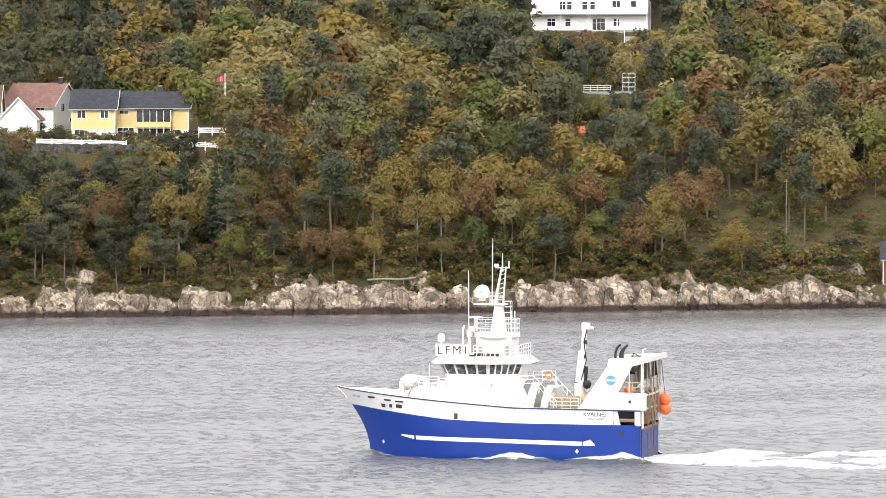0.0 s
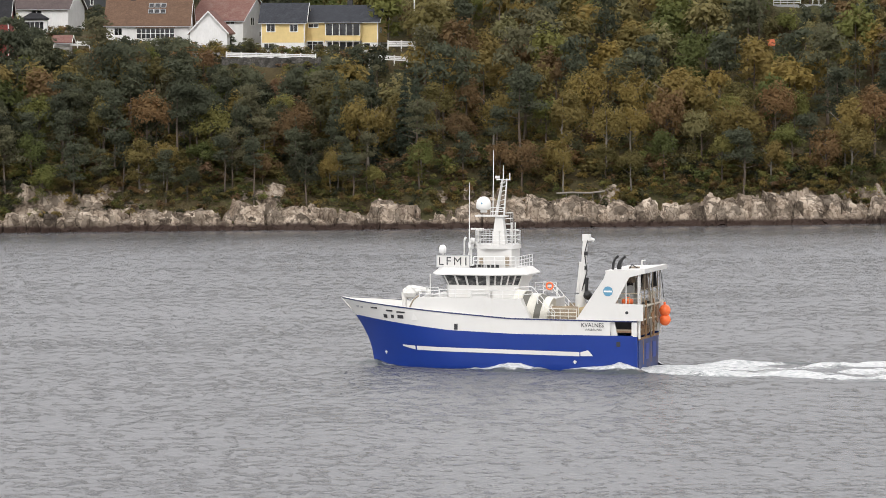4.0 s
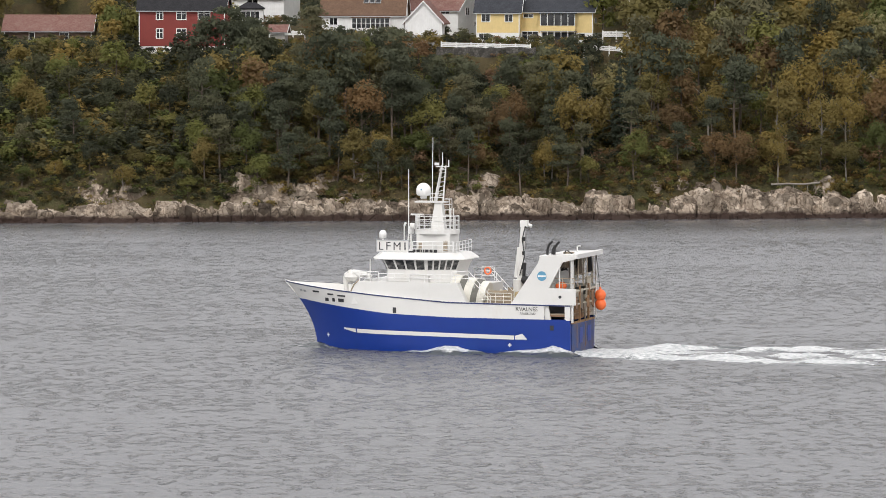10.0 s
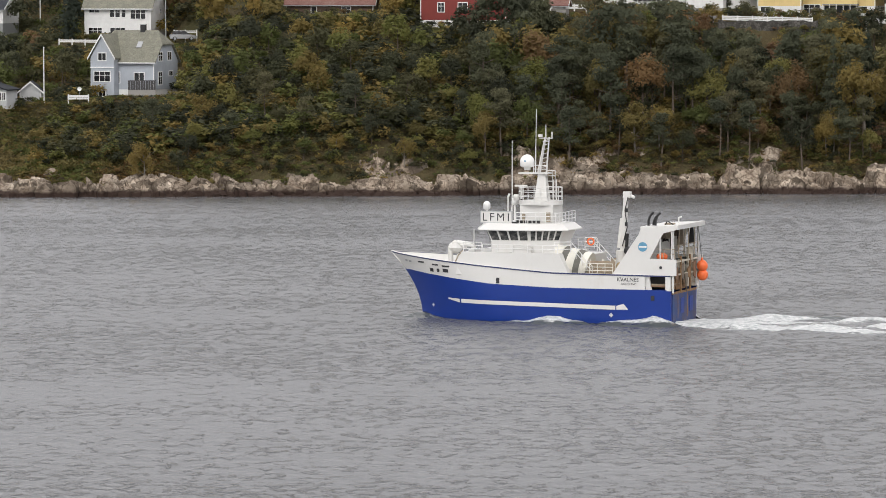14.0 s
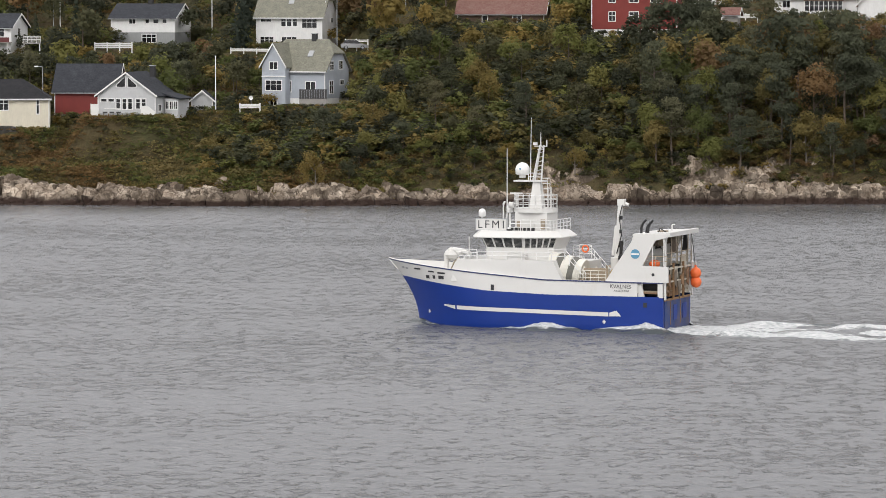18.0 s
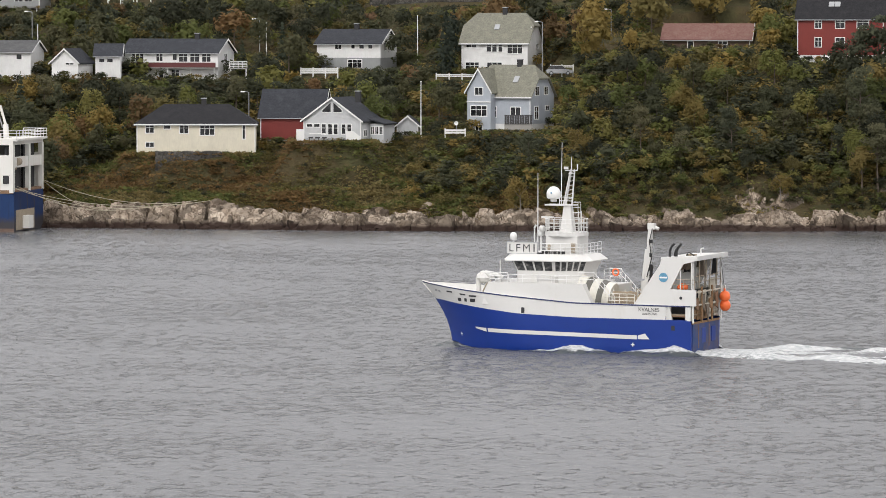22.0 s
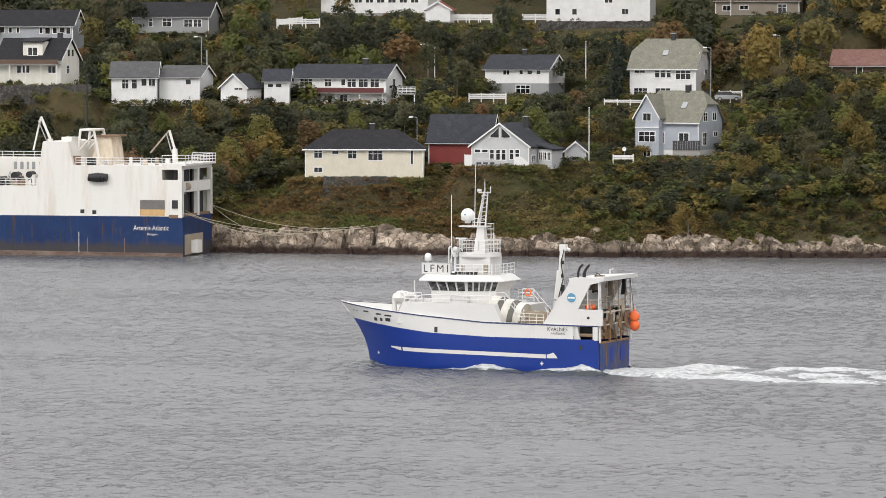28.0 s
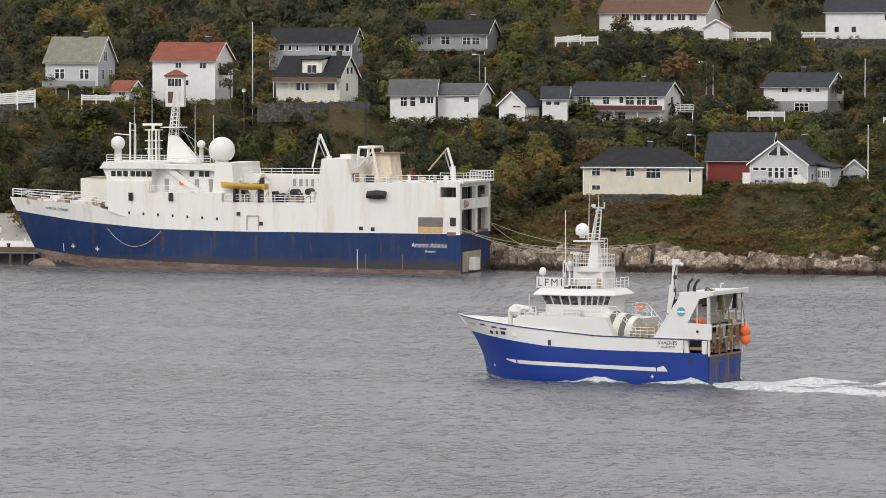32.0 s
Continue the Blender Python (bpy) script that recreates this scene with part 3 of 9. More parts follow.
def crown_spruce(rng, n, size):
    h = 1 - rng.uniform(0, 1, n) ** 0.6 * 0.9
    lay = np.round(h * 13) / 13 + rng.normal(0, 0.012, n)
    a = rng.uniform(0, 6.283, n)
    rad = (1.02 - lay) * 0.27 * np.sqrt(rng.uniform(0.1, 1, n)) * (0.8 + 0.3 * np.sin(5 * a + 9 * lay))
    p = np.stack([rad * np.cos(a), rad * np.sin(a), lay - rad * 0.35], -1)
    d = np.stack([np.cos(a) * 0.7, np.sin(a) * 0.7, 0.6 + 0 * a], -1)
    return leaf_cards(p, d, size, rng)


def crown_pine(rng, n, size):
    """A pine's open head: uneven shelves of needles on a few boughs, dense only at the top."""
    k = rng.randint(17, 24)
    hz = 0.42 + 0.56 * rng.uniform(0, 1, k) ** 0.75
    a = rng.uniform(0, 6.283, k)
    rr = rng.uniform(0.02, 0.3, k) * (1.25 - hz * 0.75)
    c = np.stack([rr * np.cos(a), rr * np.sin(a), hz], -1)
    r = rng.uniform(0.08, 0.16, k)
    w = rng.choice(k, n, p=r ** 2 / (r ** 2).sum())
    d = sphere_dirs(rng, n)
    p = c[w] + d * np.array([1.0, 1.0, 0.42]) * (r[w] * rng.uniform(0.1, 1.1, n) ** 0.5)[:, None]
    d[:, 2] = np.abs(d[:, 2]) + 0.3
    return leaf_cards(p, d, size * 0.9, rng)


CROWNS = {"round": crown_round, "spruce": crown_spruce, "pine": crown_pine}


def trunk_mesh(kind, rng, mat):
    m = Mesh()
    top = 0.94 if kind != "round" else 0.72
    bend = rng.uniform(-0.04, 0.04)
    m.tube((0, 0, -0.08), (bend, 0.01, 0.4), 0.019, 0.013, 7)
    m.tube((bend, 0.01, 0.4), (bend * 0.5, 0, top), 0.013, 0.004, 6)
    for _ in range(6):
        z = rng.uniform(0.28, 0.66)
        a = rng.uniform(0, 6.28)
        l = rng.uniform(0.14, 0.26)
        m.tube((bend * 0.8, 0, z), (l * math.cos(a), l * math.sin(a), z + (0.2 if kind == "round" else 0.05)), 0.006, 0.002, 5)
    return m.data("trunk", mat)


POSTS = []


def allowed(x, y, zg):
    """The height up to which wood may grow here without standing before a house."""
    b, r = math.degrees(math.atan2(x, y)), math.hypot(x, y)
    top = 99.0
    for b0, b1, rr, zb in VIEWS:
        if b0 - 0.1 < b < b1 + 0.1 and r < rr + 1:
            top = min(top, EYE[2] + (zb - EYE[2]) * r / rr - zg)
    for pb, pr, zb in POSTS:
        if abs(b - pb) < 0.2 and r < pr:
            top = min(top, EYE[2] + (zb - EYE[2]) * r / pr - zg)
    return top


def wooded(x, v):
    """Share of trees on the slope; the western strand is open heath."""
    if x < -197 and v < 20:
        return 0.0
    if x < -45 and v < 34:
        return 0.0 if x > -118 and x < -52 else 1.0
    if x < -45 and v < 75:
        return 1.0
    if v < 6:
        return 0.0
    if x > 132 and v < 34:
        return 0.4
    return 1.0


def pick_kind(x, y, v, rng):
    """Conifers stand in the middle of the shore, broad-leaved wood towards the east."""
    share = float(np.interp(x, [-120, -50, -2, 8, 44, 62, 95, 115, 135], [0.12, 0.12, 0.12, 0.8, 0.68, 0.3, 0.25, 0.5, 0.3]))
    g = float(fractal(x, y, 24, 2, 31)) * 0.6 + rng.uniform()
    if g < share:
        return ("spruce", "spruce") if float(fractal(x, y, 30, 2, 47)) + rng.normal(0, 0.2) > 0.5 else ("pine", "pine")
    if -52 < x < 6 and v < 70:
        return "round", rng.choice(["dark", "dark", "dark", "green", "green", "green", "olive", "yellow"])
    if x < -40:
        return "round", rng.choice(["dark", "dark", "dark", "dark", "dark", "dark", "green", "green", "olive", "rust"])
    if x < 60:
        return "round", rng.choice(["dark", "dark", "green", "green", "olive", "olive", "yellow", "rust"])
    if v > 45 and x > 45:
        return "round", rng.choice(["green", "green", "olive", "olive", "yellow", "pale", "pale", "pale", "rust"])
    return "round", rng.choice(["green", "green", "olive", "olive", "olive", "yellow", "yellow", "pale", "rust"])


def build_trees():
    rng = np.random.RandomState(77)
    spots = []
    for gx in np.arange(-262, 204, 5.6):
        for gv in np.concatenate([np.arange(5, 120, 5.2), np.arange(120, 300, 7.6)]):
            x, v = gx + rng.uniform(-2, 2), gv + rng.uniform(-1.9, 1.9)
            y = float(shore(x)) + v
            b = math.degrees(math.atan2(x, y))
            if rng.uniform() > wooded(x, v) or not -17.3 < b < 14.6:
                continue
            if any(float(beyond(x, y, site)) < 1.3 for site in SITES if abs(site[0] - x) < 30 and abs(site[1] - y) < 30):
                continue
            spots.append((x, y, v))
    # the pine wood stands closer
    for gx in np.arange(0, 64, 5.6):
        for gv in np.arange(8, 60, 5.2):
            x, v = gx + rng.uniform(-2, 2), gv + rng.uniform(-2, 2)
            spots.append((x, float(shore(x)) + v, v))
    xs = np.array([s[0] for s in spots])
    ys = np.array([s[1] for s in spots])
    zs = height(xs, ys)
    # one set of grown shapes for the trees near the water, a lighter one for the woods behind
    near = {}
    for kind in CROWNS:
        for tint in LEAF:
            if (kind == "round") == (tint in ("pine", "spruce")) or (kind != "round" and kind != tint):
                continue
            near[kind, tint] = []
            for i in range(3):
                q = CROWNS[kind](rng, 2300, 0.0175)
                me = quick_mesh("crown", q.reshape(-1, 3), np.arange(len(q) * 3).reshape(-1, 3), LEAF[tint])
                near[kind, tint].append((me, trunk_mesh(kind, rng, PALEBARK if tint in ("yellow", "olive") and i else BARK)))
    light = {k: [CROWNS[k](rng, 720, 0.0292) for _ in range(5)] for k in CROWNS}
    mid = {k: [CROWNS[k](rng, 420, 0.0385) for _ in range(5)] for k in CROWNS}
    far = {k: [CROWNS[k](rng, 255, 0.047) for _ in range(5)] for k in CROWNS}
    bush = [crown_round(rng, 124, 0.0522) for _ in range(6)]
    words = {"round": "broad-leaved tree", "pine": "Scots pine", "spruce": "spruce"}
    hue = {"dark": "dark green", "green": "green", "olive": "olive-green", "yellow": "yellowing autumn", "pale": "pale yellow-green", "rust": "rust-brown autumn", "pine": "dark green", "spruce": "dark"}
    wood, trunks, count = {t: [] for t in LEAF}, Mesh(), 0
    screen = [(-2.7, 693, 28.0), (-0.2, 692, 29.4), (2.2, 694, 31.2), (4.3, 691, 30.6), (6.6, 694, 29.4), (9.0, 692, 28.4), (20.5, 694, 27.6), (59.5, 696, 27.2), (17.0, 720, 32.0), (19.5, 722, 31.0), (-12.8, 716, 27.8)]
    tops = [0.0] * len(spots) + [t for _, _, t in screen]
    spots += [(x, y, y - float(shore(x))) for x, y, _ in screen]
    zs = np.concatenate([zs, [float(height(x, y)) for x, y, _ in screen]])
    for (x, y, v), z, top in zip(spots, zs, tops):
        kind, tint = pick_kind(x, y, v, rng) if not top else ("pine", "pine") if top > 29 else ("round", "dark")
        ht = rng.uniform(7.0, 12.5) * (1.15 if kind != "round" else 1.0) * (0.75 if v < 12 else 1.0) * (1.12 if x > 60 else 1.0) * (0.85 if x < -45 else 0.62 if x < -2 and v < 62 else 1.0)
        ht = top - z if top else min(ht, allowed(x, y, z) * rng.uniform(0.75, 1.0))
        if ht < 1.1:
            if v < 18 or ht < -4:
                continue
            ht, kind, tint = rng.uniform(0.8, 1.3), "round", rng.choice(["dark", "green"])
        spread = max(ht * rng.uniform(0.85, 1.2), min(5.2, ht * 1.9))
        if kind != "round":
            spread *= 0.85
        if v < 24 and x > -60 and count < 290:
            count += 1
            me, tk = near[kind, tint][rng.randint(3)]
            root = thing("tree", pose(x, y, z, rz=rng.uniform(0, 360)), f"{hue[tint]} {words[kind]} on the slope above the shore rocks", "tree", "shore trees")
            for nm, data in (("trunk", tk), ("crown", me)):
                ob = new(nm, data)
                ob.parent = root
                ob.scale = (spread, spread, ht)
            continue
        q = (far if v > 100 or ht < 3 else mid if v > 55 else light)[kind][rng.randint(5)]
        a = rng.uniform(0, 6.283)
        rot = np.array([[math.cos(a), -math.sin(a), 0], [math.sin(a), math.cos(a), 0], [0, 0, 1]])
        p = (q.reshape(-1, 3) @ rot.T * [spread, spread, ht] + [x, y, z]).astype(np.float32)
        wood[tint].append((p, np.full(len(p), rng.uniform(), np.float32)))
        if v < 60 or rng.uniform() < 0.15:
            trunks.tube((x, y, z - 0.4), (x, y, z + ht * 0.7), 0.018 * ht, 0.006 * ht, 5, False)
    # bushes under the trees, down to the rocks
    n = 4350
    bx, bv = np.where(np.arange(n) < 850, rng.uniform(-58, 185, n), rng.uniform(-225, -52, n)), rng.uniform(6, 44, n)
    bv = np.where(np.arange(n) < 850, bv, rng.uniform(33, 92, n))
    bx, bv = np.where(np.arange(n) < 1900, bx, rng.uniform(-40, 175, n)), np.where(np.arange(n) < 1900, bv, rng.uniform(4.5, 15, n))
    k = np.arange(n) >= 3650
    bx, bv = np.where(k, rng.uniform(-228, -112, n), bx), np.where(k, rng.uniform(12, 48, n), bv)
    k = (np.arange(n) >= 3500) & ~k
    bx, bv = np.where(k, rng.uniform(-118, -50, n), bx), np.where(k, rng.uniform(8, 31, n), bv)
    k = (np.arange(n) >= 2700) & (np.arange(n) < 3500)
    bx, bv = np.where(k, rng.uniform(-54, 4, n), bx), np.where(k, rng.uniform(13, 72, n), bv)
    # dark understorey of the pine wood, and low growth down on to the rocks
    ux, uv = rng.uniform(-4, 178, 1150), rng.uniform(7, 60, 1150)
    bx, bv = np.concatenate([bx, ux, rng.uniform(-44, 176, 900)]), np.concatenate([bv, uv, rng.uniform(3.4, 9.5, 900)])
    # thickets on the heath's eastern end and between the house rows
    bx, bv = np.concatenate([bx, np.where(np.arange(560) < 400, rng.uniform(-66, -36, 560), rng.uniform(-92, -62, 560)), rng.uniform(-212, -48, 1000), rng.uniform(-40, 12, 160), rng.uniform(-212, -130, 450), rng.uniform(-165, -36, 760)]), np.concatenate([bv, rng.uniform(11, 40, 560), rng.uniform(34, 92, 1000), rng.uniform(62, 110, 160), rng.uniform(20, 50, 450), rng.uniform(68, 132, 760)])
    # hedges and scrub before the gardens, up to the houses' feet
    hx, hv = [], []
    for sx, sy, _, c, s, hw, hd in SITES:
        for _ in range(16):
            u, w = rng.uniform(-hw - 1.5, hw + 1.5), -hd - rng.uniform(1.0, 8.0)
            px, py = sx + u * c - w * s, sy + u * s + w * c
            hx.append(px)
            hv.append(py - float(shore(px)))
    bx, bv = np.concatenate([bx, hx]), np.concatenate([bv, hv])
    by = shore(bx) + bv
    for x, y, v, z in zip(bx, by, bv, height(bx, by)):
        ht = min(rng.uniform(1.5, 3.8) * (0.4 if -118 < x < -66 and v < 31 else 1.4 if x < -112 else 1.3 if v > 44 else 1.35 if -54 < x < 4 and v > 13 else 1.0), allowed(x, y, z))
        if x > 64 and v > 16 and rng.uniform() < 0.55:
            continue
        if ht < 0.55 or v < 4 or x < -198 and v < 18 or -118 < x < -66 and v < 27 and ht > 1.6 or any(float(beyond(x, y, site)) < 0.8 for site in SITES if abs(site[0] - x) < 20 and abs(site[1] - y) < 20):
            continue
        if v < 9.5 and x > -50:
            ht *= 0.55
        if 4.5 < v < 14 and -40 < x < 132 and rng.uniform() < 0.45:
            z += rng.uniform(0.5, 2.0)
        p = (bush[rng.randint(6)].reshape(-1, 3) * [ht * 1.5, ht * 1.5, ht] + [x, y, z - 0.15 * ht]).astype(np.float32)
        wood[rng.choice(["dark", "dark", "green", "olive"] if x < 8 else ["dark", "green", "olive", "olive", "rust"])].append((p, np.full(len(p), rng.uniform(), np.float32)))
    for tint, parts in wood.items():
        if parts:
            vs = np.concatenate([p for p, _ in parts])
            me = quick_mesh("woodland", vs, np.arange(len(vs)).reshape(-1, 3), LEAF[tint])
            me.attributes.new("tone", "FLOAT", "POINT").data.foreach_set("value", np.concatenate([t for _, t in parts]))
            tagged(new("woodland", me), f"{hue[tint]} woodland crowns covering the hillside", "woodland", kind="stuff")
    tagged(trunks.part("woodland_trunks", BARK), "bare grey-brown trunks of the hillside wood", "woodland", kind="stuff")


def build_scrub():
    """Heather, bracken, rough grass and low bushes over the open ground and along the top of the rocks."""
    rng = np.random.RandomState(19)
    shapes = []
    for _ in range(6):
        n = 23
        d = rng.normal(0, 1, (n, 3))
        d /= np.linalg.norm(d, axis=1, keepdims=True)
        d[:, 2] = np.abs(d[:, 2])
        shapes.append(leaf_cards(d * np.array([0.95, 0.95, 0.4]) * rng.uniform(0.35, 1.15, (n, 1)), rng.normal(0, 0.8, (n, 3)) - np.array([0, 0.5, 0]), 0.15, rng))
    beds = {k: [] for k in HEATH}
    n = 22500
    pick = rng.uniform(size=n)
    xs = np.where(pick < 0.26, rng.uniform(-215, 190, n), rng.uniform(-132, -34, n))
    vs = np.where(rng.uniform(size=n) < 0.75, rng.uniform(3.0, 32, n), rng.uniform(5, 110, n))
    # rough grass between the western houses
    xs, vs = np.where(pick > 0.82, rng.uniform(-218, -112, n), xs), np.where(pick > 0.82, rng.uniform(22, 105, n), vs)
    ys = shore(xs) + vs
    zs = height(xs, ys)
    tone = fractal(xs * 0.6, ys, 7, 3, 41) * 1.35 + rng.normal(0, 0.1, n)
    for x, y, z, t in zip(xs, ys, zs, tone):
        tint = "rust" if t > 0.3 else "olive" if t > -0.08 else "green" if t > -0.42 else "yellow"
        s = rng.uniform(0.5, 1.1) * (1.7 if rng.uniform() < 0.06 else 1.0)
        s = min(s, max(0.5, allowed(x, y, z)))
        q = shapes[rng.randint(6)].reshape(-1, 3)
        a = rng.uniform(0, 6.283)
        rot = np.array([[math.cos(a), -math.sin(a), 0], [math.sin(a), math.cos(a), 0], [0, 0, 1]])
        p = (q @ rot.T * [s * 1.5, s * 1.5, s] + [x, y, z + 0.12]).astype(np.float32)
        beds[tint].append((p, np.full(len(p), rng.uniform(), np.float32)))
    words = {"olive": "olive heather and grass", "rust": "rust-brown heather and bracken", "green": "rough green grass", "yellow": "yellowed grass tussocks"}
    for tint, parts in beds.items():
        v = np.concatenate([p for p, _ in parts])
        me = quick_mesh("scrub", v, np.arange(len(v)).reshape(-1, 3), HEATH[tint])
        me.attributes.new("tone", "FLOAT", "POINT").data.foreach_set("value", np.concatenate([t for _, t in parts]))
        tagged(new("scrub", me), f"{words[tint]} over the ground above the rocks", "undergrowth", kind="stuff")


def railing(parent, pts, tall=1.0, rails=3, gap=1.2, r=0.035, mat=None, name="railing"):
    m = Mesh()
    for a, b in zip(pts, pts[1:]):
        a, b = Vector(a), Vector(b)
        n = max(1, round((b - a).length / gap))
        for k in range(rails):
            h = Vector((0, 0, tall * (k + 1) / rails))
            m.tube(a + h, b + h, r, r, 5)
        for i in range(n + 1):
            p = a.lerp(b, i / n)
            m.tube(p, p + Vector((0, 0, tall)), r, r, 5)
    return m.part(name, mat or TRIM, parent)


# ---- houses ----
def window(parent, x, y, z, w, h, side=False, bars=None, name="window"):
    """A casement proud of the wall, with its pane; on the front (facing -y) or the side (facing +x)."""
    fr = 0.06
    a = y if side else x

    def at(u, t, zz):
        return (x - t, u, zz) if side else (u, y + t, zz)

    def ring(t0, t1):
        """A frame of one piece round the opening."""
        o = [(a - 0.05, z - 0.06), (a + w + 0.05, z - 0.06), (a + w + 0.05, z + h + 0.06), (a - 0.05, z + h + 0.06)]
        i = [(a + fr, z + fr), (a + w - fr, z + fr), (a + w - fr, z + h - fr), (a + fr, z + h - fr)]
        vs = [at(u, t0, q) for u, q in o] + [at(u, t0, q) for u, q in i] + [at(u, t1, q) for u, q in o] + [at(u, t1, q) for u, q in i]
        fs = []
        for k in range(4):
            n = (k + 1) % 4
            fs += [(k, n, 4 + n, 4 + k), (8 + k, 12 + k, 12 + n, 8 + n), (k, 8 + k, 8 + n, n), (4 + k, 4 + n, 12 + n, 12 + k)]
        return Mesh().add(vs, fs)

    def block(a0, a1, z0, z1, t0, t1):
        return Mesh().box(x - t1, x - t0, a0, a1, z0, z1) if side else Mesh().box(a0, a1, y + t0, y + t1, z0, z1)

    fo = ring(-0.08, 0.02).part(name, TRIM, parent)
    n = bars if bars is not None else (2 if w > 1.9 else 1 if w > 1.05 else 0)
    for i in range(n):
        c = a + w * (i + 1) / (n + 1)
        block(c - 0.035, c + 0.035, z + fr, z + h - fr, -0.07, -0.036).part("glazing_bar", TRIM, fo)
    if h > 1.35:
        block(a + fr, a + w - fr, z + h * 0.62 - 0.03, z + h * 0.62 + 0.03, -0.066, -0.036).part("glazing_bar", TRIM, fo)
    block(a + fr, a + w - fr, z + fr, z + h - fr, -0.035, -0.012).part("pane", GLASS, fo)


def roof_slopes(m, kind, x0, x1, y0, y1, ze, zr, th=0.2):
    """Roof slabs over the rectangle; the ridge runs along x, or along y for a front gable."""
    def slab(p):
        m.prism(p, (0, 0, -th))
    if kind == "front":
        xm = (x0 + x1) / 2
        slab([(x0, y0, ze), (xm, y0, zr), (xm, y1, zr), (x0, y1, ze)][::-1])
        slab([(xm, y0, zr), (x1, y0, ze), (x1, y1, ze), (xm, y1, zr)][::-1])
        return
    ym = (y0 + y1) / 2
    if kind == "gable":
        slab([(x0, y0, ze), (x1, y0, ze), (x1, ym, zr), (x0, ym, zr)])
        slab([(x0, ym, zr), (x1, ym, zr), (x1, y1, ze), (x0, y1, ze)])
        return
    k = 1.0 if kind == "hip" else 0.42
    zs = zr - (zr - ze) * k
    f = 1 - k
    ins = (y1 - y0) * 0.5 * k * 0.9
    ya, yb = y0 + (ym - y0) * f, y1 - (y1 - ym) * f
    a, b = x0 + ins, x1 - ins
    slab([(x0, y0, ze), (x1, y0, ze), (x1, ya, zs), (b, ym, zr), (a, ym, zr), (x0, ya, zs)] if k < 1 else [(x0, y0, ze), (x1, y0, ze), (b, ym, zr), (a, ym, zr)])
    slab([(x1, y1, ze), (x0, y1, ze), (x0, yb, zs), (a, ym, zr), (b, ym, zr), (x1, yb, zs)] if k < 1 else [(x1, y1, ze), (x0, y1, ze), (a, ym, zr), (b, ym, zr)])
    slab([(x1, ya, zs), (x1, yb, zs), (b, ym, zr)])
    slab([(x0, yb, zs), (x0, ya, zs), (a, ym, zr)])


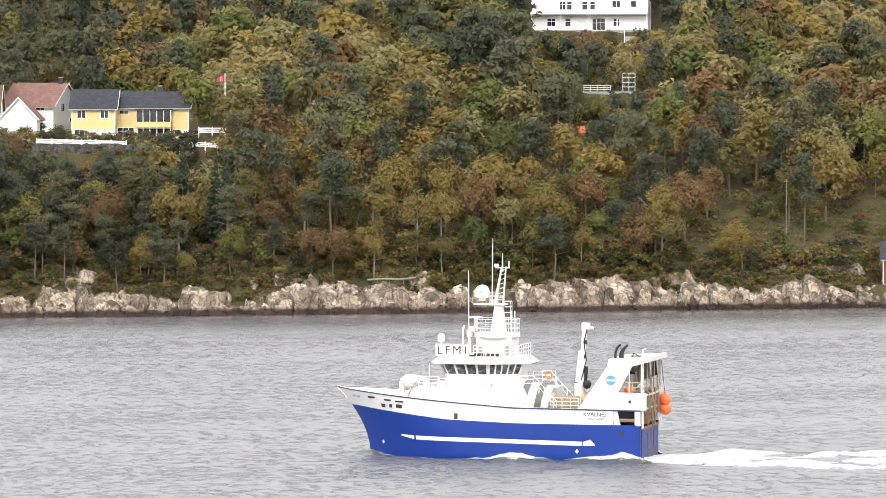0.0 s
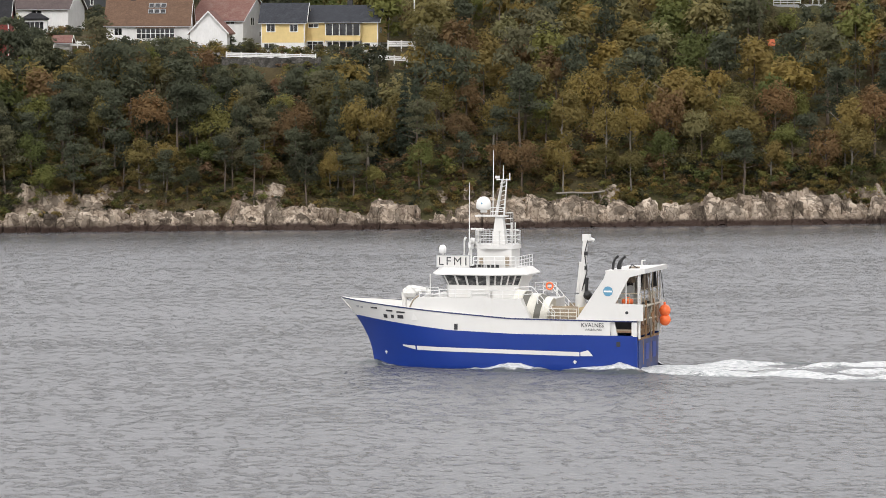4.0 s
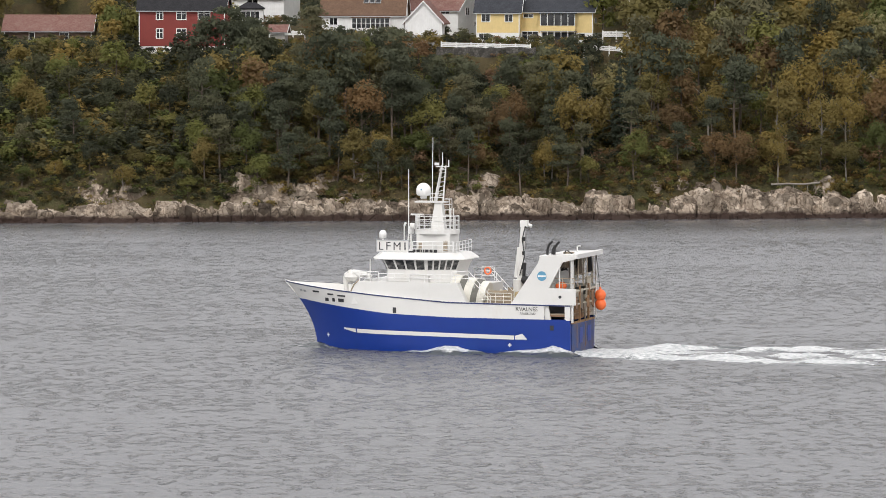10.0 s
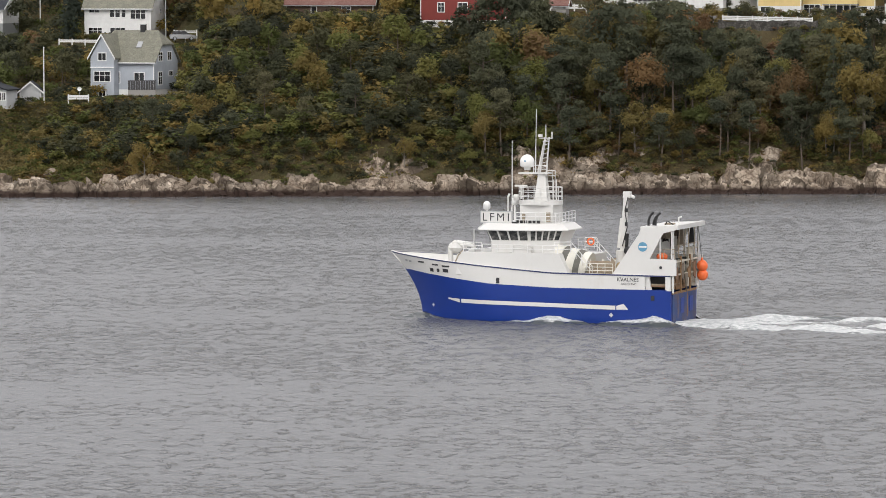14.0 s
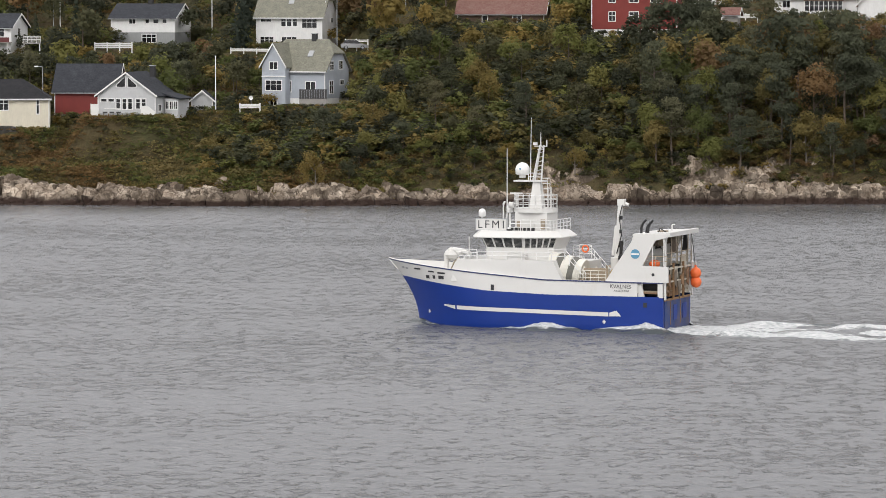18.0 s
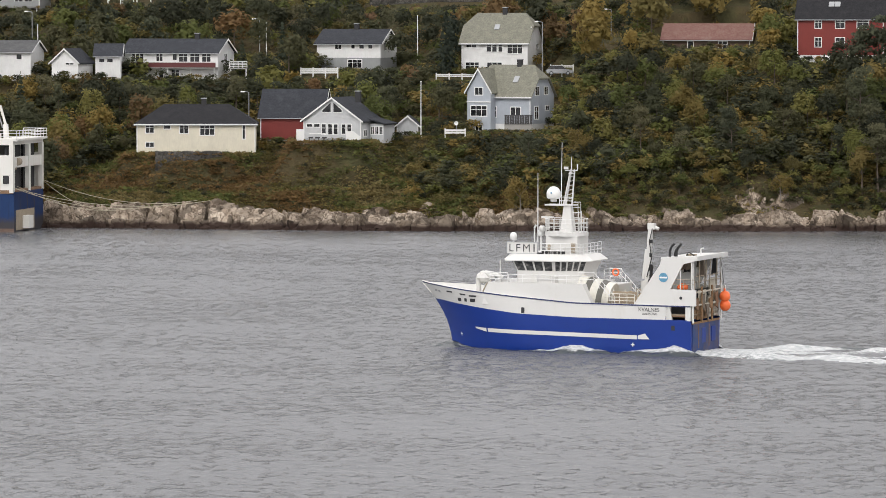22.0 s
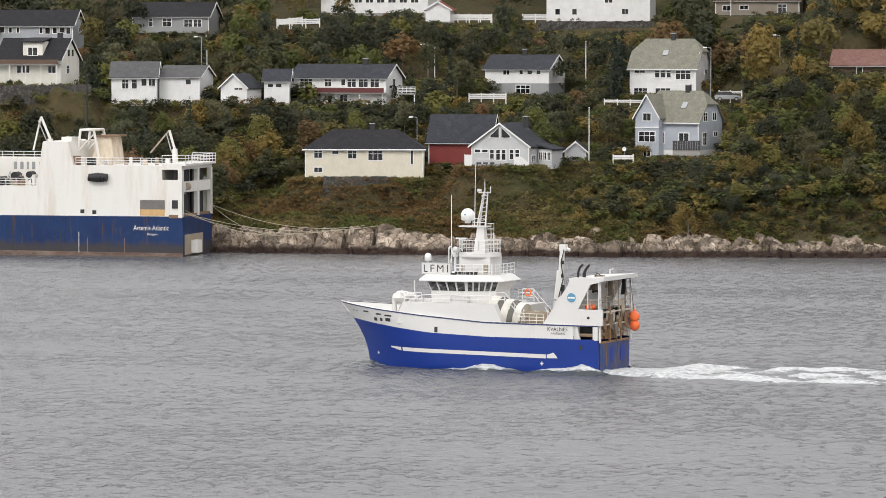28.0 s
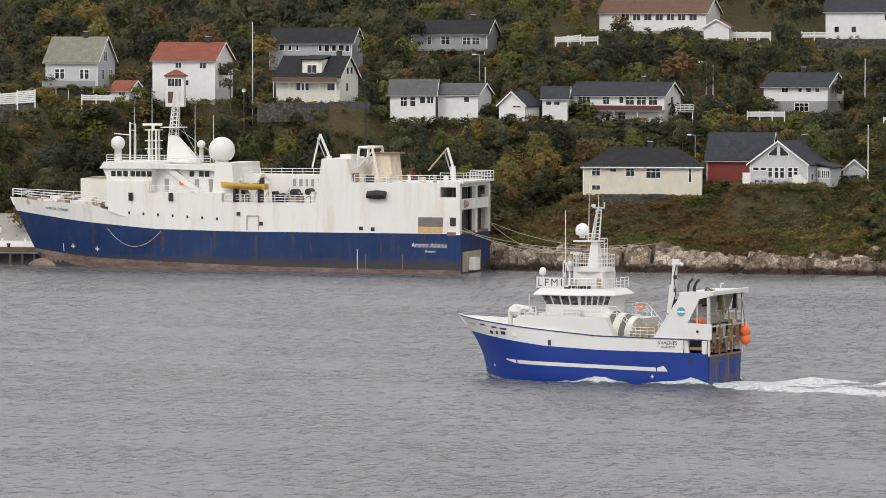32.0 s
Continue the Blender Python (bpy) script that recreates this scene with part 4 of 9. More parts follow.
def house(name, x, y, z, rz, w, d, eave, rise, kind, wall, roof, front, side, base=None, chimney=(), skylight=None,
          wing=None, balcony=None, dormer=None, gable_panes=False, label=""):
    """A house whose front right foot stands at x, y, z; its front faces the water."""
    root = thing(name, pose(x, y, z, rz=rz), label, "house" if name == "house" else name, "hillside houses")
    c, s = math.cos(radians(rz)), math.sin(radians(rz))
    SITES.append((x + c * -w / 2 - s * d / 2, y + s * -w / 2 + c * d / 2, z, c, s, w / 2, d / 2))
    ang = sorted(math.degrees(math.atan2(x + c * u - s * t, y + s * u + c * t)) for u, t in ((-w, 0), (0, 0), (0, d)))
    VIEWS.append((ang[0], ang[-1], math.hypot(x, y), z + (1.4 if 700 < y < 760 else 0.8)))
    lo = base[0] if base else 0.0
    m = Mesh()
    top = eave + rise
    if kind == "front":
        m.prism([(-w, 0, lo), (0, 0, lo), (0, 0, eave), (-w / 2, 0, top - 0.12), (-w, 0, eave)], (0, d, 0))
    elif kind == "gable":
        m.prism([(-w, 0, lo), (-w, 0, eave), (-w, d / 2, top - 0.12), (-w, d, eave), (-w, d, lo)], (w, 0, 0))
    elif kind == "halfhip":
        k = 0.58
        m.prism([(-w, 0, lo), (-w, 0, eave), (-w, d / 2 * k, eave + rise * k - 0.1), (-w, d - d / 2 * k, eave + rise * k - 0.1), (-w, d, eave), (-w, d, lo)], (w, 0, 0))
    else:
        m.box(-w, 0, 0, d, lo, eave)
    m.part("wall", wall, root)
    Mesh().box(-w + 0.03, -0.03, 0.03, d - 0.03, -4.0, lo + 0.004).part("foundation", base[1] if base else CONCRETE, root)
    r = Mesh()
    o = 0.4
    drop = rise / (d / 2 if kind != "front" else w / 2) * o
    roof_slopes(r, kind, -w - o, o, -o, d + o, eave + 0.1 - drop, top + 0.1)
    r.part("roof", roof, root)
    t = Mesh()
    if kind == "front":
        for sx in (-1, 1):
            e = -w / 2 + sx * (w / 2 + o)
            t.prism([(e, -o - 0.05, eave - drop - 0.12), (e, -o - 0.05, eave - drop + 0.14), (-w / 2, -o - 0.05, top + 0.14), (-w / 2, -o - 0.05, top - 0.14)], (0, 0.05, 0))
    elif kind == "gable":
        for sy in (-1, 1):
            e = d / 2 + sy * (d / 2 + o)
            t.prism([(o, e, eave - drop - 0.12), (o, e, eave - drop + 0.14), (o, d / 2, top + 0.14), (o, d / 2, top - 0.14)], (0.05, 0, 0))
    else:
        t.box(-w - o, o, -o - 0.06, -o, eave - drop - 0.16, eave - drop + 0.08)
    t.part("bargeboard", TRIM, root)
    Mesh().box(-w - o, o, -o - 0.14, -o - 0.02, eave + 0.02 - drop - 0.16, eave + 0.02 - drop - 0.04).part("gutter", STEEL, root) if kind != "front" else None
    for sx in (-w, -0.14):
        Mesh().box(sx, sx + 0.14, -0.03, 0.0, lo, eave - 0.1).part("corner_board", TRIM, root)
    for u, v, ww, hh in front:
        if u < -w or u + ww > 0:
            u = min(max(u, -w + 0.05), -ww - 0.05)
        window(root, u, 0.0, v, ww, hh)
    for u, v, ww, hh in side:
        u = max(0.3, min(u, d - 0.8))
        window(root, 0.0, u, v, min(ww, 1.3, d - 0.3 - u), hh, True)
    for u, v in chimney:
        cx, cy = -w * (1 - u), d * v
        ch = Mesh().box(cx - 0.38, cx + 0.38, cy - 0.3, cy + 0.3, top - 0.7, top + 0.9).part("chimney", MASONRY, root)
        Mesh().box(cx - 0.45, cx + 0.45, cy - 0.37, cy + 0.37, top + 0.9, top + 1.02).part("cap", STEEL, ch)
    if skylight:
        u, rows, cols = skylight
        for i in range(rows):
            for j in range(cols):
                xx, k = -w * (1 - u) + j * 0.95, 0.38 + i * 0.24
                yy, zz = k * d / 2, eave + rise * k + 0.17
                sl = rise / (d / 2)
                sk = Mesh().hexa([(xx, yy, zz), (xx + 0.85, yy, zz), (xx + 0.85, yy + 0.8, zz + 0.8 * sl), (xx, yy + 0.8, zz + 0.8 * sl)],
                                 [(xx, yy - 0.04, zz + 0.07), (xx + 0.85, yy - 0.04, zz + 0.07), (xx + 0.85, yy + 0.76, zz + 0.8 * sl + 0.07), (xx, yy + 0.76, zz + 0.8 * sl + 0.07)])
                so = sk.part("roof_light", STEEL, root)
                Mesh().hexa([(xx + 0.08, yy + 0.04, zz + 0.11), (xx + 0.77, yy + 0.04, zz + 0.11), (xx + 0.77, yy + 0.68, zz + 0.64 * sl + 0.11), (xx + 0.08, yy + 0.68, zz + 0.64 * sl + 0.11)],
                            [(xx + 0.08, yy + 0.03, zz + 0.13), (xx + 0.77, yy + 0.03, zz + 0.13), (xx + 0.77, yy + 0.67, zz + 0.64 * sl + 0.13), (xx + 0.08, yy + 0.67, zz + 0.64 * sl + 0.13)]).part("pane", GLASS, so)
    if gable_panes:
        zb, zi, zo = eave + rise * 0.36, eave + rise * 0.8, eave + rise * 0.44
        for sg in (1, -1):
            a, b = -w / 2 + sg * 0.12, -w / 2 + sg * 1.55
            pane = Mesh().prism([(a, -0.06, zb - 0.1), (b + sg * 0.12, -0.06, zb - 0.1), (b + sg * 0.12, -0.06, zo + 0.1), (a, -0.06, zi + 0.12)], (0, 0.05, 0)).part("gable_window", TRIM, root)
            Mesh().prism([(a + sg * 0.1, -0.09, zb), (b, -0.09, zb), (b, -0.09, zo), (a + sg * 0.1, -0.09, zi)], (0, 0.02, 0)).part("pane", GLASS, pane)
    if wing:
        u, ww, dp = wing
        x0 = -w + u
        Mesh().prism([(x0, -dp, 0), (x0 + ww, -dp, 0), (x0 + ww, -dp, eave + 0.5), (x0 + ww / 2, -dp, top - 0.6), (x0, -dp, eave + 0.5)], (0, d / 2 + dp, 0)).part("gable_wing", wall, root)
        r2 = Mesh()
        roof_slopes(r2, "front", x0 - 0.35, x0 + ww + 0.35, -dp - 0.35, d / 2, eave + 0.3, top - 0.4)
        r2.part("wing_roof", roof, root)
        t2 = Mesh()
        for sx in (-1, 1):
            e = x0 + ww / 2 + sx * (ww / 2 + 0.36)
            t2.prism([(e, -dp - 0.4, eave + 0.02), (e, -dp - 0.4, eave + 0.34), (x0 + ww / 2, -dp - 0.4, top - 0.36), (x0 + ww / 2, -dp - 0.4, top - 0.68)], (0, 0.05, 0))
        t2.part("bargeboard", TRIM, root)
        for v, hh, w2 in ((eave - 0.1, 1.2, 1.4), (eave - 3.3, 1.6, 2.8), (0.2, 1.0, 1.2)):
            window(root, x0 + ww / 2 - w2 / 2, -dp, v, w2, hh)
        Mesh().box(x0 - 0.05, x0 + ww + 0.05, -dp - 0.12, -dp, eave - 1.2, eave - 1.05).part("cornice", TRIM, root)
    if balcony:
        v, hh, mt = balcony
        bo = Mesh().box(-w - 0.1, 0.1, -1.4, -0.004, v - 0.18, v).part("balcony", CONCRETE, root)
        Mesh().box(-w - 0.1, 0.1, -1.45, -1.38, v, v + hh).part("parapet", mt, bo)
        for k in range(5):
            px = -w + 0.1 + (w - 0.3) * k / 4
            Mesh().box(px, px + 0.1, -1.4, -1.3, min(-2.0, v - 2.2) if v < 1 else 0.0, v - 0.18).part("post", TRIM, bo)
    if dormer:
        u, ww = dormer
        x0 = -w * (1 - u) - ww / 2
        do = Mesh().box(x0, x0 + ww, 0.5, d / 2, eave + 0.3, eave + rise * 0.85).part("dormer", wall, root)
        Mesh().hexa([(x0 - 0.25, 0.1, eave + rise * 0.8), (x0 + ww + 0.25, 0.1, eave + rise * 0.8), (x0 + ww + 0.25, d / 2, top - 0.02), (x0 - 0.25, d / 2, top - 0.02)],
                    [(x0 - 0.25, 0.1, eave + rise * 0.8 + 0.18), (x0 + ww + 0.25, 0.1, eave + rise * 0.8 + 0.18), (x0 + ww + 0.25, d / 2, top + 0.16), (x0 - 0.25, d / 2, top + 0.16)]).part("roof", roof, do)
        window(root, x0 + ww * 0.25, 0.5, eave + 0.45, ww * 0.5, rise * 0.42)
    return root


def build_houses():
    house("house", 49.3, 710.3, 25.2, -9.1, 6.9, 8.0, 4.89, 2.76, "gable", YELLOW, SLATE,
          [(-5.99, 3.2, 1.34, 1.25), (-2.32, 3.2, 1.25, 1.16), (-6.43, 0.44, 1.52, 0.98)],
          [], base=(1.5, WHITE), label="pale yellow boarded house with slate roof and white basement")
    house("house", 60.9, 710.4, 25.2, -15.2, 11.8, 8.0, 4.99, 2.32, "gable", YELLOW, SLATE,
          [(-11.14, 3.83, 1.54, 0.62), (-7.88, 2.67, 2.9, 1.69), (-4.62, 2.67, 1.72, 1.69), (-2.26, 0.45, 1.0, 0.98), (-11.41, 0.18, 2.63, 1.52)],
          [(1.5, 3.03, 4.5, 0.8)], base=(1.5, WHITE), chimney=[(0.55, 0.55)], label="long yellow boarded house with slate roof and wide windows")
    house("house", 31.2, 713.3, 26.7, -7.1, 13.0, 9.0, 2.95, 3.84, "gable", WHITE, BROWNTILE,
          [(-11.73, 1.16, 1.25, 1.16), (-7.97, 0.71, 1.16, 1.52), (-6.63, 0.71, 1.25, 1.52), (-5.19, 0.71, 1.25, 1.52), (-3.76, 0.71, 1.25, 1.52)],
          [], skylight=(0.5, 2, 3), chimney=[(0.3, 0.5)], label="white house with brown tiled roof and roof lights")
    house("house", 36.9, 707.0, 26.4, -10.3, 5.8, 7.0, 2.12, 3.10, "front", WHITE, PINKTILE,
          [],
          [], label="white boarded annex with front gable")
    house("house", 40.4, 723.9, 26.2, -27.8, 9.0, 10.0, 4.17, 3.53, "gable", WHITE, PINKTILE,
          [(-3.09, 3.35, 1.6, 0.54)],
          [(2.83, 3.17, 2.61, 1.27), (6.09, 1.36, 1.52, 0.82)], chimney=[(0.9, 0.5)], label="white house with weathered red tiled roof")
    house("house", 3.0, 708.0, 23.5, -6.0, 13.5, 8.0, 6.99, 3.72, "gable", RED, BLACKTILE,
          [(-10.76, 5.22, 1.07, 1.5), (-7.56, 5.22, 1.51, 1.5), (-4.18, 5.22, 1.87, 1.5), (-10.76, 2.3, 1.07, 1.5), (-7.56, 2.3, 1.51, 1.5), (-10.32, 0.27, 0.53, 0.53), (-9.25, 0.27, 0.62, 0.53)],
          [], base=(1.06, WHITE), chimney=[(0.66, 0.5)], skylight=(0.35, 1, 2), label="red boarded house with black roof and white window frames")
    house("house", 12.7, 734.9, 28.3, -18.2, 10.2, 9.0, 3.95, 3.03, "gable", WHITE, MAUVETILE,
          [(-6.25, 2.11, 1.83, 1.38), (-7.5, 0.09, 3.85, 1.29)],
          [], chimney=[(0.4, 0.5)], label="white house with brown tiled roof and small porch")
    house("house", 23.0, 759.7, 31.3, -4.8, 13.6, 9.0, 3.42, 2.09, "gable", DARKGREY, SLATE,
          [(-6.18, 1.33, 0.48, 1.04)],
          [], label="dark boarded house with long slate roof")
    house("house", 0.0, 772.0, 33.7, -6.9, 15.1, 8.0, 4.34, 2.32, "gable", WHITE, SLATE,
          [(-13.41, 1.64, 0.97, 1.54), (-12.15, 1.64, 1.07, 1.54), (-2.72, 1.93, 0.87, 1.06)],
          [], label="white house among trees higher on the hill")
    house("shed", 12.4, 705.9, 26.3, -9.5, 2.4, 3.0, 0.71, 0.88, "gable", WHITE, PINKTILE,
          [],
          [], label="tiny garden playhouse with red roof")
    house("house", -18.3, 729.8, 25.0, -3.2, 14.1, 9.0, 1.92, 2.37, "gable", BROWN, PINKTILE,
          [(-10.07, 0.37, 0.92, 1.19), (-5.13, 0.0, 1.46, 1.55)],
          [], label="low brown house with pale red tiled roof")
    house("house", 148.6, 786.1, 43.4, -14.1, 20.6, 10.0, 8.20, 3.20, "gable", WHITE, SLATE,
          [(-15.63, 3.6, 1.1, 1.5), (-14.33, 3.6, 0.9, 1.5), (-11.62, 3.6, 1.0, 1.5), (-10.22, 3.6, 0.9, 1.5), (-6.31, 4.0, 1.5, 1.2), (-3.01, 4.0, 1.0, 1.2), (-17.83, 0.7, 1.5, 1.4), (-14.63, 0.7, 1.0, 1.4), (-6.11, 0.7, 1.1, 1.4), (-9.82, 0.0, 2.3, 2.1), (-15.63, 6.2, 2.2, 1.4), (-10.62, 6.2, 1.6, 1.4)],
          [], balcony=(2.9, 0.25, WHITE), label="large white villa with basement and terrace on the hill")
    house("house", -50.5, 686.1, 13.0, -22.6, 10.0, 8.0, 5.76, 4.39, "halfhip", BLUEGREY, LICHEN,
          [(-9.06, 2.24, 0.87, 1.72), (-8.0, 2.24, 1.16, 1.72), (-6.65, 2.24, 0.87, 1.72), (-3.37, 2.58, 1.73, 1.29), (-8.67, 0.09, 1.35, 1.03), (-8.48, 5.76, 1.73, 1.29)],
          [(1.52, 5.59, 1.52, 1.38), (4.57, 5.68, 1.52, 1.29), (1.33, 1.98, 1.71, 1.98), (4.95, 3.27, 1.33, 0.77)], wing=(0.0, 4.0, 1.6), base=(1.3, WHITE), chimney=[(0.62, 0.5)], skylight=(0.62, 1, 1), label="blue-grey wooden house with lichen-grey slate roof")
    house("house", -53.6, 722.0, 21.5, -10.9, 11.0, 9.0, 5.07, 4.43, "halfhip", WHITE, LICHEN,
          [(-10.22, 4.07, 1.78, 0.72), (-6.84, 3.35, 0.84, 1.36), (-5.91, 3.35, 0.84, 1.36), (-4.88, 3.35, 0.75, 1.36), (-3.38, 3.08, 2.53, 1.54), (-10.31, 0.36, 2.25, 1.36), (-6.75, 0.54, 2.53, 1.18)],
          [(2.08, 6.43, 1.73, 0.91), (5.19, 3.89, 1.38, 0.81)], chimney=[(0.55, 0.5)], skylight=(0.45, 1, 1), label="white house with grey half-hipped slate roof")
    house("house", -78.2, 730.8, 21.3, -13.3, 11.0, 8.0, 4.96, 2.11, "gable", WHITE, SLATE,
          [(-7.89, 3.86, 1.17, 1.1), (-5.07, 3.95, 0.68, 0.73), (-3.7, 3.95, 0.88, 0.73), (-2.14, 3.95, 0.78, 0.73), (-5.65, 0.83, 2.44, 1.38)],
          [(1.66, 3.68, 1.1, 1.29), (3.59, 3.68, 1.38, 1.29)], base=(2.5, GREY), chimney=[(0.5, 0.5)], label="white house with grey lower storey and dark roof")
    house("house", -103.4, 720.6, 20.4, -11.1, 16.2, 8.0, 4.46, 2.00, "gable", WHITE, SLATE,
          [(-14.75, 2.91, 2.12, 1.36), (-10.51, 2.91, 1.16, 1.36), (-7.71, 3.09, 0.77, 1.09), (-6.65, 2.82, 1.54, 1.46), (-4.72, 2.82, 1.64, 1.46), (-2.7, 2.82, 1.54, 1.46), (-10.03, 0.27, 0.77, 1.18), (-7.9, 0.18, 1.35, 1.46)],
          [(3.03, 3.0, 1.66, 1.18)], balcony=(2.0, 0.75, REDWOOD), chimney=[(0.7, 0.5)], label="long white house with red balcony and dark roof")
    house("house", -118.5, 716.3, 20.6, 6.4, 4.0, 7.0, 3.81, 1.72, "gable", WHITE, SLATE,
          [(-3.45, 2.63, 0.91, 0.64), (-2.18, 2.63, 1.0, 0.64)],
          [], label="white annex with slate roof")
    house("garage", -124.5, 711.2, 20.8, -9.7, 4.4, 7.0, 2.62, 1.99, "front", WHITE, SLATE,
          [(-2.11, 2.08, 1.44, 0.36)],
          [], label="small white garage with front gable")
    house("house", -139.2, 711.5, 20.5, 7.2, 7.2, 8.0, 4.53, 2.27, "gable", WHITE, GREYTILE,
          [(-5.54, 2.54, 1.09, 1.54), (-4.0, 2.54, 0.91, 1.54), (-2.45, 2.99, 0.91, 1.18), (-1.27, 2.99, 1.09, 1.18)],
          [], base=(0.3, WHITE), label="white bungalow with grey roof among garden trees")
    house("house", -132.6, 713.8, 20.5, -5.3, 6.7, 8.0, 4.54, 1.63, "gable", WHITE, GREYTILE,
          [(-2.36, 3.18, 0.94, 0.91)],
          [], base=(0.3, WHITE), label="white bungalow wing with grey roof")
    house("house", -141.8, 772.1, 31.8, -3.8, 13.7, 8.0, 3.14, 2.26, "gable", GREY, BLACKTILE,
          [(-10.73, 1.18, 0.71, 1.47), (-8.3, 1.18, 1.62, 1.47), (-4.45, 0.79, 1.52, 1.67), (-2.73, 0.79, 1.42, 1.67)],
          [], chimney=[(0.75, 0.5)], balcony=(0.3, 0.9, GREY), label="grey boarded house with dark roof and balcony")
    house("house", -91.3, 675.9, 10.0, 6.6, 17.9, 9.0, 4.69, 2.64, "hip", CREAM, BLACKTILE,
          [(-16.54, 3.15, 1.28, 1.36), (-13.81, 3.75, 1.02, 0.77), (-11.43, 3.07, 1.36, 1.36), (-8.36, 2.81, 2.22, 1.62), (-1.96, 2.22, 0.43, 2.3), (-16.54, 1.02, 1.28, 0.77)],
          [], chimney=[(0.56, 0.5)], label="cream rendered bungalow with dark hipped roof")
    house("barn", -82.5, 687.1, 11.8, -2.0, 9.6, 9.0, 3.72, 3.89, "gable", DARKRED, SLATE,
          [],
          [], label="dark red barn with slate roof")
    house("house", -74.8, 671.8, 12.0, -14.7, 9.3, 8.0, 3.21, 3.30, "front", PALEGREY, SLATE,
          [(-8.78, 2.11, 1.0, 0.51), (-7.61, 2.11, 1.0, 0.51), (-6.34, 1.01, 0.72, 1.61), (-5.34, 1.01, 0.72, 1.61), (-4.44, 1.01, 0.72, 1.61), (-3.17, 1.1, 0.72, 1.52), (-2.26, 1.1, 0.72, 1.52)],
          [(0.94, 0.76, 2.82, 1.01), (5.18, 0.76, 1.88, 1.01)], chimney=[(0.75, 0.6)], gable_panes=True, label="pale grey house with glazed front gable")
    house("shed", -67.7, 686.7, 12.7, 2.3, 3.3, 6.0, 1.38, 1.38, "front", PALEGREY, SLATE,
          [],
          [], label="small grey shed with slate roof")
    house("house", -66.5, 787.2, 34.0, -1.5, 18.2, 9.0, 4.94, 2.76, "gable", WHITE, SLATE,
          [(-16.69, 1.09, 0.89, 1.09), (-13.71, 1.09, 0.89, 1.09), (-7.95, 3.16, 1.39, 1.18), (-4.97, 1.18, 1.19, 0.99)],
          [], label="white house above a stone retaining wall")
    house("house", -40.6, 789.0, 35.2, -2.0, 14.7, 8.0, 2.57, 2.17, "gable", TAN, BROWNTILE,
          [(-13.38, 0.59, 1.39, 0.99), (-10.41, 0.79, 1.49, 0.79), (-3.77, 0.1, 1.49, 1.68)],
          [], label="tan house with brown roof among trees")
    house("house", -162.7, 757.7, 28.9, -1.2, 14.6, 8.0, 4.46, 2.42, "gable", GREYBLUE, BLACKTILE,
          [(-12.84, 3.0, 0.9, 1.07), (-11.25, 3.0, 0.6, 0.97), (-9.86, 3.0, 0.5, 0.97), (-5.87, 2.91, 0.6, 1.07), (-4.88, 2.81, 0.9, 1.16), (-3.58, 2.91, 0.8, 1.07), (-2.39, 2.91, 1.0, 1.07), (-1.19, 2.81, 0.8, 1.16)],
          [(4.21, 3.0, 2.11, 0.97)], label="pale grey long house with black roof")
    house("house", -154.8, 711.4, 23.5, -9.8, 11.1, 8.0, 4.37, 3.19, "gable", CREAMW, BLACKTILE,
          [(-7.56, 2.0, 0.79, 1.27), (-6.58, 2.0, 1.28, 1.27), (-2.16, 2.0, 1.37, 1.18), (-7.17, 0.09, 0.69, 0.55)],
          [(2.91, 4.64, 0.97, 1.18), (4.61, 4.64, 0.97, 1.18), (2.42, 1.91, 1.21, 1.36)], dormer=(0.55, 3.4), balcony=(3.5, 0.7, BROWN), chimney=[(0.85, 0.5)], label="cream house with black roof, dormer and balcony")
    house("house", -196.2, 715.6, 25.8, -5.7, 9.1, 8.0, 4.54, 3.80, "gable", PALEGREY, LICHEN,
          [(-7.45, 1.48, 0.8, 1.67), (-6.56, 1.48, 0.8, 1.67), (-3.08, 1.48, 0.7, 1.58), (-2.29, 1.48, 0.8, 1.58)],
          [(2.84, 4.36, 1.55, 1.67), (1.55, 1.39, 1.29, 1.67), (5.16, 1.39, 1.29, 1.67)], balcony=(0.3, 0.9, GREY), chimney=[(0.62, 0.5)], label="grey wooden house with lichen-grey slate roof")
    house("house", -175.5, 711.7, 23.8, -5.2, 10.7, 9.0, 6.78, 2.66, "gable", WHITE, REDTILE,
          [(-6.78, 5.31, 1.07, 0.92), (-2.62, 5.22, 1.16, 1.01), (-5.04, 2.47, 0.58, 0.92), (-7.85, 2.29, 1.74, 1.19)],
          [(1.69, 5.22, 1.12, 1.01), (5.62, 5.68, 1.12, 0.55), (1.69, 2.11, 1.12, 1.28), (6.19, 1.74, 1.12, 1.83)], chimney=[(0.75, 0.5)], label="tall white house with red tiled roof")
    house("shed", -187.6, 703.4, 23.8, -5.5, 3.2, 6.0, 1.82, 1.46, "gable", WHITE, REDTILE,
          [(-1.84, 1.0, 1.17, 0.64)],
          [], label="small white shed with red tiled roof")
    house("house", -105.7, 787.9, 35.4, -8.4, 19.6, 9.0, 3.28, 2.39, "gable", WHITE, BROWNTILE,
          [(-15.51, 1.79, 1.45, 1.29), (-13.44, 1.79, 1.45, 1.29), (-11.37, 1.79, 1.45, 1.29), (-9.31, 1.79, 1.45, 1.29), (-7.24, 1.79, 1.45, 1.29), (-5.17, 1.79, 1.45, 1.29), (-3.1, 1.79, 1.45, 1.29)],
          [], label="long white house with brown roof and a row of windows")
    house("house", -100.5, 778.5, 33.9, 0.8, 4.3, 6.0, 2.16, 1.28, "front", WHITE, REDTILE,
          [],
          [], label="small white annex with red roof")
